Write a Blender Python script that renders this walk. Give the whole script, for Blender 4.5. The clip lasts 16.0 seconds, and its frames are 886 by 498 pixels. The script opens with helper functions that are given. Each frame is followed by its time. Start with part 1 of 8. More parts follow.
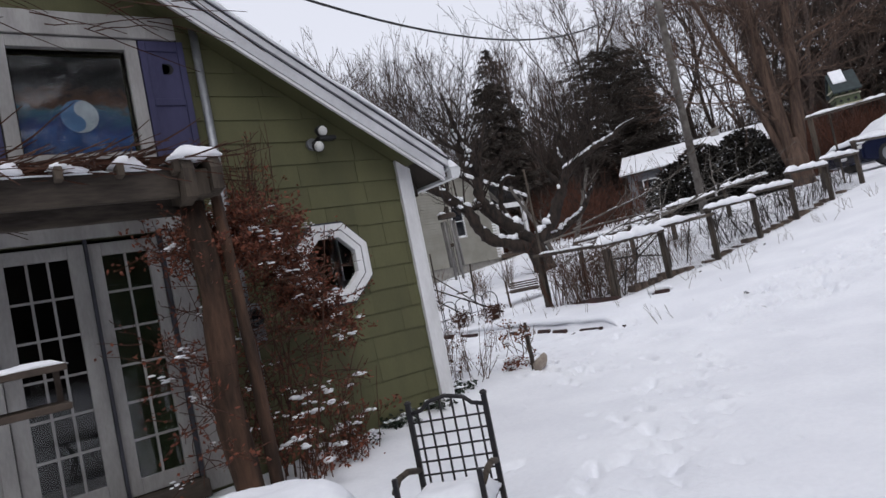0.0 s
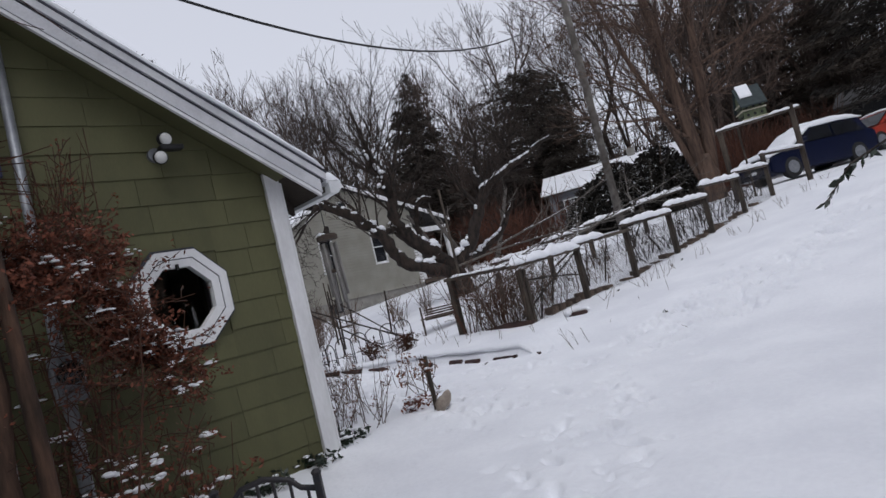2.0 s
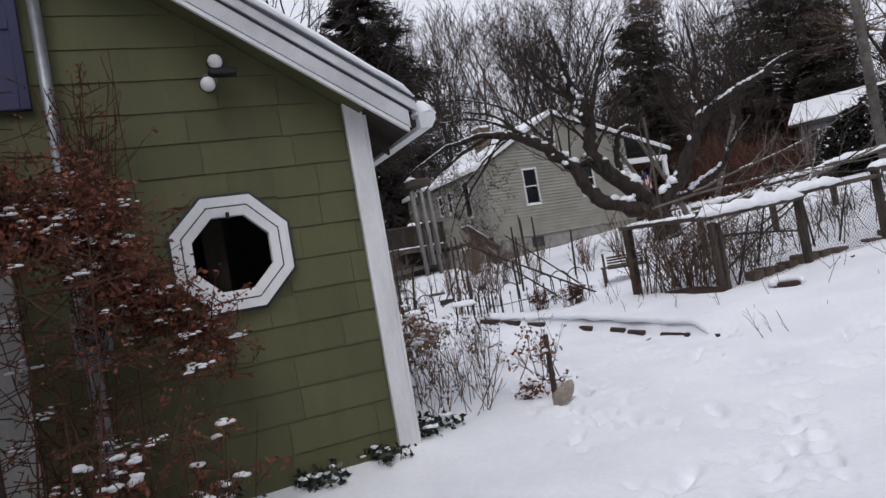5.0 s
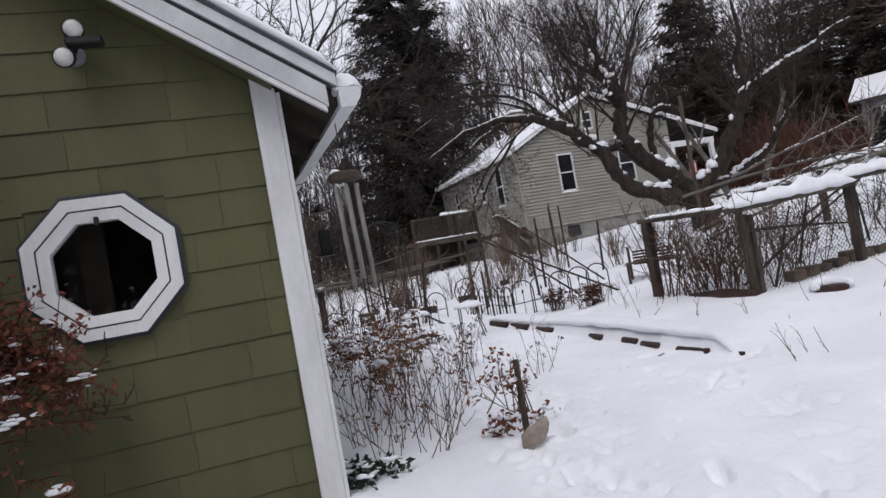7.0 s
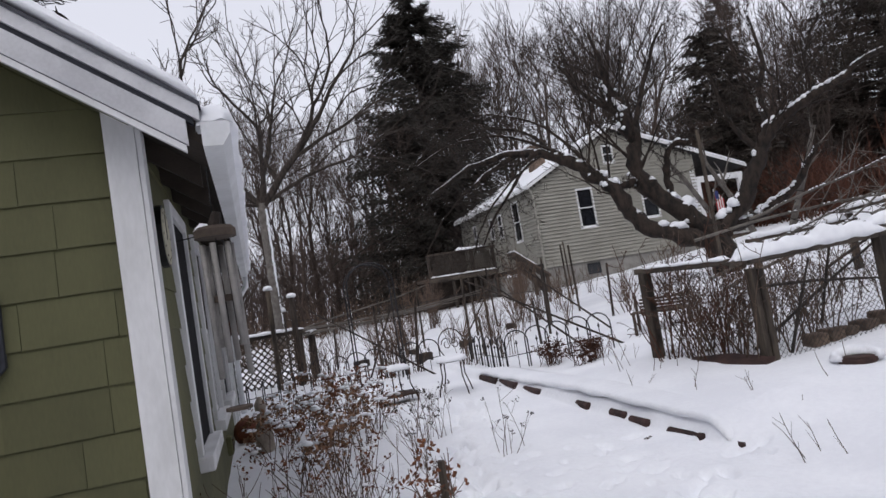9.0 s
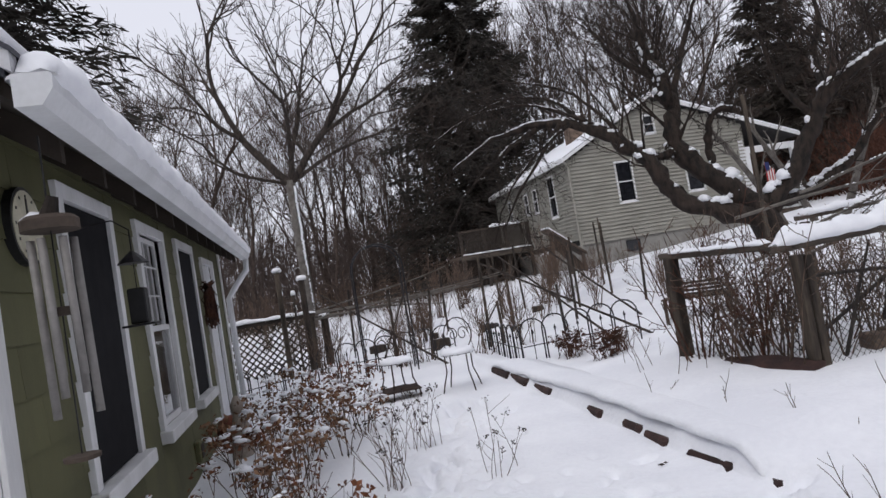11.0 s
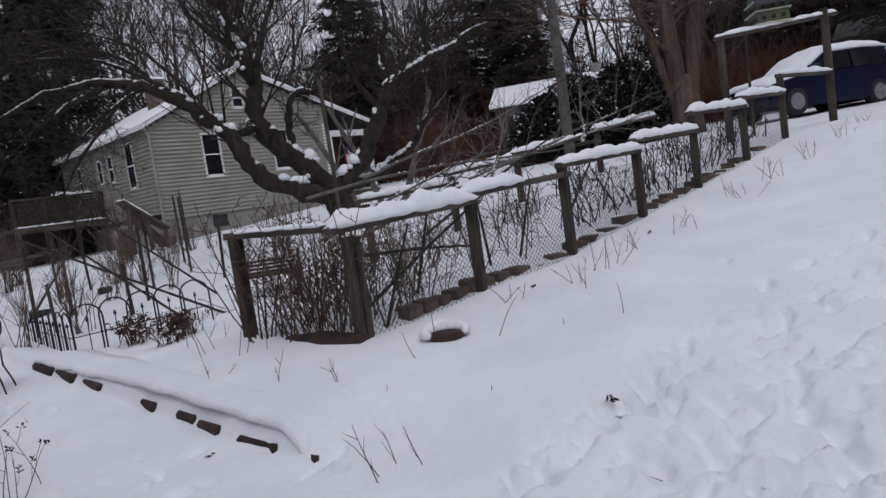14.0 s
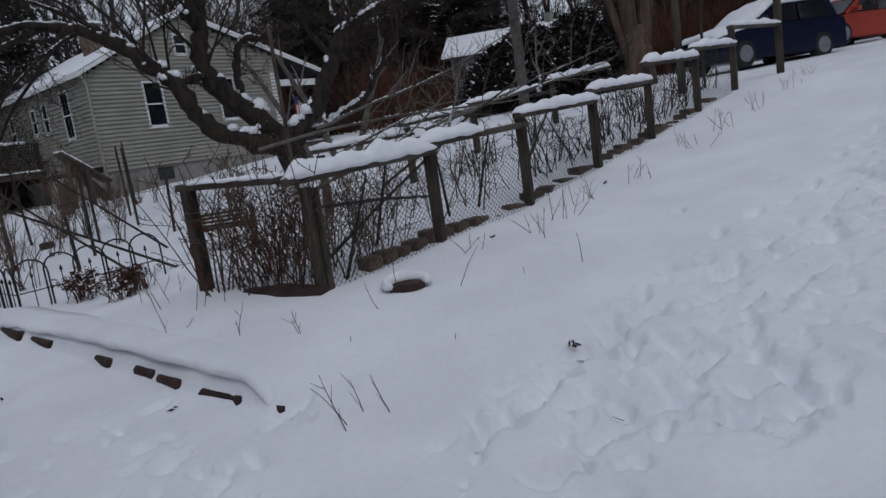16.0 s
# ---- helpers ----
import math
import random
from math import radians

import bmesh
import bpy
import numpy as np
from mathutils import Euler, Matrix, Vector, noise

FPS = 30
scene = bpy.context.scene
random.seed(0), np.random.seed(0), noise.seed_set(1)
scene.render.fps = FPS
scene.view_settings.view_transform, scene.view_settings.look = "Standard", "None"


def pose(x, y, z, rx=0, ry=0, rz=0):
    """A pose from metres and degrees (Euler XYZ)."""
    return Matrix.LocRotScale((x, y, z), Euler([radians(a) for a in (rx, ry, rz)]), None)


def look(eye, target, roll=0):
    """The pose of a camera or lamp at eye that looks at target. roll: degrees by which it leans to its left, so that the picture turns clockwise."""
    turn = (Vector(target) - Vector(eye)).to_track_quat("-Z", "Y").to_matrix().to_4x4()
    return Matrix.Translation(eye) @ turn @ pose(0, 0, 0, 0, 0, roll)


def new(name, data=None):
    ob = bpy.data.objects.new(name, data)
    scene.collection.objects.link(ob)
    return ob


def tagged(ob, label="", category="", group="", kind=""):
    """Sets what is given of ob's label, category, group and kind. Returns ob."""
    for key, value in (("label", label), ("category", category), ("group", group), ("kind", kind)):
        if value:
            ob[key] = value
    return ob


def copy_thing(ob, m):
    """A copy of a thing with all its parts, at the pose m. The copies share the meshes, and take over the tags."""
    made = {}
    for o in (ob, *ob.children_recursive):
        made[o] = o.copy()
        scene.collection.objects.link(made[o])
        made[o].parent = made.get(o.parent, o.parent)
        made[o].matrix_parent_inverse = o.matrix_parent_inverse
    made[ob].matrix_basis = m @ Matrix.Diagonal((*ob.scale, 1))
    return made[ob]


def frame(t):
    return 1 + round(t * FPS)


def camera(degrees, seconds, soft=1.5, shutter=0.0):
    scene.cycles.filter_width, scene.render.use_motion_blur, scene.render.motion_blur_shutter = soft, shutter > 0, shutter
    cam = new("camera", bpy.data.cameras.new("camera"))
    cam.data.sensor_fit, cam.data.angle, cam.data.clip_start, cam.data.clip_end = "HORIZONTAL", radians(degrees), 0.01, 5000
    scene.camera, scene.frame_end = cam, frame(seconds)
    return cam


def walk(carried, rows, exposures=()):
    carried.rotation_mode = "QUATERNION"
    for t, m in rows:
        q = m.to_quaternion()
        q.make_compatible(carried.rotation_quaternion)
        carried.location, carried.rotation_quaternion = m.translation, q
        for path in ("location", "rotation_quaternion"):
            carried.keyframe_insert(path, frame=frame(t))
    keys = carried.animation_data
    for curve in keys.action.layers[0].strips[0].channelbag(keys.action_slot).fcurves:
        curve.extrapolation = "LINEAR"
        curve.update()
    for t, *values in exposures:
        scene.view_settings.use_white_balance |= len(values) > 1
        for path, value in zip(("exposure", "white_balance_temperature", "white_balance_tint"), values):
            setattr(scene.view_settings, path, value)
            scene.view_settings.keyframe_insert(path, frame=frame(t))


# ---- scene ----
cam = camera(66.8, 16.0)
PATH = [
    (0, (-3.929, -5.684, 1.162), (-2.744, -4.075, 1.257), -11.5),
    (0.5, (-3.700, -5.637, 1.117), (-2.473, -4.065, 1.272), -11.7),
    (1, (-3.472, -5.464, 1.126), (-2.255, -3.881, 1.237), -9.9),
    (1.5, (-3.258, -5.272, 1.187), (-1.890, -3.825, 1.373), -8.8),
    (2, (-3.045, -5.215, 1.105), (-1.693, -3.747, 1.228), -13.7),
    (2.5, (-2.715, -5.156, 1.130), (-1.463, -3.600, 1.246), -11.7),
    (3, (-2.483, -5.131, 1.121), (-1.206, -3.594, 1.197), -14.1),
    (3.5, (-2.234, -4.966, 1.179), (-0.946, -3.451, 1.387), -11.6),
    (4, (-2.005, -4.872, 1.132), (-0.763, -3.308, 1.249), -12.9),
    (4.5, (-1.703, -4.808, 1.167), (-0.805, -3.023, 1.257), -7.6),
    (4.7, (-1.622, -4.741, 1.189), (-0.824, -2.908, 1.241), -9.1),
    (6.8, (-0.544, -4.094, 1.264), (0.152, -2.220, 1.298), -10.8),
    (7, (-0.475, -3.989, 1.245), (0.159, -2.093, 1.276), -10.2),
    (7.5, (-0.241, -3.813, 1.266), (0.498, -1.955, 1.247), -11.4),
    (8, (0.046, -3.723, 1.303), (0.558, -1.790, 1.320), -8.7),
    (8.5, (0.259, -3.617, 1.312), (0.781, -1.687, 1.309), -11.8),
    (9, (0.420, -3.396, 1.361), (0.982, -1.481, 1.498), -9.4),
    (9.2, (0.452, -3.323, 1.379), (0.979, -1.396, 1.462), -9.6),
    (11.3, (1.195, -2.660, 1.412), (1.619, -0.708, 1.499), -9.4),
    (11.5, (1.234, -2.658, 1.397), (1.756, -0.731, 1.504), -9.4),
    (12, (1.345, -2.717, 1.413), (2.212, -0.916, 1.479), -9.0),
    (12.5, (1.362, -2.763, 1.396), (2.407, -1.058, 1.435), -8.9),
    (13, (1.406, -2.756, 1.401), (2.562, -1.124, 1.392), -9.4),
    (13.5, (1.430, -2.694, 1.402), (2.708, -1.157, 1.339), -8.9),
    (14, (1.446, -2.640, 1.414), (2.858, -1.235, 1.240), -8.2),
    (14.5, (1.506, -2.638, 1.408), (3.023, -1.362, 1.143), -7.5),
    (15, (1.533, -2.589, 1.394), (3.177, -1.498, 1.064), -7.1),
    (15.5, (1.441, -2.594, 1.403), (3.044, -1.438, 1.099), -7.2),
    (16, (1.408, -2.584, 1.405), (2.888, -1.280, 1.073), -8.2),
]
walk(cam, [(t, look(eye, target, roll)) for t, eye, target, roll in PATH],
     [(0, 0.36, 6300, 11.5), (2.5, 0.05, 6150, 11), (3.5, 0.04, 6100, 10.5), (4.0, 0.04, 6100, 10.5), (4.5, 0.27, 6250, 11), (7.0, 0.38, 6350, 12.5), (8.0, 0.39, 6370, 12.5), (9.0, 0.34, 6340, 12.5), (11.5, 0.37, 6360, 12), (12.5, 0.2, 6220, 12.5), (14.0, -0.12, 6120, 11.5), (14.5, -0.31, 5970, 10.5), (15.0, -0.51, 5880, 10), (16.0, -0.55, 5900, 9.5)])

# ---- world: a bright overcast winter sky ----
world = bpy.data.worlds.new("overcast_sky")
scene.world = world
world.use_nodes = True
wn = world.node_tree
wn.nodes.clear()
sky = wn.nodes.new("ShaderNodeTexSky")
sky.sky_type = 'NISHITA'
sky.sun_disc = False
sky.sun_elevation = radians(38)
sky.sun_rotation = radians(200)
sky.dust_density = 4.0
desat = wn.nodes.new("ShaderNodeHueSaturation")
desat.inputs["Saturation"].default_value = 0.16
mixs = wn.nodes.new("ShaderNodeMixRGB")
mixs.inputs["Fac"].default_value = 0.72
mixs.inputs["Color2"].default_value = (6.25, 6.35, 6.95, 1)
bgn = wn.nodes.new("ShaderNodeBackground")
bgn.inputs["Strength"].default_value = 0.112
wout = wn.nodes.new("ShaderNodeOutputWorld")
wn.links.new(sky.outputs[0], desat.inputs["Color"])
wn.links.new(desat.outputs[0], mixs.inputs["Color1"])
wn.links.new(mixs.outputs[0], bgn.inputs[0])
wn.links.new(bgn.outputs[0], wout.inputs[0])
sun_data = bpy.data.lights.new("sun", 'SUN')
sun_data.energy = 0.55
sun_data.angle = radians(25)
sun_data.color = (1.0, 0.97, 0.93)
sun = new("sun", sun_data)
sun.matrix_world = look((0, 0, 30), (10, 14, 6))
tagged(sun, kind="structure")


# ---- materials ----
def mat(name, col, rough=0.7, col2=None, scale=6.0, fine=60.0, bump=0.3, metal=0.0, vary=0.0, stretch=(1, 1, 1), dist=0.01, spec=0.35):
    m = bpy.data.materials.new(name)
    m.use_nodes = True
    nt = m.node_tree
    N, L = nt.nodes, nt.links
    b = N["Principled BSDF"]
    b.inputs["Roughness"].default_value = rough
    b.inputs["Metallic"].default_value = metal
    b.inputs["Specular IOR Level"].default_value = spec
    tc = N.new("ShaderNodeTexCoord")
    mp = N.new("ShaderNodeMapping")
    mp.inputs["Scale"].default_value = stretch
    L.new(tc.outputs["Object"], mp.inputs["Vector"])
    n1 = N.new("ShaderNodeTexNoise")
    n1.inputs["Scale"].default_value = scale
    n1.inputs["Detail"].default_value = 5
    n2 = N.new("ShaderNodeTexNoise")
    n2.inputs["Scale"].default_value = fine
    n2.inputs["Detail"].default_value = 4
    L.new(mp.outputs[0], n1.inputs["Vector"])
    L.new(mp.outputs[0], n2.inputs["Vector"])
    ramp = N.new("ShaderNodeValToRGB")
    ramp.color_ramp.elements[0].position = 0.34
    ramp.color_ramp.elements[1].position = 0.68
    c2 = col2 or tuple(c * 0.72 for c in col)
    ramp.color_ramp.elements[0].color = (*c2, 1)
    ramp.color_ramp.elements[1].color = (*col, 1)
    add = N.new("ShaderNodeMath")
    add.operation = 'MULTIPLY_ADD'
    add.inputs[1].default_value = 0.35
    L.new(n2.outputs["Fac"], add.inputs[0])
    sub = N.new("ShaderNodeMath")
    sub.operation = 'SUBTRACT'
    sub.inputs[1].default_value = 0.17
    L.new(n1.outputs["Fac"], sub.inputs[0])
    L.new(sub.outputs[0], add.inputs[2])
    L.new(add.outputs[0], ramp.inputs[0])
    out = ramp.outputs[0]
    if vary:
        oi = N.new("ShaderNodeObjectInfo")
        hs = N.new("ShaderNodeHueSaturation")
        mr = N.new("ShaderNodeMapRange")
        mr.inputs["To Min"].default_value = 1 - vary
        mr.inputs["To Max"].default_value = 1 + vary
        L.new(oi.outputs["Random"], mr.inputs["Value"])
        L.new(mr.outputs[0], hs.inputs["Value"])
        L.new(out, hs.inputs["Color"])
        out = hs.outputs[0]
    L.new(out, b.inputs["Base Color"])
    if bump:
        bp = N.new("ShaderNodeBump")
        bp.inputs["Strength"].default_value = bump
        bp.inputs["Distance"].default_value = dist
        L.new(add.outputs[0], bp.inputs["Height"])
        L.new(bp.outputs[0], b.inputs["Normal"])
    return m


M = {}
M["snow"] = mat("snow", (0.86, 0.87, 0.90), 0.75, (0.77, 0.78, 0.82), 1.3, 24, 0.95, dist=0.03, spec=0.2)
M["snowcap"] = mat("snow_cap", (0.88, 0.89, 0.92), 0.7, (0.80, 0.81, 0.85), 9, 120, 0.4, dist=0.008, spec=0.2)
M["green"] = mat("green_painted_shingle", (0.108, 0.106, 0.050), 0.72, (0.084, 0.083, 0.040), 3.0, 90, 0.35, vary=0.10, stretch=(1, 1, 0.25), dist=0.003)
M["white"] = mat("white_painted_wood", (0.76, 0.76, 0.77), 0.55, (0.62, 0.62, 0.62), 5, 60, 0.2, dist=0.003, stretch=(1, 1, 0.3))
# White paint darkened to hold the shade on doors and upper window.
M["shadewhite"] = mat("shaded_white_paint", (0.37, 0.36, 0.35), 0.6, (0.25, 0.24, 0.235), 5, 60, 0.3, dist=0.003, stretch=(1, 1, 0.3))
# White of the rake boards, toned down to carry their shading.
M["rake"] = mat("shaded_rake_paint", (0.60, 0.60, 0.62), 0.6, (0.46, 0.46, 0.48), 5, 60, 0.25, dist=0.003)
M["gutter"] = mat("white_aluminium", (0.72, 0.73, 0.75), 0.45, (0.60, 0.61, 0.62), 3, 40, 0.1, dist=0.002)
M["edge"] = mat("dark_drip_edge", (0.045, 0.047, 0.06), 0.6, None, 8, 60, 0.2)
# Dark wood; at the eave underside and below the deck it includes shade.
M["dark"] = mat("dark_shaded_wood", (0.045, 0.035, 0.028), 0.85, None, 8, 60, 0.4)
M["violet"] = mat("violet_shutter_paint", (0.052, 0.050, 0.115), 0.6, (0.035, 0.035, 0.085), 5, 70, 0.25, stretch=(1, 1, 0.3), dist=0.003)
M["weathered"] = mat("weathered_wood", (0.105, 0.083, 0.063), 0.88, (0.022, 0.017, 0.014), 7, 50, 0.6, stretch=(1, 1, 0.18), dist=0.008, vary=0.12)
M["weatheredx"] = mat("weathered_beam", (0.098, 0.080, 0.064), 0.88, (0.024, 0.019, 0.016), 7, 50, 0.6, stretch=(0.18, 1, 1), dist=0.008, vary=0.12)
M["log"] = mat("rough_log_bark", (0.095, 0.052, 0.033), 0.95, (0.026, 0.016, 0.011), 9, 50, 0.9, stretch=(1, 1, 0.2), dist=0.02)
M["bark"] = mat("grey_brown_bark", (0.056, 0.043, 0.035), 0.9, (0.018, 0.014, 0.012), 12, 70, 0.9, stretch=(1, 1, 0.3), dist=0.02)
M["barkfar"] = mat("far_bark", (0.078, 0.056, 0.046), 0.95, (0.040, 0.029, 0.024), 6, 30, 0.0, vary=0.25)
M["applebark"] = mat("dark_apple_bark", (0.044, 0.031, 0.024), 0.92, (0.010, 0.008, 0.007), 10, 60, 0.9, stretch=(1, 1, 0.4), dist=0.03)
M["barktan"] = mat("tan_bark", (0.135, 0.088, 0.064), 0.92, (0.048, 0.031, 0.024), 7, 40, 0.9, stretch=(1, 1, 0.15), dist=0.04)
M["barkgrey"] = mat("pale_grey_bark", (0.16, 0.145, 0.13), 0.9, (0.075, 0.066, 0.058), 5, 40, 0.6, dist=0.02)
M["twig"] = mat("dry_stem", (0.135, 0.092, 0.066), 0.85, (0.062, 0.042, 0.032), 10, 80, 0.0, vary=0.2)
M["vine"] = mat("red_brown_vine", (0.085, 0.034, 0.018), 0.85, (0.035, 0.016, 0.011), 14, 90, 0.0)
M["leaf"] = mat("dried_brown_leaf", (0.19, 0.072, 0.032), 0.85, (0.085, 0.032, 0.017), 16, 90, 0.0, vary=0.2)
M["redleaf"] = mat("dark_red_dead_leaf", (0.205, 0.066, 0.037), 0.85, (0.070, 0.025, 0.016), 14, 90, 0.0, vary=0.2)
M["head"] = mat("dried_flower_head", (0.30, 0.17, 0.095), 0.85, (0.14, 0.075, 0.045), 16, 90, 0.0, vary=0.25)
M["needle"] = mat("dark_conifer_needle", (0.032, 0.028, 0.022), 0.85, (0.014, 0.012, 0.010), 2, 20, 0.0, vary=0.3)
M["needleb"] = mat("brown_green_pine_needle", (0.070, 0.056, 0.043), 0.85, (0.030, 0.024, 0.020), 2, 20, 0.0, vary=0.3)
M["rust"] = mat("rust_brown_thicket", (0.105, 0.042, 0.025), 0.9, (0.048, 0.019, 0.012), 1.2, 20, 0.0, vary=0.2)
M["siding"] = mat("cream_grey_siding", (0.295, 0.284, 0.246), 0.6, (0.24, 0.231, 0.20), 2, 40, 0.15, dist=0.003)
M["conc"] = mat("concrete", (0.27, 0.26, 0.24), 0.9, (0.19, 0.18, 0.165), 3, 50, 0.5)
M["greyhouse"] = mat("blue_grey_siding", (0.16, 0.17, 0.19), 0.7, (0.12, 0.125, 0.14), 2, 40, 0.1)
M["roof"] = mat("dark_roof_shingle", (0.06, 0.058, 0.058), 0.85, None, 5, 60, 0.5)
M["iron"] = mat("black_iron", (0.016, 0.017, 0.022), 0.5, (0.028, 0.024, 0.024), 20, 120, 0.2, metal=0.3, dist=0.002)
M["rusty"] = mat("rusty_iron", (0.055, 0.032, 0.024), 0.8, (0.025, 0.018, 0.016), 20, 120, 0.3, metal=0.2, dist=0.002)
M["wire"] = mat("galvanised_wire", (0.045, 0.043, 0.042), 0.6, None, 20, 100, 0.0, metal=0.5)
M["black"] = mat("black_plastic", (0.015, 0.015, 0.016), 0.5, None, 20, 100, 0.1)
M["galv"] = mat("galvanised_pipe", (0.33, 0.34, 0.36), 0.45, (0.22, 0.23, 0.25), 9, 60, 0.15, metal=0.6)
M["meter"] = mat("grey_meter_enamel", (0.22, 0.23, 0.25), 0.5, None, 9, 60, 0.1)
M["stone"] = mat("brown_stone", (0.16, 0.115, 0.085), 0.9, (0.07, 0.05, 0.04), 6, 50, 0.8, vary=0.25, dist=0.02)
M["brickr"] = mat("red_brown_edging", (0.065, 0.035, 0.030), 0.9, (0.03, 0.018, 0.017), 7, 50, 0.8, vary=0.3, dist=0.015)
M["statue"] = mat("pale_cast_stone", (0.38, 0.33, 0.28), 0.9, (0.22, 0.18, 0.15), 9, 60, 0.6)
M["clay"] = mat("terracotta", (0.22, 0.07, 0.035), 0.85, (0.12, 0.04, 0.025), 9, 60, 0.4)
M["chime"] = mat("grey_chime_tube", (0.27, 0.255, 0.245), 0.55, (0.19, 0.18, 0.17), 8, 60, 0.1, metal=0.2)
M["bluecar"] = mat("dark_blue_car_paint", (0.006, 0.009, 0.032), 0.25, (0.005, 0.008, 0.026), 2, 30, 0.0, spec=0.5)
M["redcar"] = mat("orange_red_car_paint", (0.42, 0.045, 0.022), 0.3, (0.36, 0.038, 0.02), 2, 30, 0.0, spec=0.5)
M["rubber"] = mat("tyre_rubber", (0.02, 0.02, 0.021), 0.85, None, 20, 80, 0.2)
M["birdgreen"] = mat("sage_green_paint", (0.105, 0.125, 0.07), 0.7, None, 9, 60, 0.2)
M["birdroof"] = mat("dark_teal_roof", (0.035, 0.048, 0.05), 0.7, None, 9, 60, 0.2)
M["cream"] = mat("cream_paint", (0.55, 0.52, 0.40), 0.7, None, 9, 60, 0.2)
M["deck"] = mat("deck_wood", (0.085, 0.064, 0.05), 0.85, (0.045, 0.034, 0.027), 5, 50, 0.3)
M["flagred"] = mat("red_stripe_cloth", (0.42, 0.05, 0.05), 0.8, None, 9, 60, 0.0)
M["flagwhite"] = mat("white_stripe_cloth", (0.7, 0.68, 0.66), 0.8, None, 9, 60, 0.0)
M["flagblue"] = mat("blue_canton_cloth", (0.03, 0.04, 0.14), 0.8, None, 9, 60, 0.0)
M["lampwhite"] = mat("frosted_lamp_glass", (0.72, 0.72, 0.70), 0.3, None, 9, 60, 0.0)
M["holly"] = mat("glossy_dark_leaf", (0.014, 0.026, 0.012), 0.35, (0.008, 0.014, 0.008), 9, 60, 0.0)
# Near-black room colours: the darkness indoors is put into the surfaces.
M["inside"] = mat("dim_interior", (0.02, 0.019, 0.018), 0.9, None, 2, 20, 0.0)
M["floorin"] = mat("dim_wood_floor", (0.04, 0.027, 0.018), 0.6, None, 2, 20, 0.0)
M["screen"] = mat("dark_window_screen", (0.018, 0.018, 0.020), 0.85, None, 9, 200, 0.0, spec=0.1)
M["curtain"] = mat("green_curtain_cloth", (0.03, 0.045, 0.02), 0.9, None, 5, 50, 0.0)


def glass_mat(name, rough=0.02, tint=(0.9, 0.92, 0.92)):
    m = bpy.data.materials.new(name)
    m.use_nodes = True
    b = m.node_tree.nodes["Principled BSDF"]
    b.inputs["Base Color"].default_value = (*tint, 1)
    b.inputs["Roughness"].default_value = rough
    b.inputs["Transmission Weight"].default_value = 1.0
    b.inputs["IOR"].default_value = 1.45
    return m


M["glass"] = glass_mat("window_glass")


def dark_glass(name, col):
    m = bpy.data.materials.new(name)
    m.use_nodes = True
    b = m.node_tree.nodes["Principled BSDF"]
    b.inputs["Base Color"].default_value = (*col, 1)
    b.inputs["Roughness"].default_value = 0.06
    return m


M["farglass"] = dark_glass("far_window_pane", (0.012, 0.013, 0.016))


def banner_mat():
    """Painted cloth: deep blue waves below, brown-orange dusk above."""
    m = bpy.data.materials.new("painted_banner")
    m.use_nodes = True
    N, L = m.node_tree.nodes, m.node_tree.links
    b = N["Principled BSDF"]
    b.inputs["Roughness"].default_value = 0.8
    tc = N.new("ShaderNodeTexCoord")
    sp = N.new("ShaderNodeSeparateXYZ")
    L.new(tc.outputs["Generated"], sp.inputs[0])
    nz = N.new("ShaderNodeTexNoise")
    nz.inputs["Scale"].default_value = 5
    nz.inputs["Detail"].default_value = 6
    nz.inputs["Distortion"].default_value = 1.2
    L.new(tc.outputs["Generated"], nz.inputs["Vector"])
    ad = N.new("ShaderNodeMath")
    ad.operation = 'MULTIPLY_ADD'
    ad.inputs[1].default_value = 0.5
    L.new(nz.outputs["Fac"], ad.inputs[0])
    L.new(sp.outputs["Z"], ad.inputs[2])
    r = N.new("ShaderNodeValToRGB")
    el = r.color_ramp.elements
    el[0].position, el[0].color = 0.2, (0.008, 0.018, 0.07, 1)
    el[1].position, el[1].color = 1.25, (0.01, 0.01, 0.012, 1)
    for p, c in ((0.42, (0.012, 0.06, 0.20)), (0.55, (0.012, 0.03, 0.13)), (0.70, (0.02, 0.09, 0.14)), (0.80, (0.07, 0.032, 0.018)), (0.88, (0.045, 0.022, 0.016)), (0.96, (0.014, 0.014, 0.017))):
        e = el.new(p)
        e.color = (*c, 1)
    L.new(ad.outputs[0], r.inputs[0])
    L.new(r.outputs[0], b.inputs["Base Color"])
    return m


M["banner"] = banner_mat()
M["moonw"] = mat("pale_disc_paint", (0.42, 0.48, 0.54), 0.8, None, 9, 50, 0.0)
M["moonb"] = mat("blue_disc_paint", (0.10, 0.20, 0.38), 0.8, None, 9, 50, 0.0)


# ---- building helpers ----
LOOSE = {"twig_mass", "water_shoot_mass", "stem_tangle", "bloom_tangle", "snow_dust", "foliage", "crown", "vine_tangle", "cane_tangle", "dead_leaves", "limb_snow", "wire_mesh", "needle_spray", "twig_ring"}


def part(name, bm, material, parent=None, label="", smooth=False):
    me = bpy.data.meshes.new(name)
    if isinstance(bm, tuple):
        me.from_pydata(bm[0], [], bm[1])
    else:
        bmesh.ops.recalc_face_normals(bm, faces=bm.faces[:])
        bm.to_mesh(me)
        bm.free()
    if smooth:
        me.polygons.foreach_set("use_smooth", [True] * len(me.polygons))
    me.materials.append(M[material] if isinstance(material, str) else material)
    ob = new(name, me)
    if parent:
        ob.parent = parent
    if label:
        ob["label"] = label
    if name in LOOSE:
        ob["kind"] = "stuff"
    return ob


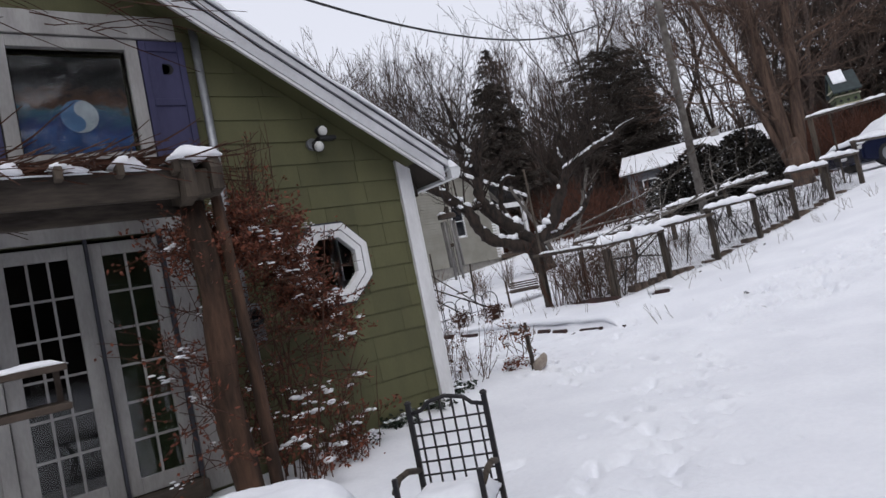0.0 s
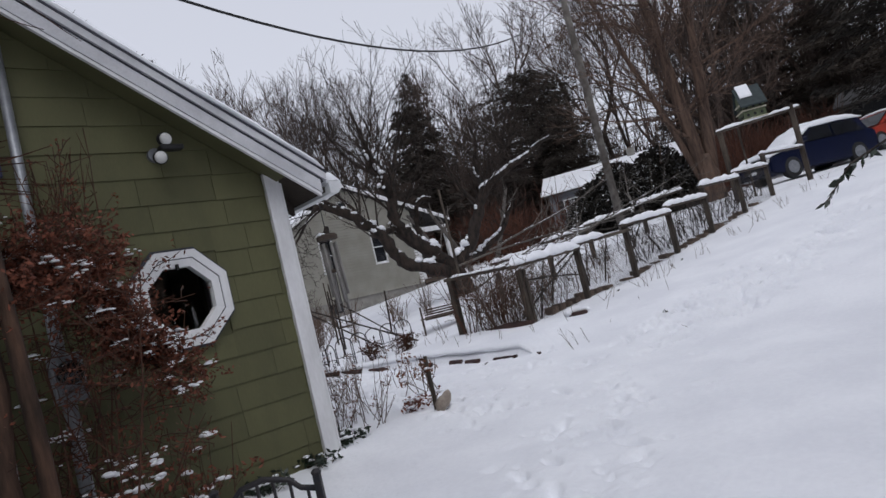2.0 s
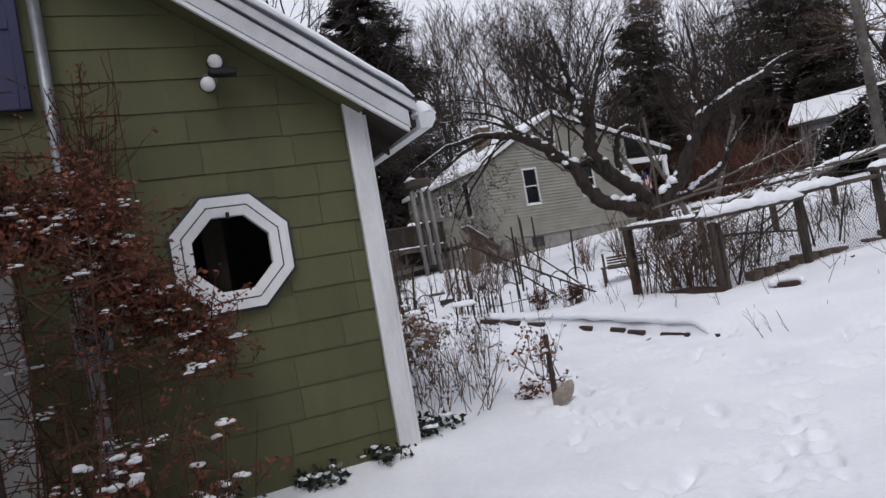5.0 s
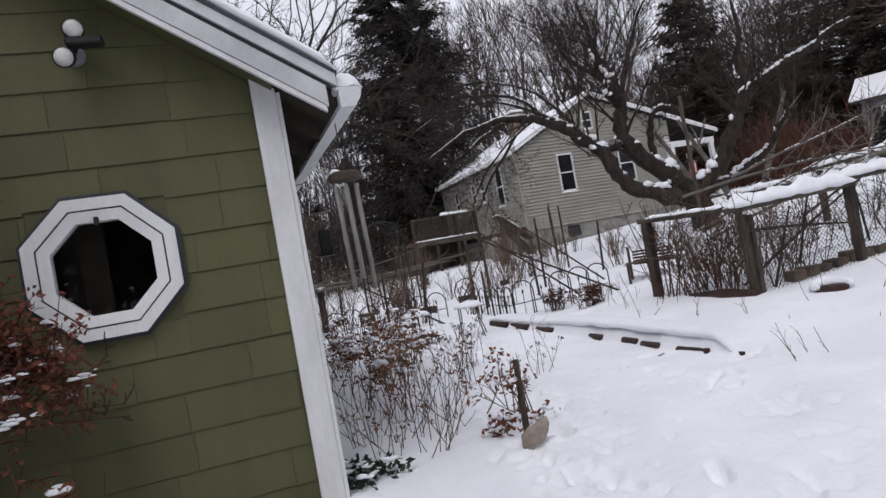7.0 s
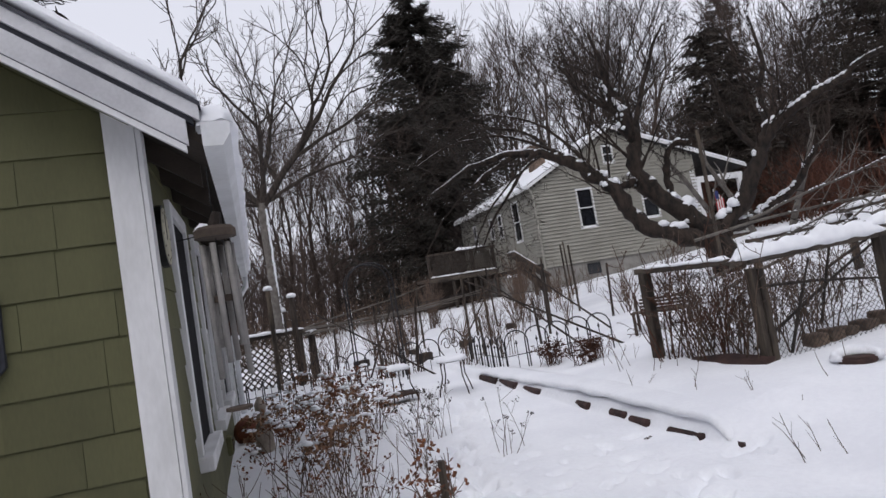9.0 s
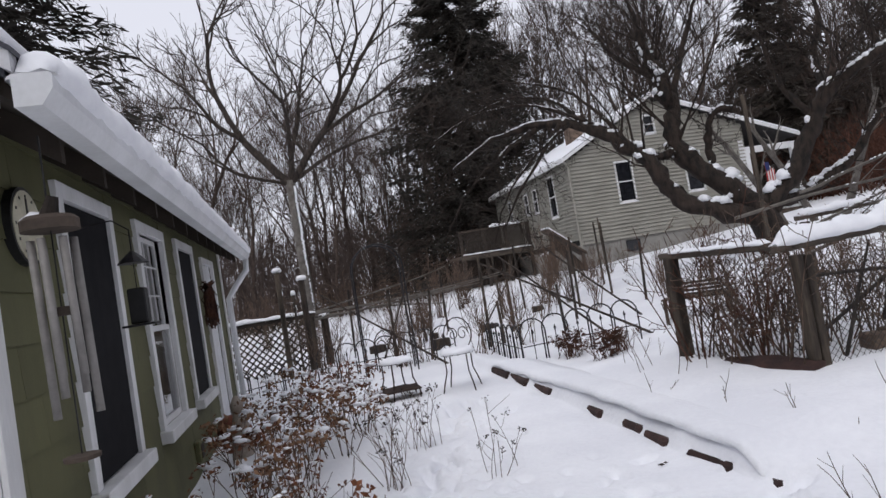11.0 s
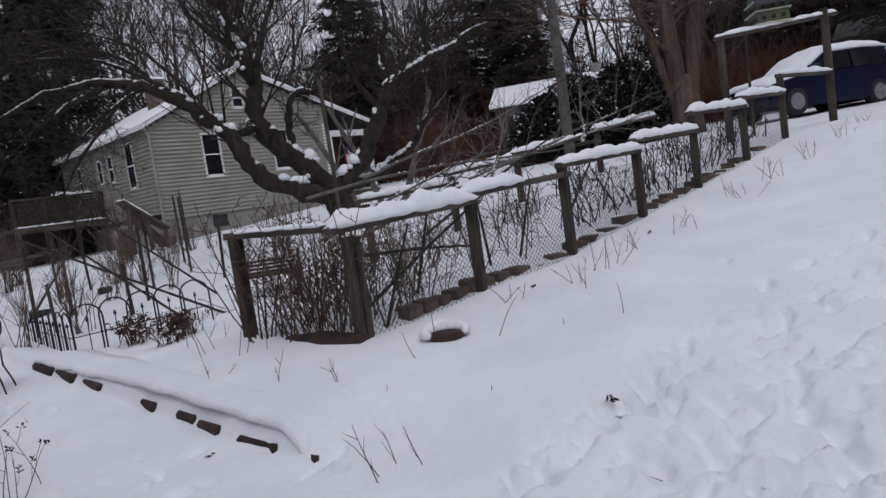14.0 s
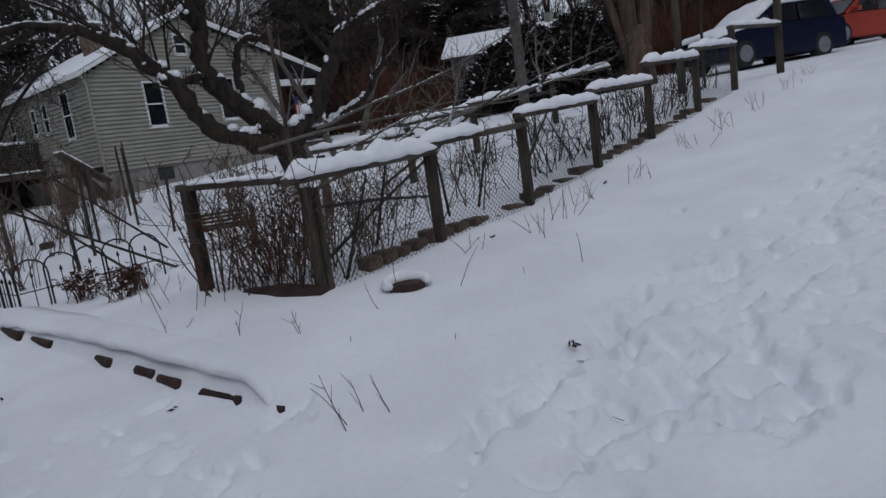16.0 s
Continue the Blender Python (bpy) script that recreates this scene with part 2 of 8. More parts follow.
def thing(name, label, category, loc=(0, 0, 0), rz=0, group="", kind=""):
    e = new(name)
    e.empty_display_size = 0.1
    e.matrix_basis = pose(*loc, 0, 0, rz)
    return tagged(e, label, category, group, kind)


def box(bm, x0, y0, z0, x1, y1, z1, bevel=0.0, m=None):
    vs = [bm.verts.new(v) for v in ((x0, y0, z0), (x1, y0, z0), (x1, y1, z0), (x0, y1, z0), (x0, y0, z1), (x1, y0, z1), (x1, y1, z1), (x0, y1, z1))]
    fs = [bm.faces.new([vs[i] for i in f]) for f in ((3, 2, 1, 0), (4, 5, 6, 7), (0, 1, 5, 4), (1, 2, 6, 5), (2, 3, 7, 6), (3, 0, 4, 7))]
    if m is not None:
        for v in vs:
            v.co = m @ v.co
    if bevel:
        es = list({e for f in fs for e in f.edges})
        bmesh.ops.bevel(bm, geom=es, offset=bevel, segments=1, affect='EDGES')
    return bm


def bx(*a, **k):
    return box(bmesh.new(), *a, **k)


def prism(pts, axis, a0, a1, bm=None):
    """A polygon given in the plane across axis, drawn out from a0 to a1."""
    bm = bm or bmesh.new()

    def mk(p, a):
        return (a, p[0], p[1]) if axis == 'x' else (p[0], a, p[1]) if axis == 'y' else (p[0], p[1], a)
    A = [bm.verts.new(mk(p, a0)) for p in pts]
    B = [bm.verts.new(mk(p, a1)) for p in pts]
    n = len(pts)
    bm.faces.new(A[::-1])
    bm.faces.new(B)
    for i in range(n):
        bm.faces.new((A[i], A[(i + 1) % n], B[(i + 1) % n], B[i]))
    return bm


class Tubes:
    """Collects tapered tubes into one mesh."""

    def __init__(self, rough=0.0):
        self.v, self.f, self.rough = [], [], rough

    def add(self, pts, radii, sides=5, cap=True):
        n0 = len(self.v)
        pts = [Vector(p) for p in pts]
        k = len(pts)
        ref = None
        for i, p in enumerate(pts):
            d = (pts[min(i + 1, k - 1)] - pts[max(i - 1, 0)])
            if d.length < 1e-9:
                d = Vector((0, 0, 1))
            d.normalize()
            if ref is None:
                ref = d.orthogonal().normalized()
            u = ref - d * ref.dot(d)
            u = u.normalized() if u.length > 1e-6 else d.orthogonal().normalized()
            ref = u
            w = d.cross(u)
            r = radii[i] if not isinstance(radii, (int, float)) else radii
            for s in range(sides):
                a = 2 * math.pi * s / sides
                o = (u * math.cos(a) + w * math.sin(a)) * r
                if self.rough:
                    o *= 1 + self.rough * noise.noise((p + o) * 7)
                self.v.append(tuple(p + o))
        for i in range(k - 1):
            for s in range(sides):
                a, b = n0 + i * sides + s, n0 + i * sides + (s + 1) % sides
                self.f.append((a, b, b + sides, a + sides))
        if cap:
            self.f.append(tuple(range(n0 + sides - 1, n0 - 1, -1)))
            self.f.append(tuple(n0 + (k - 1) * sides + s for s in range(sides)))
        return self

    def quad(self, c, a, b):
        """A small flat leaf round c with half-axes a and b."""
        n = len(self.v)
        self.v += [tuple(c - a), tuple(c + b), tuple(c + a), tuple(c - b)]
        self.f.append((n, n + 1, n + 2, n + 3))

    def blob(self, c, rx, ry, rz, rng, flat=0.3):
        """A low lump of twelve-odd faces."""
        n = len(self.v)
        c = Vector(c)
        for j, (h, q) in enumerate(((-flat, 0.8), (0.25, 1.0), (0.8, 0.6))):
            for s in range(6):
                a = math.pi * (s + 0.5 * j) / 3
                k = q * rng.uniform(0.8, 1.15)
                self.v.append((c.x + rx * k * math.cos(a), c.y + ry * k * math.sin(a), c.z + rz * h))
        self.v.append((c.x, c.y, c.z + rz))
        for j in range(2):
            for s in range(6):
                a, b = n + j * 6 + s, n + j * 6 + (s + 1) % 6
                self.f.append((a, b, b + 6, a + 6))
        for s in range(6):
            self.f.append((n + 12 + s, n + 12 + (s + 1) % 6, n + 18))
        self.f.append(tuple(n + s for s in range(5, -1, -1)))

    @property
    def data(self):
        return (self.v, self.f)


def snow_strip(p0, p1, width, height, seed=0, step=0.05, name="snow", parent=None, ragged=0.6):
    """A soft uneven ridge of snow lying along a rail from p0 to p1, overhanging it a little."""
    rng = random.Random(seed)
    p0, p1 = Vector(p0), Vector(p1)
    d = p1 - p0
    n = max(3, int(d.length / step))
    side = Vector((-d.y, d.x, 0)).normalized()
    prof = [(-1.0, -0.10), (-1.08, 0.25), (-0.85, 0.68), (-0.4, 0.95), (0.1, 1.0), (0.6, 0.86), (0.98, 0.5), (1.06, 0.15), (0.95, -0.10)]
    V, F = [], []
    for i in range(n + 1):
        t = i / n
        e = min(1.0, (min(t, 1 - t) * d.length / (height * 0.9))) ** 0.5 if 0 < t < 1 else 0.12
        h = height * e * (1 + ragged * noise.noise((i * step * 5 + seed * 9.1, seed * 3.3, 0)))
        w = width * 0.5 * (0.8 + 0.2 * e) * (1 + 0.18 * noise.noise((i * step * 6, seed * 2.1, 5)))
        c = p0 + d * t
        for k, (a, b) in enumerate(prof):
            dr = 0.35 * noise.noise((i * step * 8, k * 0.5 + seed, 2)) * height
            V.append(tuple(c + side * (a * w) + Vector((0, 0, b * h + (dr if 2 <= k <= 6 else dr * 0.7)))))
    m = len(prof)
    for i in range(n):
        for k in range(m - 1):
            a = i * m + k
            F.append((a, a + 1, a + m + 1, a + m))
        F.append((i * m + m - 1, i * m, (i + 1) * m, (i + 1) * m + m - 1))
    F.append(tuple(range(m)))
    F.append(tuple(n * m + k for k in range(m - 1, -1, -1)))
    return part(name, (V, F), "snowcap", parent, "soft white snow lying on top", smooth=True)


# ---- the lie of the land ----
def ramp_points(x, pts):
    xs = [p[0] for p in pts]
    ys = [p[1] for p in pts]
    return np.interp(x, xs, ys)


def land(x, y):
    """Ground height, without the small unevenness."""
    x, y = np.asarray(x, float), np.asarray(y, float)
    z = ramp_points(x, [(-60, -1.2), (-8, -0.32), (-4, -0.16), (-1.5, -0.10), (0, -0.02), (2.0, 0.01), (3.3, 0.03), (3.5, 0.06), (4.73, 0.27), (6.06, 0.44), (7.4, 0.55), (8.76, 0.76), (10.1, 0.99), (11.5, 1.21), (12.8, 1.43), (14.7, 1.62), (20, 1.95), (25, 2.28), (32, 2.7), (60, 4.2), (120, 6), (900, 10)])
    up = np.clip((x - 3.34) / 0.1, 0, 1) * np.clip((y - 0.3) / 0.5, 0, 1) * np.clip((12 - y) / 6, 0, 1) * np.clip((5.2 - x) / 1.2, 0, 1) * 0.13
    back = np.clip(y - 1, 0, 18) * np.interp(x, [-60, 0, 3, 8, 14], [0.0, 0.012, 0.02, 0.03, 0.0])
    far = np.clip(y - 40, 0, 100) * 0.02 - np.clip((y - 5) / 12, 0, 1) * np.interp(x, [2, 6, 12, 17, 24], [0.0, 0.3, 0.5, 0.3, 0.0])
    dip = np.clip((y - 2.9) / 2, 0, 1) * np.interp(x, [3.38, 3.8, 6, 9, 12], [0.0, 0.17, 0.17, 0.1, 0.0])
    south = np.clip((-y - 0.5) / 3, 0, 1) * np.clip((x - 3) / 5, 0, 1) * 0.06
    return z + up + back + far + south - dip


def gz(x, y):
    return float(land(x, y))


# ---- ground: one snow sheet to the horizon ----
def graded(lo, hi, step, reach, k=1.28):
    mid = list(np.arange(lo, hi + step / 2, step))
    out, s, v = [], step, hi
    while v < reach:
        s *= k
        v += s
        out.append(v)
    pre, s, v = [], step, lo
    while v > -reach:
        s *= k
        v -= s
        pre.append(v)
    return np.array(pre[::-1] + mid + out)


def build_ground():
    xs = graded(-4.2, 9.0, 0.026, 900, 1.22)
    ys = graded(-4.6, 3.6, 0.026, 900, 1.22)
    X, Y = np.meshgrid(xs, ys)
    Z = land(X, Y)
    rng = np.random.RandomState(3)

    def soft(scale, amp, seed):
        ph = np.random.RandomState(seed)
        out = np.zeros_like(X)
        for _ in range(7):
            a = ph.uniform(0, 2 * math.pi)
            f = scale * ph.uniform(0.6, 1.7)
            out += np.sin((X * math.cos(a) + Y * math.sin(a)) * f + ph.uniform(0, 6.3))
        return out * amp / 2.6
    near = np.clip(1 - (np.hypot(X - 2, Y) - 14) / 20, 0, 1)
    Z += soft(1.1, 0.028, 1) * near + soft(4.5, 0.008, 2) * near + soft(17, 0.0025, 4) * near

    def dent(cx, cy, r, depth, ang, long=1.8):
        i0, i1 = np.searchsorted(xs, (cx - r * 4.5, cx + r * 4.5))
        j0, j1 = np.searchsorted(ys, (cy - r * 4.5, cy + r * 4.5))
        if i1 <= i0 or j1 <= j0:
            return
        dx, dy = X[j0:j1, i0:i1] - cx, Y[j0:j1, i0:i1] - cy
        u = (dx * math.cos(ang) + dy * math.sin(ang)) / long
        w = -dx * math.sin(ang) + dy * math.cos(ang)
        q = (u * u + w * w) / (r * r)
        Z[j0:j1, i0:i1] += -depth * np.exp(-q * q * 0.8) + 0.04 * depth * np.exp(-((np.sqrt(q) - 1.6) ** 2) * 4)
    # trodden trails: towards the far drive, along the garden path, over the lawn
    trails = [((3.2, -1.3), (13.0, -2.3), 0.62, 170), ((1.2, -0.9), (2.5, 4.6), 0.5, 300), ((-3.5, -4.2), (2.0, -1.8), 0.6, 140), ((2.2, -1.2), (3.0, 1.6), 0.35, 60), ((3.6, -0.65), (6.0, -1.0), 0.10, 60), ((3.9, -1.7), (8.0, -2.0), 0.5, 130), ((3.3, -1.2), (5.6, -1.75), 0.3, 70), ((3.5, -0.75), (4.9, -1.0), 0.07, 70), ((4.0, -1.75), (4.3, -1.85), 0.16, 60)]
    for (ax, ay), (ex, ey), wid, n in trails:
        for _ in range(n):
            t = rng.uniform(0, 1)
            bx_, by_ = ax + (ex - ax) * t, ay + (ey - ay) * t
            ang = rng.uniform(0, math.pi)
            dent(bx_ + rng.normal(0, wid * 0.5), by_ + rng.normal(0, wid * 0.6), (0.024 + 0.034 * rng.random_sample() ** 2.0), rng.uniform(0.014, 0.052), ang, rng.uniform(1.0, 1.7))
    # boot prints with trodden floors, and small clods thrown up between them
    for (ax, ay), (ex, ey), wid, n in (((3.0, -1.2), (12.5, -2.2), 0.55, 120), ((3.8, -1.3), (7.5, -1.7), 0.45, 40), ((1.0, -1.0), (2.6, 4.4), 0.4, 80), ((-2.6, -3.6), (2.2, -1.6), 0.45, 34), ((1.5, -1.8), (3.3, 0.3), 0.4, 16)):
        for k in range(n):
            t = rng.uniform(0, 1)
            ang = math.atan2(ey - ay, ex - ax) + rng.normal(0, 0.6)
            cx, cy = ax + (ex - ax) * t + rng.normal(0, wid * 0.5), ay + (ey - ay) * t + rng.normal(0, wid * 0.6)
            dent(cx, cy, rng.uniform(0.038, 0.056), rng.uniform(0.042, 0.090), ang, rng.uniform(1.5, 2.5))
            for _ in range(2):
                dent(cx + rng.normal(0, 0.16), cy + rng.normal(0, 0.16), rng.uniform(0.018, 0.026), -rng.uniform(0.006, 0.018), ang, rng.uniform(1.0, 1.6))
    for _ in range(160):
        dent(rng.uniform(-3, 10), rng.uniform(-5, 0.3), rng.uniform(0.02, 0.05), rng.uniform(0.004, 0.014), rng.uniform(0, 3))
    ny, nx = X.shape
    V = np.stack([X, Y, Z], -1).reshape(-1, 3)
    idx = np.arange(nx * ny).reshape(ny, nx)
    F = np.stack([idx[:-1, :-1], idx[:-1, 1:], idx[1:, 1:], idx[1:, :-1]], -1).reshape(-1, 4)
    me = bpy.data.meshes.new("ground")
    me.vertices.add(len(V))
    me.vertices.foreach_set("co", V.ravel())
    me.loops.add(F.size)
    me.loops.foreach_set("vertex_index", F.ravel())
    me.polygons.add(len(F))
    me.polygons.foreach_set("loop_start", np.arange(0, F.size, 4))
    me.polygons.foreach_set("loop_total", np.full(len(F), 4))
    me.update(calc_edges=True)
    me.polygons.foreach_set("use_smooth", np.ones(len(F), bool))
    me.materials.append(M["snow"])
    return tagged(new("ground", me), "snow-covered sloping lawn with trodden footprints", "ground", kind="structure")


build_ground()

# ---- the green house ----
SL = 0.675                     # roof slope
RZ = 2.40                      # underside of the roof at the corner wall face
RIDGE = -5.2                   # x of the ridge
LEN = 7.6                      # length of the eave wall
DOOR = (-4.05, -2.50)          # pair of glazed doors
UW = (-3.36, -2.53, 2.685, 3.53)  # upper window: x0, x1, z0, z1
OCT = (-1.04, 1.525, 0.375)    # octagonal window: x, z, outer half-width


def roof_under(x):
    return RZ - SL * x if x > RIDGE else RZ - SL * (2 * RIDGE - x)


house = thing("green_house", "green shingled house with white trim and snowy roof", "house", kind="structure")
BASE = -0.6


def wall_front():
    """Gable wall with openings cut through for the doors, the upper window and the octagon."""
    bm = bmesh.new()
    ox, oz, orad = OCT
    ro = orad * 0.80
    octv = [(ox + ro / math.cos(math.pi / 8) * math.cos(a), oz + ro / math.cos(math.pi / 8) * math.sin(a)) for a in [math.pi / 8 + k * math.pi / 4 for k in range(8)]]
    left = 2 * RIDGE + 0.0

    def slab(pts):
        prism(pts, 'y', 0.02, 0.16, bm)
    x0, x1, z0, z1 = UW
    d0, d1 = DOOR
    # strips from left to right
    slab([(left, BASE), (d0, BASE), (d0, roof_under(d0)), (RIDGE, roof_under(RIDGE)), (left, roof_under(left))])
    slab([(d0, 2.02), (x0, 2.02), (x0, roof_under(x0)), (d0, roof_under(d0))])
    slab([(x0, 2.02), (d1, 2.02), (d1, z0), (x0, z0)])
    slab([(x0, z1), (x1, z1), (x1, roof_under(x1)), (x0, roof_under(x0))])
    slab([(d1, BASE), (x1, BASE), (x1, z0), (d1, z0)])
    a, b = ox - ro, ox + ro
    slab([(x1, BASE), (a, BASE), (a, roof_under(a)), (x1, roof_under(x1))])
    slab([(b, BASE), (0, BASE), (0, roof_under(0)), (b, roof_under(b))])
    slab([(a, oz + ro), (b, oz + ro), (b, roof_under(b)), (a, roof_under(a))])
    slab([(a, BASE), (b, BASE), (b, oz - ro), (a, oz - ro)])
    h = ro * math.tan(math.pi / 8)
    for sx in (-1, 1):
        for sz in (-1, 1):
            slab([(ox + sx * ro, oz + sz * ro), (ox + sx * h, oz + sz * ro), (ox + sx * ro, oz + sz * h)])
    ob = part("wall_south", bm, "green", house)
    return ob


wall_s = wall_front()
part("wall_north", prism([(2 * RIDGE, BASE), (0, BASE), (0, RZ), (RIDGE, roof_under(RIDGE)), (2 * RIDGE, RZ)], 'y', LEN - 0.14, LEN), "green", house)
part("wall_west", bx(2 * RIDGE, 0.16, BASE, 2 * RIDGE + 0.14, LEN - 0.14, RZ), "green", house)
# Added inner shell, coloured near-black so the glass looks into darkness.
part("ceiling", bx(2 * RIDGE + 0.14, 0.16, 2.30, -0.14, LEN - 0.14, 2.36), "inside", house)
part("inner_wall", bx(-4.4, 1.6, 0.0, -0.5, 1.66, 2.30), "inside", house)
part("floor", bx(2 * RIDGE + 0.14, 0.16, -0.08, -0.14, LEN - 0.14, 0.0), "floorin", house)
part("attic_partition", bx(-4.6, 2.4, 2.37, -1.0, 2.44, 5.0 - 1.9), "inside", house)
# eave wall with its windows and far door
WINS = [(0.98, 1.80), (2.58, 3.42), (4.14, 4.98)]
WZ = (0.66, 2.12)
FDOOR = (5.72, 6.62)


def wall_side():
    bm = bmesh.new()
    ys = [0.16]
    for a, b in WINS + [FDOOR]:
        ys += [a, b]
    ys.append(LEN - 0.14)
    for i in range(0, len(ys), 2):
        box(bm, -0.14, ys[i], BASE, -0.012, ys[i + 1], RZ)
    for a, b in WINS:
        box(bm, -0.14, a, BASE, -0.012, b, WZ[0])
        box(bm, -0.14, a, WZ[1], -0.012, b, RZ)
    box(bm, -0.14, FDOOR[0], 2.06, -0.012, FDOOR[1], RZ)
    box(bm, -0.14, FDOOR[0], BASE, -0.012, FDOOR[1], 0.03)
    return part("wall_east", bm, "green", house)


wall_e = wall_side()

# corner boards
part("corner_board", prism([(-0.135, BASE), (0.0, BASE), (0.0, RZ + 0.0), (-0.135, RZ + 0.094)], 'y', -0.028, 0.018), "white", house, "white painted corner board")
part("corner_board", bx(0.002, -0.026, BASE, 0.026, 0.10, RZ - 0.02, 0.003), "white", house)
part("corner_board", bx(-0.01, LEN - 0.10, BASE, 0.02, LEN + 0.02, RZ - 0.02, 0.003), "white", house)

# roof: two slopes with rake overhang
OV = 0.30
EAVE = 0.31


def slope_slab(x0, x1, dz0, dz1, y0, y1, bm=None):
    return prism([(x0, roof_under(x0) + dz0), (x1, roof_under(x1) + dz0), (x1, roof_under(x1) + dz1), (x0, roof_under(x0) + dz1)], 'y', y0, y1, bm)


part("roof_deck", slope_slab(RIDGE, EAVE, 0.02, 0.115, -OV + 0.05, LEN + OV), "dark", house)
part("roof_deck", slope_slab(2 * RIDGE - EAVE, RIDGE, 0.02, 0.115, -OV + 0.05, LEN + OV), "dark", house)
part("rake_board", slope_slab(RIDGE, EAVE - 0.06, -0.030, 0.085, -OV, -OV + 0.03), "rake", house, "white rake board")
part("rake_moulding", slope_slab(RIDGE, EAVE - 0.07, -0.066, -0.034, -OV + 0.008, -OV + 0.04), "white", house)
part("rake_shadow_gap", slope_slab(RIDGE, EAVE - 0.07, -0.034, -0.030, -OV + 0.014, -OV + 0.028), "edge", house)
part("drip_strip", slope_slab(RIDGE, EAVE - 0.03, 0.085, 0.115, -OV + 0.012, -OV + 0.048), "edge", house)
part("rake_fascia", slope_slab(RIDGE, EAVE, 0.115, 0.185, -OV - 0.012, -OV + 0.05), "rake", house)
part("roof_edge", slope_slab(RIDGE, EAVE + 0.01, 0.185, 0.205, -OV - 0.02, LEN + OV), "edge", house)
part("soffit", slope_slab(RIDGE, -0.02, -0.02, 0.015, -OV + 0.03, 0.03), "green", house)
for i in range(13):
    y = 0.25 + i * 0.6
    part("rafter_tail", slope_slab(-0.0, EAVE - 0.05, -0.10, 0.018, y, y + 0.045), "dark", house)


def roof_snow():
    n, m = 90, 60
    V, F = [], []
    for j in range(m + 1):
        y = -OV - 0.02 + (LEN + 2 * OV) * (j / m) ** 1.6
        for i in range(n + 1):
            x = RIDGE + (EAVE + 0.0 - RIDGE) * i / n
            edge = min(1, (y + OV + 0.03) / 0.06) ** 0.5
            low = min(1, (EAVE + 0.02 - x) / 0.08) ** 0.5 if x < EAVE + 0.02 else 0
            h = (0.088 + 0.018 * noise.noise((x * 2.3, y * 1.1, 1)) + 0.010 * noise.noise((x * 9, y * 2.2, 4))) * max(0.12, edge * low)
            V.append((x, y + 0.012 * noise.noise((x * 7, j * 0.3, 8)), roof_under(x) + 0.205 + h))
    for j in range(m):
        for i in range(n):
            a = j * (n + 1) + i
            F.append((a, a + 1, a + n + 2, a + n + 1))
    ob = part("roof_snow", (V, F), "snowcap", house, "thick even snow on the roof", smooth=True)
    so = ob.modifiers.new("thick", 'SOLIDIFY')
    so.thickness = 0.05
    return ob


roof_snow()
part("roof_snow", slope_slab(2 * RIDGE - EAVE, RIDGE, 0.205, 0.29, -OV, LEN + OV), "snowcap", house)
# gutter
GP = [(0.0, 0.11), (0.115, 0.11), (0.125, 0.10), (0.122, 0.055), (0.085, 0.0), (0.0, 0.0)]
GX, GZ = EAVE - 0.0, roof_under(EAVE) - 0.01
part("gutter", prism([(GX + a, GZ + b) for a, b in GP], 'y', -OV - 0.03, LEN + 0.35), "gutter", house, "white aluminium eave gutter", smooth=False)
snow_strip((GX + 0.06, -OV - 0.02, GZ + 0.10), (GX + 0.06, LEN + 0.33, GZ + 0.10), 0.19, 0.13, 5, 0.08, parent=house, ragged=0.12)
dn = Tubes().add([(GX + 0.06, LEN + 0.25, GZ), (GX + 0.05, LEN + 0.25, GZ - 0.16), (0.16, LEN + 0.12, GZ - 0.42), (0.07, LEN + 0.07, GZ - 0.55), (0.07, LEN + 0.07, -0.3)], 0.042, 8)
part("downspout", dn.data, "gutter", house, smooth=True)
ds = Tubes().add([(-1.96, -0.06, 3.75), (-1.96, -0.06, 0.05)], 0.036, 10)
part("downspout", ds.data, "galv", house, "grey metal conduit pipe down the wall", smooth=True)


# octagonal window
def octring(bm, cx, cz, r0, r1, y0, y1, y0i=None):
    y0i = y0 if y0i is None else y0i
    k = 1 / math.cos(math.pi / 8)
    ang = [math.pi / 8 + i * math.pi / 4 for i in range(8)]
    A = [bm.verts.new((cx + r1 * k * math.cos(a), y0, cz + r1 * k * math.sin(a))) for a in ang]
    B = [bm.verts.new((cx + r0 * k * math.cos(a), y0i, cz + r0 * k * math.sin(a))) for a in ang]
    C = [bm.verts.new((cx + r1 * k * math.cos(a), y1, cz + r1 * k * math.sin(a))) for a in ang]
    D = [bm.verts.new((cx + r0 * k * math.cos(a), y1, cz + r0 * k * math.sin(a))) for a in ang]
    for i in range(8):
        j = (i + 1) % 8
        bm.faces.new((A[i], A[j], B[j], B[i]))
        bm.faces.new((A[i], A[j], C[j], C[i]))
        bm.faces.new((B[i], B[j], D[j], D[i]))
        bm.faces.new((C[i], C[j], D[j], D[i]))
    return bm


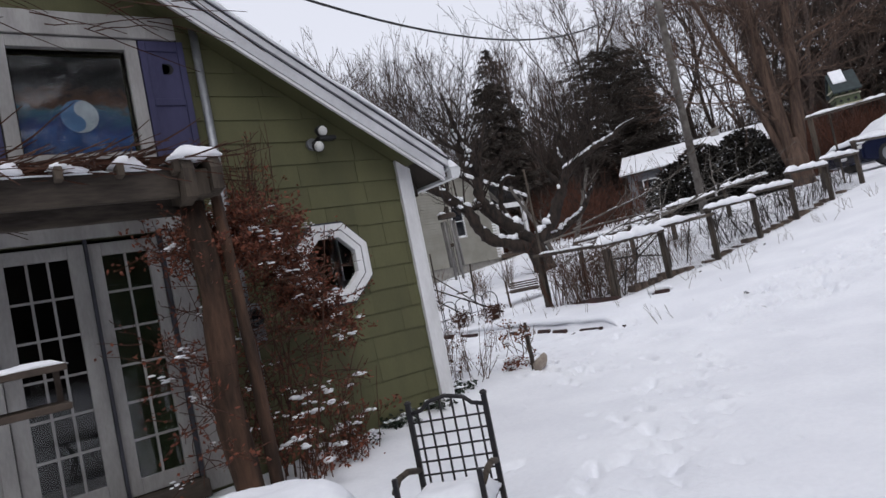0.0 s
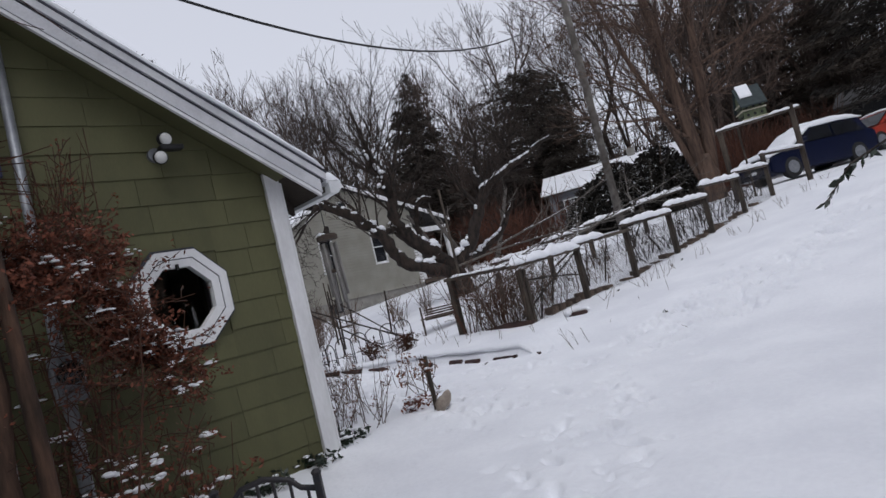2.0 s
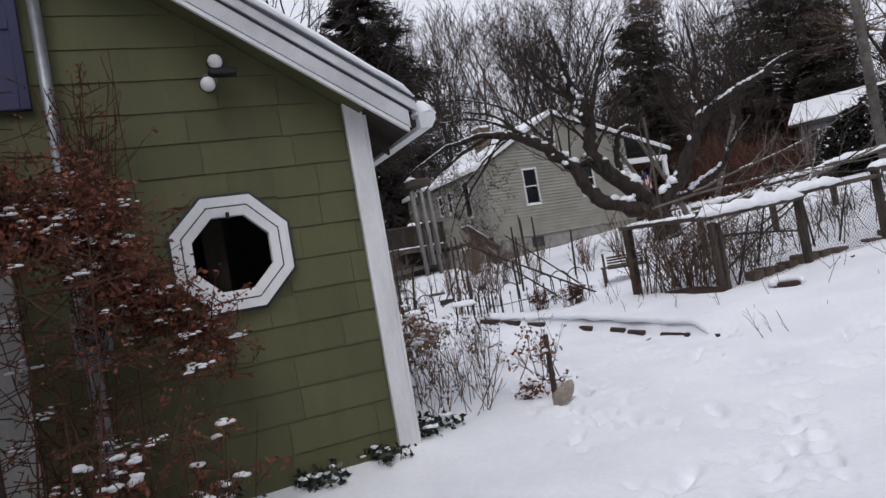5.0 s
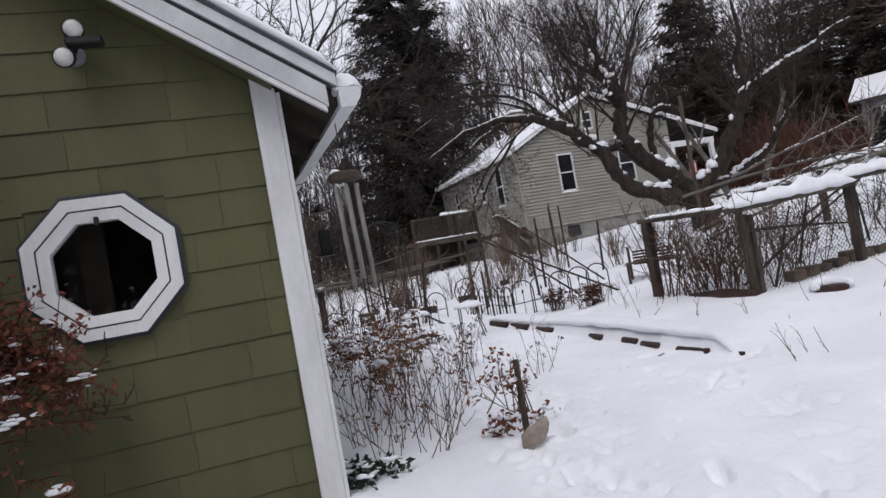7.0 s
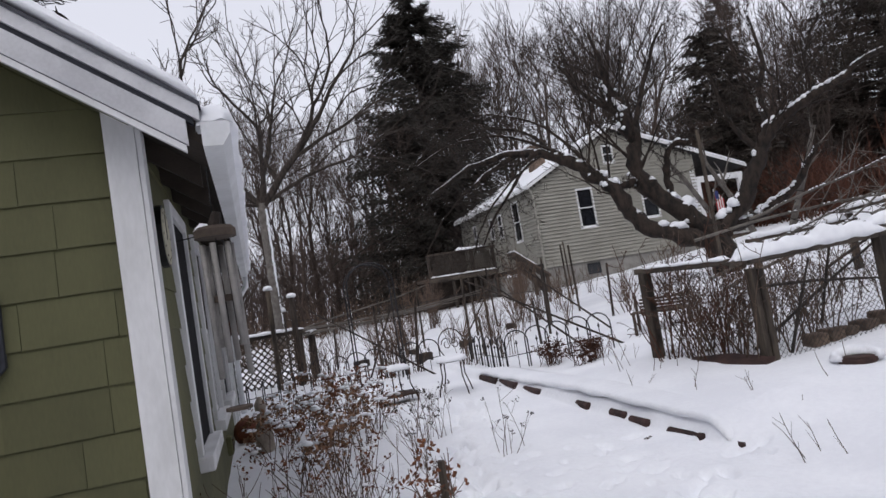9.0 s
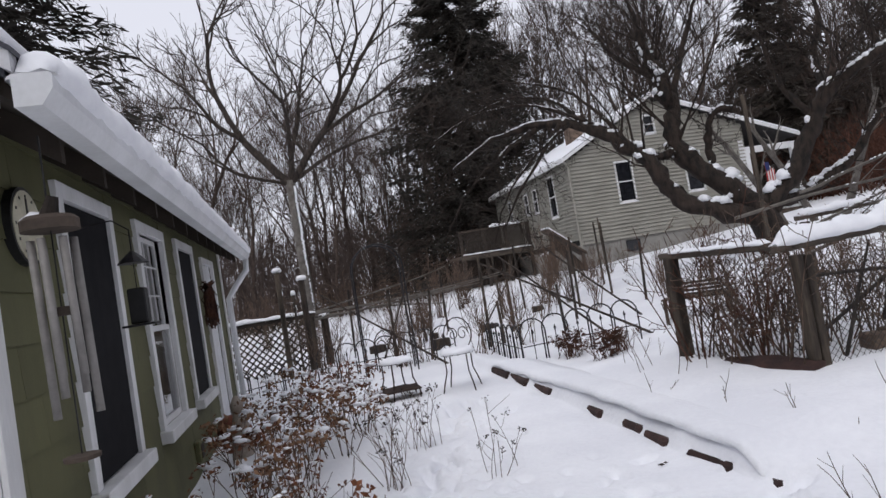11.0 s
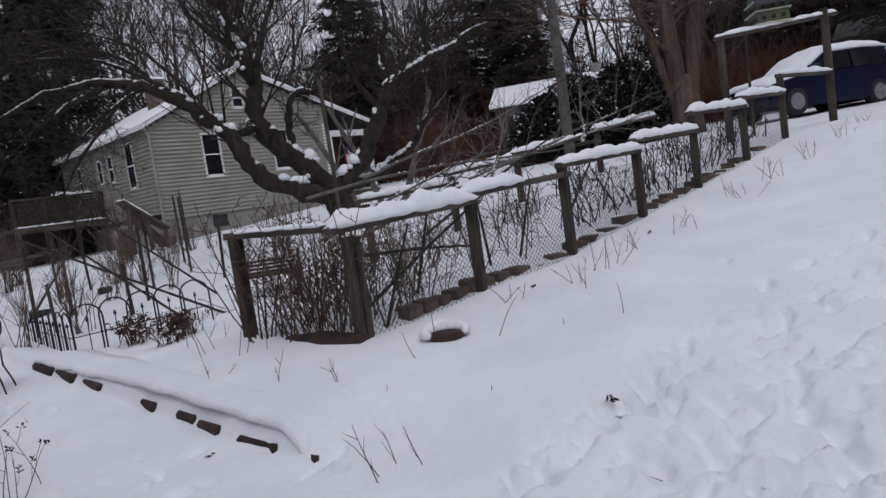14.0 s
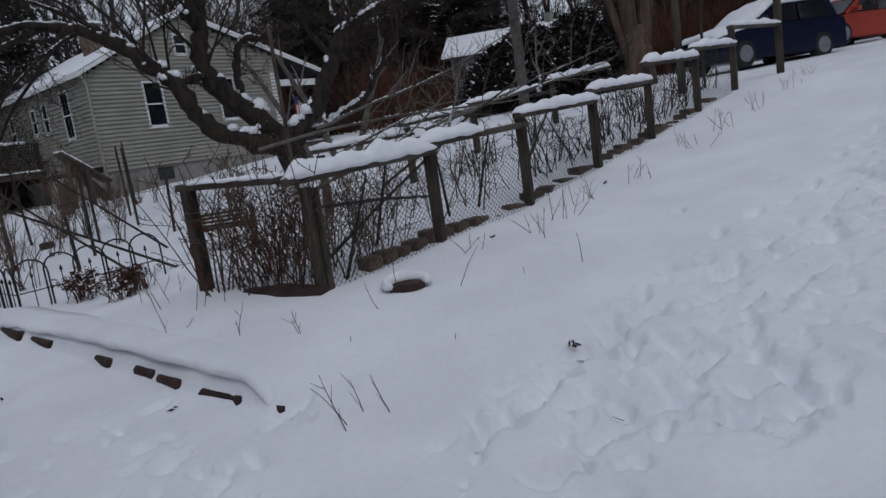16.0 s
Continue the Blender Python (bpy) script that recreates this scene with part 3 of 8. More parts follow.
octw = thing("window_1", "white-framed octagonal window in the green wall", "window", (OCT[0], 0, OCT[1]), kind="structure")
R = OCT[2]
part("caulk_edge", octring(bmesh.new(), 0, 0, R - 0.01, R + 0.022, -0.016, 0.02), "edge", octw, "dark frayed flashing round the frame")
part("window_frame", octring(bmesh.new(), 0, 0, R * 0.84, R, -0.05, 0.02, -0.045), "white", octw)
part("window_frame", octring(bmesh.new(), 0, 0, R * 0.81, R * 0.845, -0.034, 0.02), "edge", octw)
part("sash", octring(bmesh.new(), 0, 0, R * 0.66, R * 0.815, -0.042, 0.05, -0.03), "white", octw)
kk = R * 0.70 / math.cos(math.pi / 8)
pane = prism([(kk * math.cos(math.pi / 8 + i * math.pi / 4), kk * math.sin(math.pi / 8 + i * math.pi / 4)) for i in range(8)], 'y', 0.015, 0.021)
part("pane", pane, "glass", octw).visible_shadow = False
part("latch", bx(-0.012, -0.055, R * 0.60, 0.012, -0.03, R * 0.72, 0.004), "black", octw)
# Added strip that imitates the brownish reflection in the octagon's glass.
part("reflection_strip", bx(-0.16, 0.26, -0.26, -0.02, 0.28, 0.26), "dark", octw, "dark brown strip standing in for a reflection in the pane")

# upper window with painted banner, shutters and head board
uw = thing("window_2", "white-framed upper window hung with a painted blue banner", "window", (0, 0, 0), kind="structure")
x0, x1, z0, z1 = UW
fr = bmesh.new()
for a in ((x0 - 0.10, z0 - 0.10, x0, z1 + 0.09), (x1, z0 - 0.10, x1 + 0.10, z1 + 0.09), (x0, z1, x1, z1 + 0.09), (x0, z0 - 0.10, x1, z0)):
    box(fr, a[0], -0.035, a[1], a[2], 0.10, a[3], 0.004)
part("window_frame", fr, "shadewhite", uw)
part("window_sill", bx(x0 - 0.14, -0.07, z0 - 0.135, x1 + 0.13, 0.02, z0 - 0.102, 0.004), "shadewhite", uw)
part("pane", bx(x0, 0.05, z0, x1, 0.056, z1), "glass", uw).visible_shadow = False
ban = part("banner", bx(x0 + 0.02, 0.10, z0 + 0.02, x1 - 0.02, 0.104, z1 - 0.02), "banner", uw, "painted cloth with blue waves and a brown dusk sky")


def disc(cx, cz, r, y, a0, a1, n=24):
    return [(cx + r * math.cos(a0 + (a1 - a0) * i / n), cz + r * math.sin(a0 + (a1 - a0) * i / n)) for i in range(n + 1)]


cx, cz, rr = -2.92, 3.02, 0.135
part("disc", prism(disc(cx, cz, rr, 0, 0, 2 * math.pi)[:-1], 'y', 0.0965, 0.099), "moonb", uw, "round two-tone emblem painted on the cloth")
half = disc(cx, cz, rr, 0, -math.pi / 2 - 0.5, math.pi / 2 - 0.5)
up_ = disc(cx + rr / 2 * math.cos(math.pi / 2 - 0.5), cz + rr / 2 * math.sin(math.pi / 2 - 0.5), rr / 2, 0, math.pi / 2 - 0.5, -math.pi / 2 - 0.5 + 2 * math.pi, 12)
lo_ = disc(cx - rr / 2 * math.cos(math.pi / 2 - 0.5), cz - rr / 2 * math.sin(math.pi / 2 - 0.5), rr / 2, 0, math.pi / 2 - 0.5, -math.pi / 2 - 0.5, 12)
part("disc_half", prism(half + up_[1:] + lo_[1:-1], 'y', 0.093, 0.0955), "moonw", uw)
part("head_board", bx(x0 - 0.14, -0.05, z1 + 0.10, x1 + 0.42, 0.02, z1 + 0.29, 0.004), "shadewhite", uw, "worn white head board over the window, shade in its colour")
for sx0, sx1 in ((x1 + 0.11, x1 + 0.47), (x0 - 0.47, x0 - 0.11)):
    sh = thing("shutter", "dark violet-blue board shutter with a moon cut-out", "shutter", (0, 0, 0), group="window shutters")
    bm = bmesh.new()
    zb, zt = z0 - 0.12, z1 + 0.09
    for za, zc in ((zb, zb + 0.09), ((zb + zt) / 2 - 0.03, (zb + zt) / 2 + 0.03), (zt - 0.09, zt)):
        box(bm, sx0 + 0.055, -0.034, za, sx1 - 0.055, 0.017, zc, 0.003)
    box(bm, sx0, -0.036, zb, sx0 + 0.054, 0.017, zt, 0.003)
    box(bm, sx1 - 0.054, -0.036, zb, sx1, 0.017, zt, 0.003)
    part("inset_panel", bx(sx0 + 0.055, -0.022, zb + 0.09, sx1 - 0.055, 0.015, (zb + zt) / 2 - 0.03), "violet", sh)
    part("inset_panel", bx(sx0 + 0.055, -0.022, (zb + zt) / 2 + 0.03, sx1 - 0.055, 0.015, zt - 0.09), "violet", sh)
    part("shutter_panel", bm, "violet", sh)
    mc = ((sx0 + sx1) / 2, zt - 0.24)
    cres = disc(mc[0], mc[1], 0.045, 0, -1.9, 1.9, 10) + disc(mc[0] + 0.025, mc[1], 0.048, 0, 1.6, -1.6, 10)[1:-1]
    part("moon_cutout", prism(cres, 'y', -0.026, -0.0225), "black", sh)

# glazed doors
dframe = thing("door_1", "pair of white glazed doors with many small panes", "door", (0, 0, 0), kind="structure")
bm = bmesh.new()
box(bm, -3.82, -0.02, -0.1, -3.72, 0.12, 2.02, 0.004)
box(bm, -2.495, -0.02, -0.1, -2.30, 0.0195, 2.02, 0.004)
box(bm, -3.82, -0.025, 2.022, -2.30, 0.12, 2.20, 0.004)
part("door_frame", bm, "shadewhite", dframe)
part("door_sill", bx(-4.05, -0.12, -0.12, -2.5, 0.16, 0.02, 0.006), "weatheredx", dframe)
part("jamb_panel", bx(-4.05, 0.0, -0.1, -3.822, 0.10, 2.2), "shadewhite", dframe)


def glazed_door(xa, xb, cols, rows, parent, name="door_leaf", y=0.04, z0=0.03, z1=2.02, stile=0.095, low=0.12):
    bm = bmesh.new()
    box(bm, xa, y - 0.02, z0, xa + stile, y + 0.02, z1, 0.003)
    box(bm, xb - stile, y - 0.02, z0, xb, y + 0.02, z1, 0.003)
    box(bm, xa + stile, y - 0.02, z1 - 0.10, xb - stile, y + 0.02, z1, 0.003)
    box(bm, xa + stile, y - 0.02, z0, xb - stile, y + 0.02, z0 + low, 0.003)
    a, b, c, d = xa + stile, xb - stile, z0 + low, z1 - 0.10
    for i in range(1, cols):
        xm = a + (b - a) * i / cols
        box(bm, xm - 0.009, y - 0.012, c, xm + 0.009, y + 0.012, d)
    for j in range(1, rows):
        zm = c + (d - c) * j / rows
        for i in range(cols):
            xl = a + (b - a) * i / cols + 0.009 * (i > 0)
            xr = a + (b - a) * (i + 1) / cols - 0.009 * (i < cols - 1)
            box(bm, xl, y - 0.012, zm - 0.009, xr, y + 0.012, zm + 0.009)
    leaf = part(name, bm, "shadewhite", parent)
    for i in range(cols):
        for j in range(rows):
            part("pane", bx(a + (b - a) * i / cols, y - 0.003, c + (d - c) * j / rows, a + (b - a) * (i + 1) / cols, y + 0.003, c + (d - c) * (j + 1) / rows), "glass", leaf).visible_shadow = False
    return leaf


glazed_door(-3.715, -3.072, 3, 6, dframe, z1=1.99, stile=0.115, low=0.14)
glazed_door(-3.045, -2.535, 2, 6, dframe, z1=1.985, stile=0.09)
part("astragal", bx(-3.070, -0.01, 0.03, -3.047, 0.055, 2.02), "edge", dframe)
part("astragal", bx(-2.533, 0.0, 0.03, -2.498, 0.055, 2.02), "edge", dframe)
part("curtain", bx(-3.02, 0.14, 0.1, -2.6, 0.15, 1.95), "curtain", dframe, "dark green cloth hanging behind the glass")


# eave-wall sash windows
def sash_window(name, ya, yb, za, zb, screened, label):
    w = thing(name, label, "window", (0, 0, 0), kind="structure")
    bm = bmesh.new()
    t = 0.085
    box(bm, -0.10, ya - t, za - 0.0, 0.028, ya, zb + t, 0.003)
    box(bm, -0.10, yb, za - 0.0, 0.028, yb + t, zb + t, 0.003)
    box(bm, -0.10, ya, zb, 0.028, yb, zb + t, 0.003)
    part("window_frame", bm, "white", w)
    part("window_sill", bx(-0.10, ya - t - 0.03, za - 0.09, 0.085, yb + t + 0.03, za - 0.002, 0.006), "white", w)
    bm = bmesh.new()
    mid = (za + zb) / 2
    for lo, hi, x in ((za, mid + 0.02, -0.03), (mid - 0.02, zb, -0.055)):
        box(bm, x - 0.015, ya, lo, x + 0.015, ya + 0.045, hi)
        box(bm, x - 0.015, yb - 0.045, lo, x + 0.015, yb, hi)
        box(bm, x - 0.015, ya + 0.045, lo, x + 0.015, yb - 0.045, lo + 0.045)
        box(bm, x - 0.015, ya + 0.045, hi - 0.04, x + 0.015, yb - 0.045, hi)
    part("sash", bm, "white", w)
    for lo, hi, x in ((za, mid, -0.03), (mid, zb, -0.055)):
        part("pane", bx(x - 0.003, ya + 0.04, lo + 0.04, x + 0.003, yb - 0.04, hi - 0.03), "glass", w).visible_shadow = False
    if screened:
        part("insect_screen", bx(0.002, ya + 0.01, za + 0.01, 0.006, yb - 0.01, zb - 0.01), "screen", w, "dark insect screen")
    else:
        bm = bmesh.new()
        for i in range(1, 4):
            yy = ya + 0.045 + (yb - ya - 0.09) * i / 4
            box(bm, -0.062, yy - 0.006, mid + 0.03, -0.044, yy + 0.006, zb - 0.04)
        for zz in (mid + (zb - mid) * 0.36, mid + (zb - mid) * 0.68):
            for i in range(4):
                ya2 = ya + 0.045 + (yb - ya - 0.09) * i / 4 + 0.006
                yb2 = ya + 0.045 + (yb - ya - 0.09) * (i + 1) / 4 - 0.006
                box(bm, -0.062, ya2, zz - 0.006, -0.044, yb2, zz + 0.006)
        part("glazing_bars", bm, "white", w)
    return w


sash_window("window_3", *WINS[0], *WZ, True, "white-framed sash window with dark insect screen")
sash_window("window_4", *WINS[1], *WZ, False, "white-framed sash window with small upper panes")
sash_window("window_5", *WINS[2], *WZ, True, "white-framed sash window with dark insect screen")
fd = thing("door_2", "pale grey back door at the end of the green wall", "door", (0, 0, 0), kind="structure")
bm = bmesh.new()
box(bm, -0.10, FDOOR[0] - 0.07, 0.0, 0.03, FDOOR[0], 2.13, 0.003)
box(bm, -0.10, FDOOR[1], 0.0, 0.03, FDOOR[1] + 0.07, 2.13, 0.003)
box(bm, -0.10, FDOOR[0], 2.06, 0.03, FDOOR[1], 2.13, 0.003)
part("door_frame", bm, "white", fd)
part("door_leaf", bx(-0.06, FDOOR[0], 0.03, -0.02, FDOOR[1], 2.06), "gutter", fd)
for za, zb in ((0.2, 0.8), (1.0, 1.9)):
    part("door_panel", bx(-0.019, FDOOR[0] + 0.12, za, -0.008, FDOOR[1] - 0.12, zb, 0.004), "gutter", fd)

# floodlight on the gable
fl = thing("floodlight", "black twin-head floodlight with white lamps on the wall", "floodlight", (-0.955, 0.0, 2.68))
part("mount", Tubes().add([(-0.06, 0.012, 0), (-0.06, -0.03, 0)], 0.055, 14).data, "meter", fl)
part("arm", Tubes().add([(-0.06, -0.03, 0), (-0.03, -0.09, 0.03), (-0.03, -0.13, 0.05)], 0.016, 6).data, "black", fl)
part("sensor", bx(-0.07, -0.20, -0.005, 0.11, -0.11, 0.035, 0.008), "black", fl)
for cx_, cz_, tx, tz in ((-0.07, -0.055, -0.03, -0.07), (-0.03, 0.09, 0.02, 0.05)):
    h = part("lamp_head", Tubes().add([(cx_, -0.09, cz_ + 0.02), (cx_ + tx * 0.3, -0.14, cz_), (cx_ + tx * 0.5, -0.19, cz_ - 0.015)], [0.022, 0.05, 0.055], 12).data, "black", fl, smooth=True)
    part("lamp", Tubes().add([(cx_ + tx * 0.5, -0.185, cz_ - 0.013), (cx_ + tx * 0.6, -0.205, cz_ - 0.02), (cx_ + tx * 0.65, -0.215, cz_ - 0.024)], [0.05, 0.042, 0.02], 12).data, "lampwhite", h, smooth=True)
# electric meter
me_ = thing("electric_meter", "grey electricity meter box with round glass dial", "meter", (-1.93, -0.02, 1.17))
part("box", bx(-0.10, -0.10, -0.20, 0.10, 0.01, 0.13, 0.01), "meter", me_)
part("dial_glass", Tubes().add([(0, -0.10, 0.0), (0, -0.17, 0.0), (0, -0.185, 0.0)], [0.085, 0.08, 0.06], 18).data, "farglass", me_, smooth=True)
part("ring", Tubes().add([(0, -0.10, 0.0), (0, -0.12, 0.0)], 0.092, 18).data, "galv", me_)
part("conduit", Tubes().add([(0, -0.05, -0.2), (0, -0.05, -1.35)], 0.026, 8).data, "galv", me_, smooth=True)
part("conduit", Tubes().add([(0, -0.05, 0.13), (0, -0.05, 0.9)], 0.02, 8).data, "galv", me_, smooth=True)

# pergola
pg = thing("pergola", "weathered grey timber pergola with a rough log post", "pergola", (0, 0, 0))
for y0_, zt, xe in ((-1.22, 2.235, -2.64), (-0.98, 2.16, -2.42)):
    part("beam", bx(-7.5, y0_, zt - 0.19, xe, y0_ + 0.05, zt, 0.006), "weatheredx", pg)
for xa, zl in ((-2.64, 2.02), (-2.46, 2.06)):
    part("beam_end", prism([(-1.34, zl), (-1.17, zl - 0.03), (-0.95, zl + 0.02), (-0.95, 2.27), (-1.30, 2.29), (-1.36, 2.20)], 'x', xa, xa + 0.075), "weathered", pg, "chamfered end of a pergola timber")
part("post_cap", bx(-2.563, -1.30, 2.03, -2.462, -1.0, 2.21, 0.01), "weathered", pg)
for i in range(14):
    x = -2.66 - i * 0.335
    part("rafter", bx(x - 0.022, -1.32, 2.19, x + 0.022, 0.0, 2.27, 0.004), "weathered", pg)
    if i:
        snow_strip((x - 0.05, -1.25, 2.265), (x + 0.16, -1.22, 2.245), 0.13, 0.055 + 0.02 * math.sin(i * 2.7), 100 + i, 0.03, parent=pg)
rng = random.Random(2)
pp = [(-2.53 + 0.02 * math.sin(i), -1.10 + 0.015 * math.cos(i * 1.7), -0.35 + i * 0.215) for i in range(12)]
part("log_post", Tubes().add(pp, [0.105 - 0.002 * i + 0.010 * math.sin(i * 2.1) for i in range(12)], 12).data, "log", pg, "rough brown log post", smooth=True)
part("brace_post", Tubes().add([(-2.33, -1.14, -0.3), (-2.35, -1.15, 0.9), (-2.40, -1.16, 2.1)], [0.05, 0.044, 0.04], 8).data, "log", pg, smooth=True)
snow_strip((-2.72, -1.20, 2.275), (-2.36, -1.19, 2.285), 0.30, 0.085, 11, 0.03, parent=pg)
snow_strip((-3.9, -1.195, 2.235), (-2.72, -1.195, 2.235), 0.05, 0.02, 13, parent=pg)


# ---- plants ----
def wander(rng, p, d, length, n, r0, r1, bend=0.25, lift=0.05):
    pts, rad = [Vector(p)], [r0]
    d = Vector(d).normalized()
    for i in range(n):
        d = (d + Vector((rng.gauss(0, bend), rng.gauss(0, bend), rng.gauss(0, bend) + lift)) * (1.6 / n)).normalized()
        pts.append(pts[-1] + d * (length / n))
        rad.append(r0 + (r1 - r0) * (i + 1) / n)
    return pts, rad, d


def branch_out(T, rng, pts, rad, levels, kids, ratio, spread, lift, sides=3, tmin=0.3, thin=1.0, floor=0.0035):
    """Side branches along a limb, and their side branches."""
    if levels == 0:
        return
    seglen = sum((pts[i + 1] - pts[i]).length for i in range(len(pts) - 1))
    for k in range(kids[0]):
        t = tmin + (1 - tmin) * (k + rng.random()) / kids[0]
        f = t * (len(pts) - 1)
        i = min(int(f), len(pts) - 2)
        p = pts[i].lerp(pts[i + 1], f - i)
        r = max(floor, (rad[i] + (rad[i + 1] - rad[i]) * (f - i)) * rng.uniform(0.45, 0.7) * thin)
        d = (pts[i + 1] - pts[i]).normalized()
        o = d.orthogonal().normalized()
        o.rotate(Matrix.Rotation(rng.uniform(0, 2 * math.pi), 3, d))
        nd = (d * (1 - spread) + o * spread * rng.uniform(0.7, 1.3) + Vector((0, 0, lift))).normalized()
        L = seglen * ratio * rng.uniform(0.55, 1.15) * (1.15 - 0.5 * t)
        q, qr, _ = wander(rng, p, nd, L, 4 if levels > 1 else 3, r, max(0.003, r * 0.25), 0.32, lift * 0.5)
        T.add(q, qr, 5 if r > 0.04 else sides, cap=False)
        branch_out(T, rng, q, qr, levels - 1, kids[1:], ratio * 0.95, spread, lift, sides, 0.15, 1.0, floor)


def fork_tree(T, rng, p, d, L, r, depth, spread, up, bend=0.24, floor=0.006):
    """A limb that parts in two or three again and again, down to the fine twigs."""
    q, qr, d2 = wander(rng, p, d, L, 4 if r > 0.02 else 3, r, r * 0.8, bend, up)
    T.add(q, qr, 7 if r > 0.06 else 4 if r > 0.02 else 3, cap=False)
    if depth == 0:
        return
    o = d2.orthogonal().normalized()
    o.rotate(Matrix.Rotation(rng.uniform(0, 2 * math.pi), 3, d2))
    n = 2 if rng.random() < 0.7 else 3
    for k in range(n):
        s = spread * (rng.uniform(0.35, 0.8) if k == 0 else rng.uniform(0.8, 1.5))
        w = o if k == 0 else -o if k == 1 else o.cross(d2)
        nd = d2 * math.cos(s) + w * math.sin(s)
        fork_tree(T, rng, q[-1], nd, L * (rng.uniform(0.74, 0.95) if k == 0 else rng.uniform(0.6, 0.88)), max(floor, r * (0.74 if k == 0 else 0.58)), depth - 1, spread, up, bend, floor)
    if rng.random() < 0.6:
        nd = d2 * 0.5 + o.cross(d2) * rng.choice((-1, 1))
        fork_tree(T, rng, q[2], nd, L * 0.6, max(floor, r * 0.4), max(0, depth - 3), spread, up, bend, floor)


def bare_tree(seed, h, r, trunk=0.35, lean=0.05, depth=7):
    rng = random.Random(seed)
    T = Tubes()
    p, q, d = wander(rng, (0, 0, -0.4), (rng.gauss(0, lean), rng.gauss(0, lean), 1), h * trunk + 0.4, 6, r, r * 0.78, 0.08, 0.05)
    T.add(p, q, 8)
    rest = h * (1 - trunk)
    for k in range(2):
        a = rng.uniform(0, 6.28)
        fork_tree(T, rng, p[-1 - k], (math.cos(a) * 0.3, math.sin(a) * 0.3, 1), rest * 0.25, r * (0.72 - 0.2 * k), depth, 0.36, 0.13, 0.24, 0.0095)
    for k in range(3):
        a = rng.uniform(0, 6.28)
        fork_tree(T, rng, p[rng.randint(2, 5)], (math.cos(a), math.sin(a), 0.6), rest * 0.14, r * 0.3, 5, 0.4, 0.12, 0.24, 0.0095)
    return T


def conifer(seed, h, r, whorls, per, tufts, droop=0.25, tip=0.32, bare=0.12, tuft=0.3, taper=0.8):
    """Trunk tubes and needle sprays."""
    rng = random.Random(seed)
    T, N = Tubes(), Tubes()
    T.add([(0, 0, -0.4), (0, 0, h * 0.5), (0, 0, h)], [h * 0.017, h * 0.01, 0.02], 7)
    for w in range(whorls):
        t = bare + (1 - bare) * (w + rng.random()) / whorls
        z = h * t
        L0 = r * (1 - t) ** taper + 0.15
        for k in range(per):
            a = rng.uniform(0, 2 * math.pi)
            L = L0 * rng.uniform(0.55, 1.15)
            base = Vector((0, 0, z + rng.uniform(-0.8, 0.8) * h * (1 - bare) / whorls))
            dz = rng.uniform(-droop, droop * 0.4)
            q = [base + Vector((math.cos(a), math.sin(a), 0)) * L * u + Vector((0, 0, dz * L * u - 0.28 * droop * L * math.sin(u * 3))) for u in (0, 0.5, 1)]
            T.add(q, [0.02 + 0.012 * L, 0.014 + 0.004 * L, 0.006], 3, cap=False)
            for j in range(tufts):
                u = 0.18 + 0.82 * rng.random() ** 0.7
                c = q[0].lerp(q[1], u * 2) if u < 0.5 else q[1].lerp(q[2], u * 2 - 1)
                c = c + Vector((rng.gauss(0, 0.12), rng.gauss(0, 0.12), rng.gauss(-0.06, 0.08))) * (0.6 + 0.25 * L)
                aa = a + rng.gauss(0, 0.8)
                s = tuft * rng.uniform(0.6, 1.3)
                A = Vector((math.cos(aa), math.sin(aa), rng.gauss(-0.3, 0.3))) * s
                B = A.cross(Vector((rng.gauss(0, 1), rng.gauss(0, 1), 1))).normalized() * s * tip
                N.quad(c, A, B)
    return T, N


def plant_conifer(name, label, loc, seed, h, r, whorls, per, tufts, needle="needle", group="", **k):
    t = thing(name, label, "tree", loc, group=group)
    T, N = conifer(seed, h, r, whorls, per, tufts, **k)
    part("trunk", T.data, "bark", t)
    part("crown", N.data, needle, t)
    return t


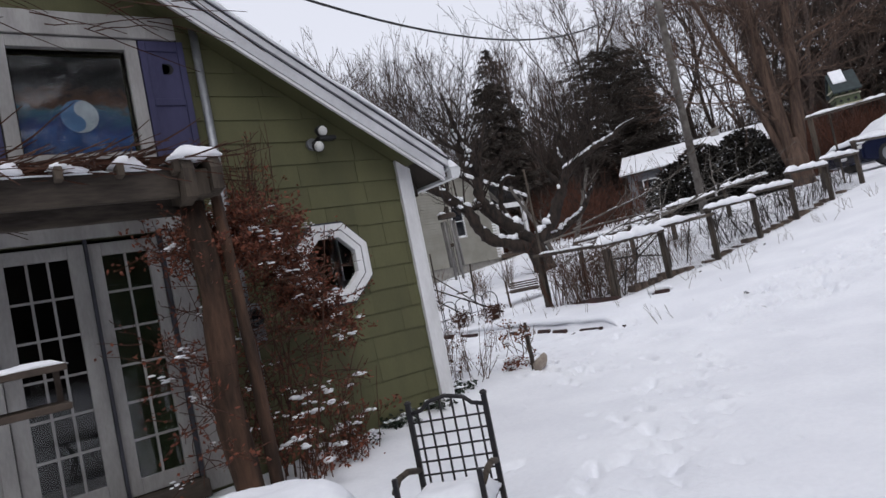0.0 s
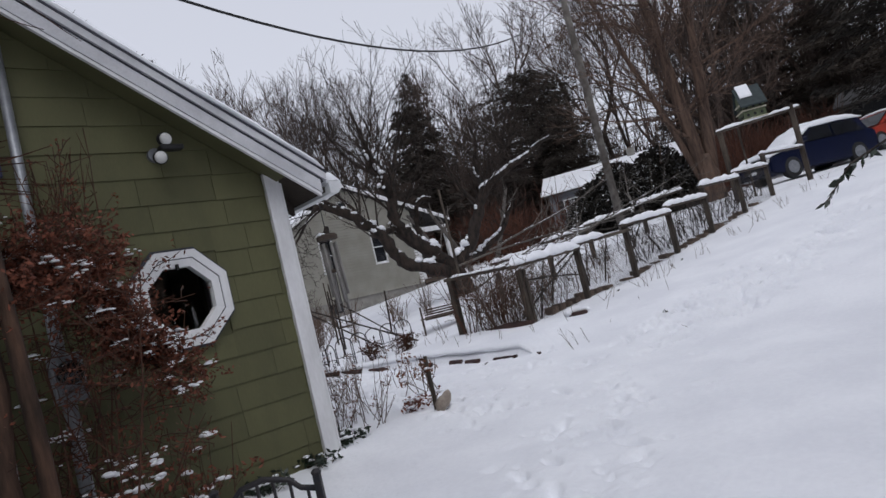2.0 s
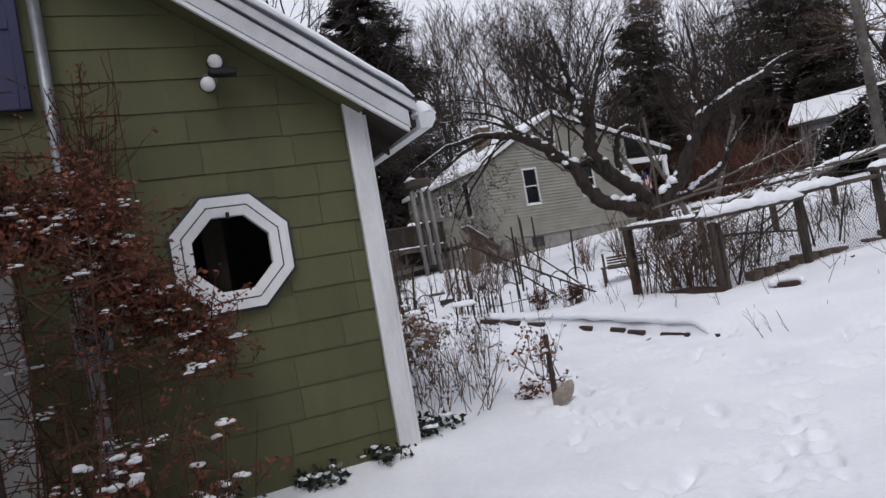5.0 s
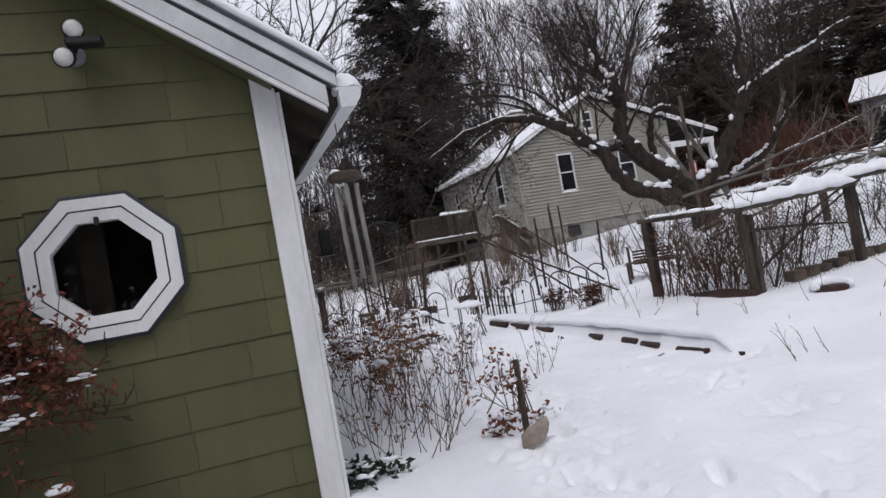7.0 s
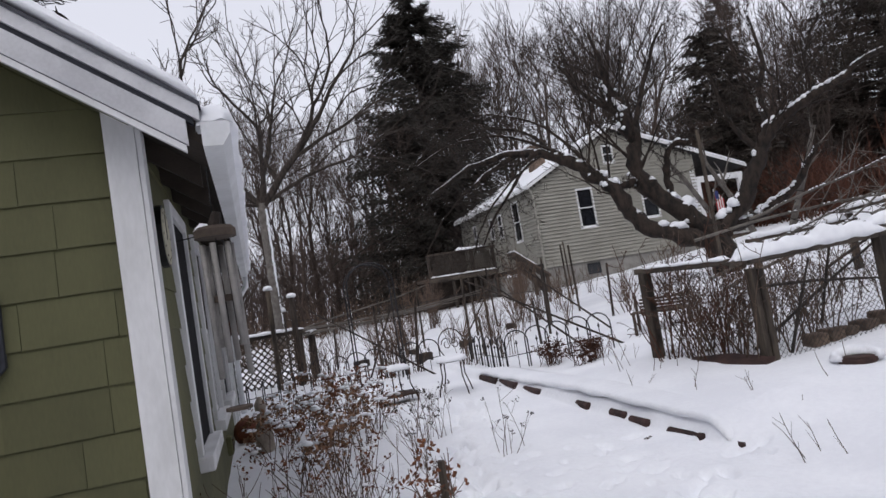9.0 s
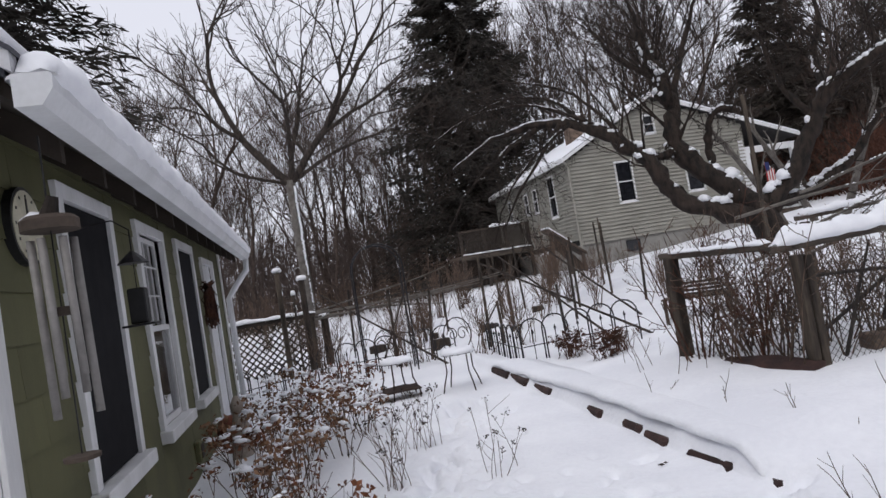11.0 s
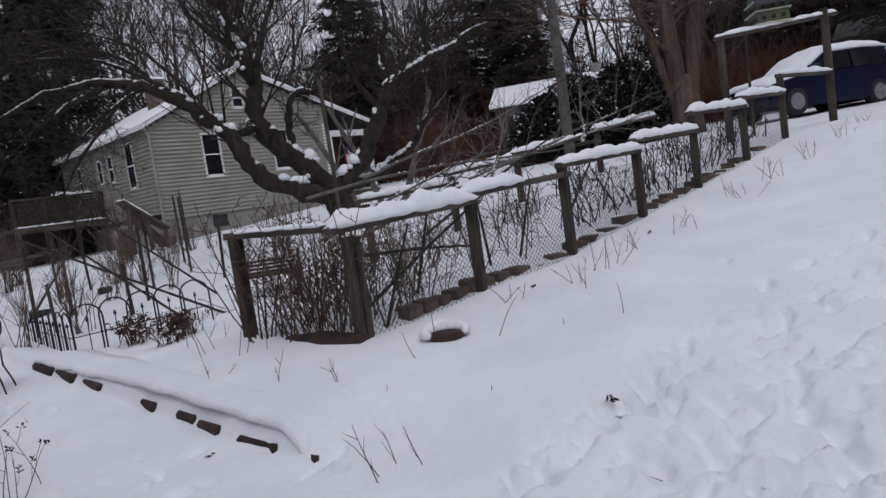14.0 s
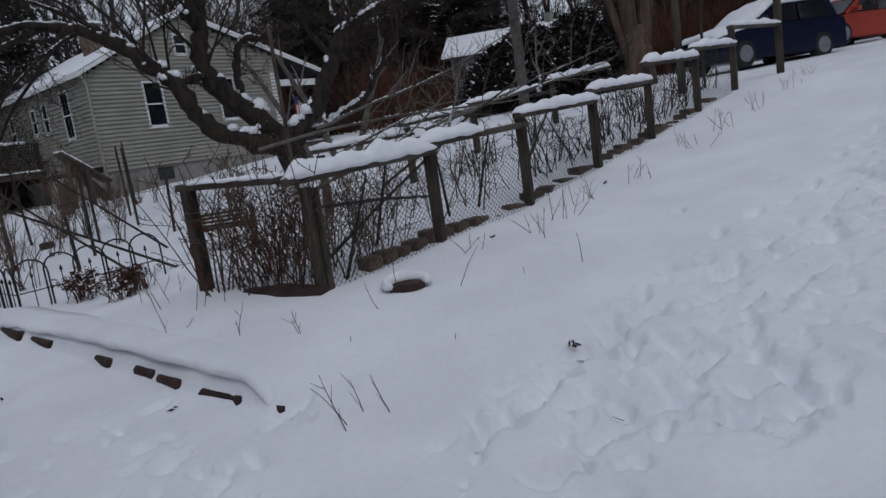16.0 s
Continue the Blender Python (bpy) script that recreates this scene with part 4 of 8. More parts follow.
# ---- apple tree behind the fence ----
def apple_tree():
    base = Vector((9.75, 8.45, gz(9.75, 8.45)))
    t = thing("apple_tree", "old gnarled apple tree with snow along its limbs", "tree", tuple(base))
    rng = random.Random(21)
    T, S, W = Tubes(0.42), Tubes(), Tubes()
    O = Vector((1.406, -2.756, 1.401))

    def P(x, z, d=1.0):
        """x: metres across, z: height, seen square to the way from the lawn; d: nearer or farther."""
        fwd = Vector((0.596, 0.803, 0))
        rgt = Vector((0.803, -0.596, 0))
        p = O + (fwd * 14.0 + rgt * x) * d
        return Vector((p.x, p.y, z)) - base
    trunk = [P(0.22, base.z - 0.4), P(0.16, base.z + 0.3), P(0.06, 1.6), P(0.0, 1.95)]
    T.add(trunk, [0.36, 0.29, 0.27, 0.22], 12)

    def Q(x, z, d):
        return P(x, 1.4 + (z - 1.4) * d, d)
    limbs = []
    limbs.append(([P(0.05, 1.62), Q(-0.4, 2.2, 0.995), Q(-0.92, 2.71, 0.99), Q(-1.22, 3.12, 0.985), Q(-1.27, 3.6, 0.985), Q(-1.22, 4.08, 0.99), Q(-1.32, 4.55, 0.99), Q(-1.42, 4.9, 1.0), Q(-1.56, 5.3, 1.0), Q(-1.60, 5.97, 1.01), Q(-1.75, 6.6, 1.01)], [0.23, 0.21, 0.195, 0.18, 0.165, 0.155, 0.145, 0.13, 0.105, 0.06, 0.03]))
    limbs.append(([P(0.05, 1.5), Q(-0.81, 1.86, 0.97), Q(-1.36, 2.2, 0.96), Q(-1.61, 2.58, 0.95), Q(-1.79, 2.97, 0.945), Q(-2.15, 3.39, 0.94), Q(-2.58, 3.77, 0.935), Q(-3.14, 4.12, 0.93), Q(-3.79, 4.32, 0.93), Q(-4.48, 4.34, 0.92), Q(-5.26, 4.18, 0.92), Q(-6.09, 3.8, 0.92)], [0.2, 0.19, 0.175, 0.165, 0.15, 0.14, 0.12, 0.105, 0.085, 0.065, 0.04, 0.02]))
    limbs.append(([P(0.1, 1.65), Q(0.61, 2.2, 1.01), Q(0.98, 2.75, 1.01), Q(1.20, 3.2, 1.015), Q(1.47, 3.62, 1.02), Q(1.87, 3.88, 1.02), Q(2.36, 4.13, 1.025), Q(2.86, 4.29, 1.03), Q(3.36, 4.6, 1.03), Q(3.88, 4.68, 1.04)], [0.2, 0.175, 0.16, 0.15, 0.135, 0.115, 0.095, 0.075, 0.055, 0.03]))
    limbs.append(([Q(-1.95, 3.15, 0.945), Q(-1.6, 3.1, 0.96), Q(-1.25, 3.15, 0.985)], [0.08, 0.075, 0.07]))
    limbs.append(([Q(-0.69, 2.5, 0.99), Q(-0.67, 2.9, 1.0), Q(-0.64, 3.38, 1.0), Q(-0.42, 3.74, 1.0), Q(-0.16, 3.72, 1.0)], [0.095, 0.08, 0.07, 0.065, 0.055]))
    limbs.append(([Q(1.42, 3.55, 1.02), Q(1.36, 4.3, 1.05), Q(1.55, 5.0, 1.06), Q(1.45, 6.0, 1.06)], [0.09, 0.07, 0.045, 0.02]))
    limbs.append(([P(0.3, 1.75), P(0.9, 1.95, 1.06), P(1.7, 2.5, 1.1), P(2.2, 3.3, 1.12)], [0.13, 0.11, 0.08, 0.05]))
    limbs.append(([P(-4.0, 4.05, 0.925), P(-4.9, 3.7, 0.93), P(-5.7, 3.2, 0.93), P(-6.5, 2.3, 0.93)], [0.055, 0.038, 0.022, 0.01]))
    limbs.append(([P(-3.0, 3.9, 0.93), P(-3.6, 4.6, 0.95), P(-4.6, 4.9, 0.96), P(-5.8, 4.7, 0.96)], [0.045, 0.032, 0.02, 0.01]))
    limbs.append(([P(-3.5, 4.0, 0.925), P(-4.4, 3.1, 0.91), P(-5.1, 2.2, 0.9)], [0.05, 0.03, 0.012]))
    limbs.append(([P(-2.2, 3.45, 0.94), P(-3.1, 4.6, 0.95), P(-4.5, 5.2, 0.95), P(-6.3, 5.1, 0.95)], [0.035, 0.026, 0.017, 0.008]))
    limbs.append(([P(-2.6, 3.75, 0.935), P(-4.0, 4.5, 0.92), P(-5.5, 4.6, 0.92), P(-6.9, 4.0, 0.92)], [0.035, 0.026, 0.017, 0.008]))
    limbs.append(([P(-3.14, 4.05, 0.93), P(-4.1, 3.5, 0.9), P(-5.0, 2.7, 0.89), P(-5.4, 1.9, 0.89)], [0.032, 0.024, 0.016, 0.008]))
    limbs.append(([P(-1.25, 3.9, 0.985), P(-0.9, 4.9, 1.0), P(-0.6, 5.7, 1.01), P(-0.2, 6.4, 1.01)], [0.08, 0.06, 0.04, 0.02]))
    limbs.append(([P(-1.4, 4.6, 0.99), P(-2.1, 5.3, 1.0), P(-2.6, 6.2, 1.0)], [0.07, 0.045, 0.02]))
    limbs.append(([P(1.2, 3.2, 1.015), P(0.7, 4.1, 1.03), P(0.5, 5.2, 1.04)], [0.07, 0.045, 0.02]))
    limbs.append(([P(2.4, 4.13, 1.025), P(2.3, 5.0, 1.04), P(2.7, 5.9, 1.05)], [0.06, 0.04, 0.02]))
    wind = Vector((-0.803, 0.596, 0)) - Vector((0.596, 0.803, 0)) * 0.5
    for li, (p, r) in enumerate(limbs):
        # smooth the limb a little
        q, qr = [], []
        for i in range(len(p) - 1):
            for u in (0, 0.25, 0.5, 0.75):
                a = p[max(i - 1, 0)]
                b, c, d = p[i], p[i + 1], p[min(i + 2, len(p) - 1)]
                q.append(0.5 * ((2 * b) + (c - a) * u + (2 * a - 5 * b + 4 * c - d) * u * u + (3 * b - a - 3 * c + d) * u ** 3) + Vector((rng.gauss(0, 0.018), rng.gauss(0, 0.018), rng.gauss(0, 0.014))))
                qr.append((r[i] + (r[i + 1] - r[i]) * u) * rng.uniform(0.86, 1.12))
        q.append(p[-1])
        qr.append(r[-1])
        T.add(q, qr, 12)
        up = li in (0, 2, 5)
        branch_out(W, rng, q, qr, 3, (22 if li < 3 else 14, 7, 5), 0.42 if li < 10 else 0.5, 0.66, 0.26 if up or li == 1 or li > 12 else 0.08, tmin=0.3, thin=0.34, floor=0.0048)
        for i in range(len(q) - 1):
            d = q[i + 1] - q[i]
            if qr[i] < (0.022 if li < 7 else 0.012):
                continue
            dn_ = d.normalized()
            flat = 1 - abs(dn_.z)
            for u in np.arange(0, 1, min(0.5, 0.035 / max(0.04, d.length) * (1 + qr[i] * 6))):
                c0 = q[i].lerp(q[i + 1], float(u))
                if noise.noise((c0.x * 1.9, c0.y * 1.9, c0.z * 1.9 + li)) < (-0.42 if flat > 0.35 else 0.1) + (0.6 if li > 6 else 0):
                    continue
                o = Vector((0, 0, 1)) + wind * (0.25 if flat > 0.35 else 0.8)
                o = (o - dn_ * o.dot(dn_)).normalized()
                k = qr[i] * rng.uniform(0.5, 0.85) * (0.9 if flat > 0.3 else 0.55)
                S.blob(c0 + o * qr[i] * 0.72 + Vector((rng.gauss(0, qr[i] * 0.2), rng.gauss(0, qr[i] * 0.2), 0)), k * 1.1, k * 1.1, k * (0.5 + 0.9 * (1 - flat)), rng)
    part("trunk", T.data, "applebark", t, "dark furrowed trunk and limbs", smooth=True)
    part("twig_mass", W.data, "applebark", t)
    part("limb_snow", S.data, "snowcap", t, "white snow along the limbs", smooth=True)
    # upright water shoots at the top of the upright limb
    W2 = Tubes()
    for i in range(22):
        s = P(-1.5 + rng.uniform(-0.2, 0.25), 4.8 + rng.uniform(-1.2, 0.9), 1.0)
        if i % 4 == 0:
            s = P(2.2 + rng.uniform(-0.6, 1.2), 4.15 + rng.uniform(-0.2, 0.4), 1.03)
        q, qr, _ = wander(rng, s, (rng.gauss(0, 0.75), rng.gauss(0, 0.75), 1), rng.uniform(1.2, 3.6), 7, 0.022, 0.005, 0.34, 0.06)
        W2.add(q, qr, 4, cap=False)
        branch_out(W2, rng, q, qr, 2, (11, 6), 0.42, 0.5, 0.25, floor=0.0045)
    part("water_shoot_mass", W2.data, "applebark", t)
    return t


apple_tree()

# ---- fence ----
FX = [(4.73, 1.65, 0.27), (6.06, 1.52, 0.44), (7.40, 1.38, 0.55), (8.76, 1.25, 0.76), (10.08, 1.12, 0.99), (11.46, 0.98, 1.21), (12.78, 0.85, 1.43), (14.73, 0.65, 1.60)]
TOPS = [1.24, 1.22, 1.32, 1.52, 1.72, 1.96, 2.16, 2.40]


def fence_post(x, y, z0, z1, w=0.10, double=True, seed=0):
    p = thing("fence_post", "grey weathered square timber fence post", "fence post", (x, y, z0 - 0.3), 5 + 7 * math.sin(seed * 2.3), group="fence posts")
    h = z1 - z0 + 0.3
    if double:
        part("post_board", bx(-w * 0.75, -w / 2, 0, -0.004, w / 2, h, 0.006), "weathered", p)
        part("post_board", bx(0.004, -w / 2 - 0.006, 0, w * 0.75, w / 2, h - 0.012, 0.006), "weathered", p)
    else:
        part("post_body", bx(-w / 2, -w / 2, 0, w / 2, w / 2, h, 0.006), "weathered", p)
    return p


def fence_rail(a, b, seed, snow=1.0, s0=0.0, s1=1.0):
    a, b = Vector(a), Vector(b)
    d = b - a
    r = thing("fence_rail", "weathered timber rail capped with snow", "fence rail", tuple(a), math.degrees(math.atan2(d.y, d.x)), group="fence rails")
    L = math.hypot(d.x, d.y)
    tilt = pose(0, 0, 0, 0, -math.degrees(math.atan2(d.z, L)), 0)
    part("rail", bx(-0.06, -0.052, -0.058, d.length + 0.06, 0.052, 0.0, 0.008, m=tilt), "weatheredx", r)
    if snow:
        q0, q1 = tilt @ Vector((d.length * s0 - 0.05, 0, -0.005)), tilt @ Vector((d.length * s1 + 0.05, 0, -0.005))
        snow_strip(q0, q1, 0.15 * (0.8 + 0.2 * snow), 0.095 * snow, seed, 0.045, parent=r)
    return r


fence_post(4.42, 2.90, 0.30, 1.245, 0.10, False, 1)
for i, ((x, y, z), zt) in enumerate(zip(FX, TOPS)):
    if i < 7:
        top = zt - 0.085 if i == 0 else 1.31 if i == 1 else (TOPS[i + 1] + (0.02 if i % 2 else 0.05) - 0.105) if i < 6 else 2.385
        fence_post(x, y, z, top, 0.09, i == 0, i + 2)
fence_post(14.73, 0.65, 1.60, 3.55, 0.12, False, 33)
fence_post(13.6, 2.0, 1.55, 3.30, 0.10, False, 35)
# rails: each bay steps up the slope
fence_rail((4.42, 2.95, 1.30), (4.70, 1.66, 1.26), 1, 0.3, 0.1, 0.8)
fence_rail((4.60, 1.68, 1.245), (6.06, 1.52, 1.30), 2, 1.35)
fence_rail((6.02, 1.53, 1.365), (7.42, 1.38, 1.42), 3, 1.0, 0.0, 0.5)
for i in range(2, 6):
    x, y, z = FX[i]
    X2, Y2, Z2 = FX[i + 1]
    hi = TOPS[i + 1] + (0.02 if i % 2 else 0.05)
    fence_rail((x, y, hi - 0.05), (X2, Y2, hi), 10 + i, 0.9)
fence_rail((12.78, 0.85, 2.44), (14.72, 0.66, 2.50), 19, 0.7)


# wire netting of each bay: real wires
def netting(a, b, z0a, z0b, z1a, z1b, cell=0.06):
    T = Tubes()
    a, b = Vector((*a, 0)), Vector((*b, 0))
    L = (b - a).length
    n = int(L / cell)

    def pt(u, v):
        p = a.lerp(b, u)
        lo, hi = z0a + (z0b - z0a) * u, z1a + (z1b - z1a) * u
        bul = 0.03 * noise.noise((u * 3, v * 2, L))
        return (p.x + bul, p.y - 0.03 + bul, lo + (hi - lo) * v)
    m = max(2, int((z1a - z0a) / cell))
    for i in range(-m, n + 1):
        for sgn in (1, -1):
            q = []
            for k in range(0, 9):
                v = k / 8
                ui = (i + v * m) / n if sgn > 0 else (i + (1 - v) * m) / n
                if -0.001 <= ui <= 1.001:
                    q.append(pt(ui, v))
            if len(q) > 1:
                T.add(q, 0.0023, 3, cap=False)
    return T


for i in range(6):
    (xa, ya, za), (xb, yb, zb) = FX[i], FX[i + 1]
    net = thing("wire_netting", "fine galvanised wire netting stretched between fence posts", "wire netting", (0, 0, 0), group="fence netting")
    part("wire_mesh", netting((xa, ya), (xb, yb), za - 0.02, zb - 0.02, TOPS[i + 1] - 0.16, TOPS[i + 1] - 0.1, 0.055 if i < 3 else 0.08).data, "wire", net)
net = thing("wire_netting", "fine galvanised wire netting stretched between fence posts", "wire netting", (0, 0, 0), group="fence netting")
part("wire_mesh", netting((4.42, 2.9), (4.73, 1.65), 0.26, 0.26, 1.2, 1.16).data, "wire", net)


# ---- woods, far to near ----
def az(a, d):
    """A place d metres off in the direction a degrees right of straight ahead, from the lawn."""
    return (math.sin(radians(a)) * d, -3 + math.cos(radians(a)) * d)


def thicket(name, label, seed, n, a0, a1, d0, d1, h0, h1, r, material, lean=0.12, twigs=2):
    rng = random.Random(seed)
    T = Tubes()
    for _ in range(n):
        a, d = rng.uniform(a0, a1), rng.uniform(d0, d1)
        x, y = az(a, d)
        if 10.0 < x < 22.5 and 18.5 < y < 30.5:
            continue
        if 17 < x < 40 and -4 < y < 5.5:
            continue
        if 28 < x < 40 and 11 < y < 26 or (49 < a < 64 and d < 44 and h1 > 3.7) or (49 < a < 64 and d < 44 and rng.random() < 0.75):
            continue
        z = gz(x, y) - 0.1
        h = rng.uniform(h0, h1) * (0.62 if 50 < a < 67 and h1 > 7.5 else 1)
        p, q, _d = wander(rng, (x, y, z), (rng.gauss(0, lean), rng.gauss(0, lean), 1), h, 3, r * rng.uniform(0.6, 1.3), r * 0.25, 0.12, 0.02)
        T.add(p, q, 3, cap=False)
        for _k in range(twigs):
            i = rng.randint(1, 2)
            p2, q2, _d = wander(rng, p[i], (rng.gauss(0, 1), rng.gauss(0, 1), 0.9), h * rng.uniform(0.2, 0.45), 2, r * 0.45, r * 0.15, 0.2, 0.05)
            T.add(p2, q2, 3, cap=False)
    ob = part(name, T.data, material)
    return tagged(ob, label, "woods", kind="stuff")


thicket("far_woods", "distant bare winter woods, brown-grey trunks", 1, 1700, -35, 100, 75, 125, 8, 13, 0.13, "barkfar", twigs=5)
thicket("woods_edge", "tangle of bare saplings along the edge of the woods", 2, 1200, -32, 24, 36, 62, 2.5, 7, 0.035, "barkfar", twigs=5)
thicket("undergrowth", "dark brown undergrowth of bare stems", 3, 2500, -32, 26, 33, 60, 0.8, 2.6, 0.03, "twig", 0.4, 4)
thicket("rust_brush", "rust-brown brush with dead leaves clinging", 4, 5200, 33, 76, 30, 52, 1.0, 3.6, 0.035, "rust", 0.35, 5)
# Unseen belt behind the viewpoint, added to cut sky light and reflections.
thicket("woods_behind", "unseen woods added behind the lawn to dim light and reflections", 6, 1500, 108, 262, 24, 44, 7, 14, 0.12, "barkfar", 0.1, 5)
thicket("hill_saplings", "close brown saplings at the foot of the hill", 7, 2800, 37, 69, 46, 64, 3.5, 8.6, 0.055, "barkfar", 0.12, 6)
thicket("hill_woods", "dense brown woods on the hillside", 5, 1900, 30, 105, 48, 80, 6, 14, 0.08, "barkfar", 0.1, 6)

BARE = []
for i, (h, r, tr) in enumerate(((12, 0.15, 0.3), (13, 0.17, 0.2), (10, 0.13, 0.18), (14, 0.17, 0.38))):
    t = thing("bare_tree", "leafless grey-brown tree at the edge of the woods", "tree", (0, -3, 0), group="bare woodland trees")
    part("trunk", bare_tree(40 + i, h, r, tr).data, "barkfar", t)
    BARE.append(t)
rng = random.Random(8)
spots = []
for i in range(34):
    spots.append((-30 + i * 1.34 + rng.uniform(-0.4, 0.4), rng.uniform(36, 58), rng.uniform(0.9, 1.25)))
for i in range(11):
    spots.append((15 + i * 1.7 + rng.uniform(-0.5, 0.5), rng.uniform(40, 52), rng.uniform(1.0, 1.3)))
for i in range(22):
    spots.append((33 + i * 1.75 + rng.uniform(-0.8, 0.8), rng.uniform(36, 58), rng.uniform(0.9, 1.2) * (1.25 if i > 12 else 1)))
for i in range(26):
    spots.append((50 + i * 1.2 + rng.uniform(-0.6, 0.6), rng.uniform(46, 60), rng.uniform(1.1, 1.5)))
used = set()
for i, (a, d, s) in enumerate(spots):
    if 51 < a < 67 and i % 3:
        continue
    if 49 < a < 64 and d < 46:
        d += 14
    s *= (1.08 if 14 < a < 36 else 0.8 if 36 < a < 50 else 0.9) if a < 50 else 0.95
    x, y = az(a, d)
    b = i % 4
    m = pose(x, y, gz(x, y) - 0.1, 0, 0, rng.uniform(0, 360))
    src = BARE[b]
    if b not in used:
        used.add(b)
        src.matrix_basis = m
        src.scale = (s, s, s)
    else:
        c = copy_thing(src, m)
        c.scale = (s, s, s)

# tall pines on the right-hand slope, and an unseen added row behind
PINES = []
for i in range(3):
    PINES.append(plant_conifer("pine_tree", "tall brown-green pine in the woods", (0, 0, 0), 60 + i, 17 + 2 * i, 4.4, 26, 8, 80, "needleb", group="tall pines", droop=0.1, bare=0.16, tuft=0.24, tip=0.10, taper=0.40))
pspots = [(42.1, 53, 0.62), (64.5, 53, 0.6), (67.5, 50, 0.72), (53.5, 47, 0.5), (56, 44, 0.5), (72, 48, 0.9), (78, 46, 1.0), (84, 46, 1.0), (88, 49, 1.0), (50, 57, 0.6), (55, 58, 0.6), (70, 57, 1.0), (76, 58, 1.2), (82, 56, 1.1), (92, 50, 1.1), (97, 52, 1.1)]
# These pines stand out of view, added to darken wall and glass.
pspots += [(112 + 7.2 * k, 22 + (k * 5) % 9, 0.95) for k in range(21)]
seen = set()
for i, (a, d, s) in enumerate(pspots):
    if 49 < a < 64 and d < 47:
        d += 8
    x, y = az(a, d)
    b = (i * 2 + i // 3) % 3
    m = pose(x, y, gz(x, y) - 0.1, 0, 0, 47 * i)
    if b not in seen:
        seen.add(b)
        PINES[b].matrix_basis = m
        PINES[b].scale = (s, s, s)
    else:
        c = copy_thing(PINES[b], m)
        c.scale = (s, s, s)

# the big dark spruce beside the neighbour's house
plant_conifer("spruce_tree", "tall dark spruce with a pointed crown", (10.85, 31.6, gz(10.85, 31.6) - 0.2), 77, 17.2, 6.3, 40, 14, 110, "needle", droop=0.36, bare=0.03, tuft=0.22, tip=0.14, taper=0.47)
plant_conifer("cedar_tree", "tall narrow dark conifer among bare trees", (35.4, 36.0, gz(35.4, 36.0)), 80, 16.6, 3.4, 26, 9, 48, "needleb", droop=-0.12, bare=0.1, tuft=0.22, tip=0.12, taper=0.42)
plant_conifer("round_pine", "broad round-topped brown-green pine behind the trees", (37.1, 25.6, gz(37.1, 25.6)), 81, 12.4, 7.0, 24, 14, 70, "needleb", droop=-0.15, bare=0.28, tuft=0.22, tip=0.12, taper=0.26)
plant_conifer("cedar_tree", "dark narrow cedar among bare trees", (23.3, 23.7, gz(23.3, 23.7)), 78, 10.0, 2.8, 26, 9, 26, "needleb", droop=-0.1, bare=0.05, tuft=0.24, tip=0.22, taper=0.38)


# wide-crowned bare tree past the end of the green house
def shade_tree(x, y):
    t = thing("shade_tree", "wide-crowned bare tree with a snow-streaked trunk", "tree", (x, y, gz(x, y)))
    rng = random.Random(12)
    T, W, S = Tubes(), Tubes(), Tubes()
    hf = 6.0
    T.add([(0, 0, -0.5), (0.03, 0, hf * 0.35), (-0.02, 0.05, hf * 0.7), (0, 0, hf)], [0.24, 0.20, 0.175, 0.19], 10)
    for i in range(90):
        S.blob((0.13 + rng.gauss(0, 0.012), -0.13 + rng.gauss(0, 0.012), hf * (0.03 + 0.93 * i / 90)), 0.055, 0.055, 0.06, rng)
    for d, L, r, n in (((-0.8, 0.1, 0.85), 2.5, 0.17, 6), ((0.65, 0.05, 1.0), 2.6, 0.17, 6), ((0.0, 0.6, 1.0), 2.2, 0.12, 6), ((0.1, -0.6, 0.9), 2.1, 0.11, 6), ((1.0, -0.1, 0.45), 2.3, 0.09, 6), ((-1.0, -0.2, 0.4), 2.2, 0.08, 6)):
        fork_tree(W, rng, (0, 0, hf - 0.12), d, L, r, n, 0.40, 0.03, 0.26, 0.009)
    part("trunk", T.data, "barkgrey", t, smooth=True)
    part("crown", W.data, "bark", t, "fine bare spreading crown")
    part("limb_snow", S.data, "snowcap", t, "snow clinging to the trunk", smooth=True)
    return t


shade_tree(1.35, 24.7)


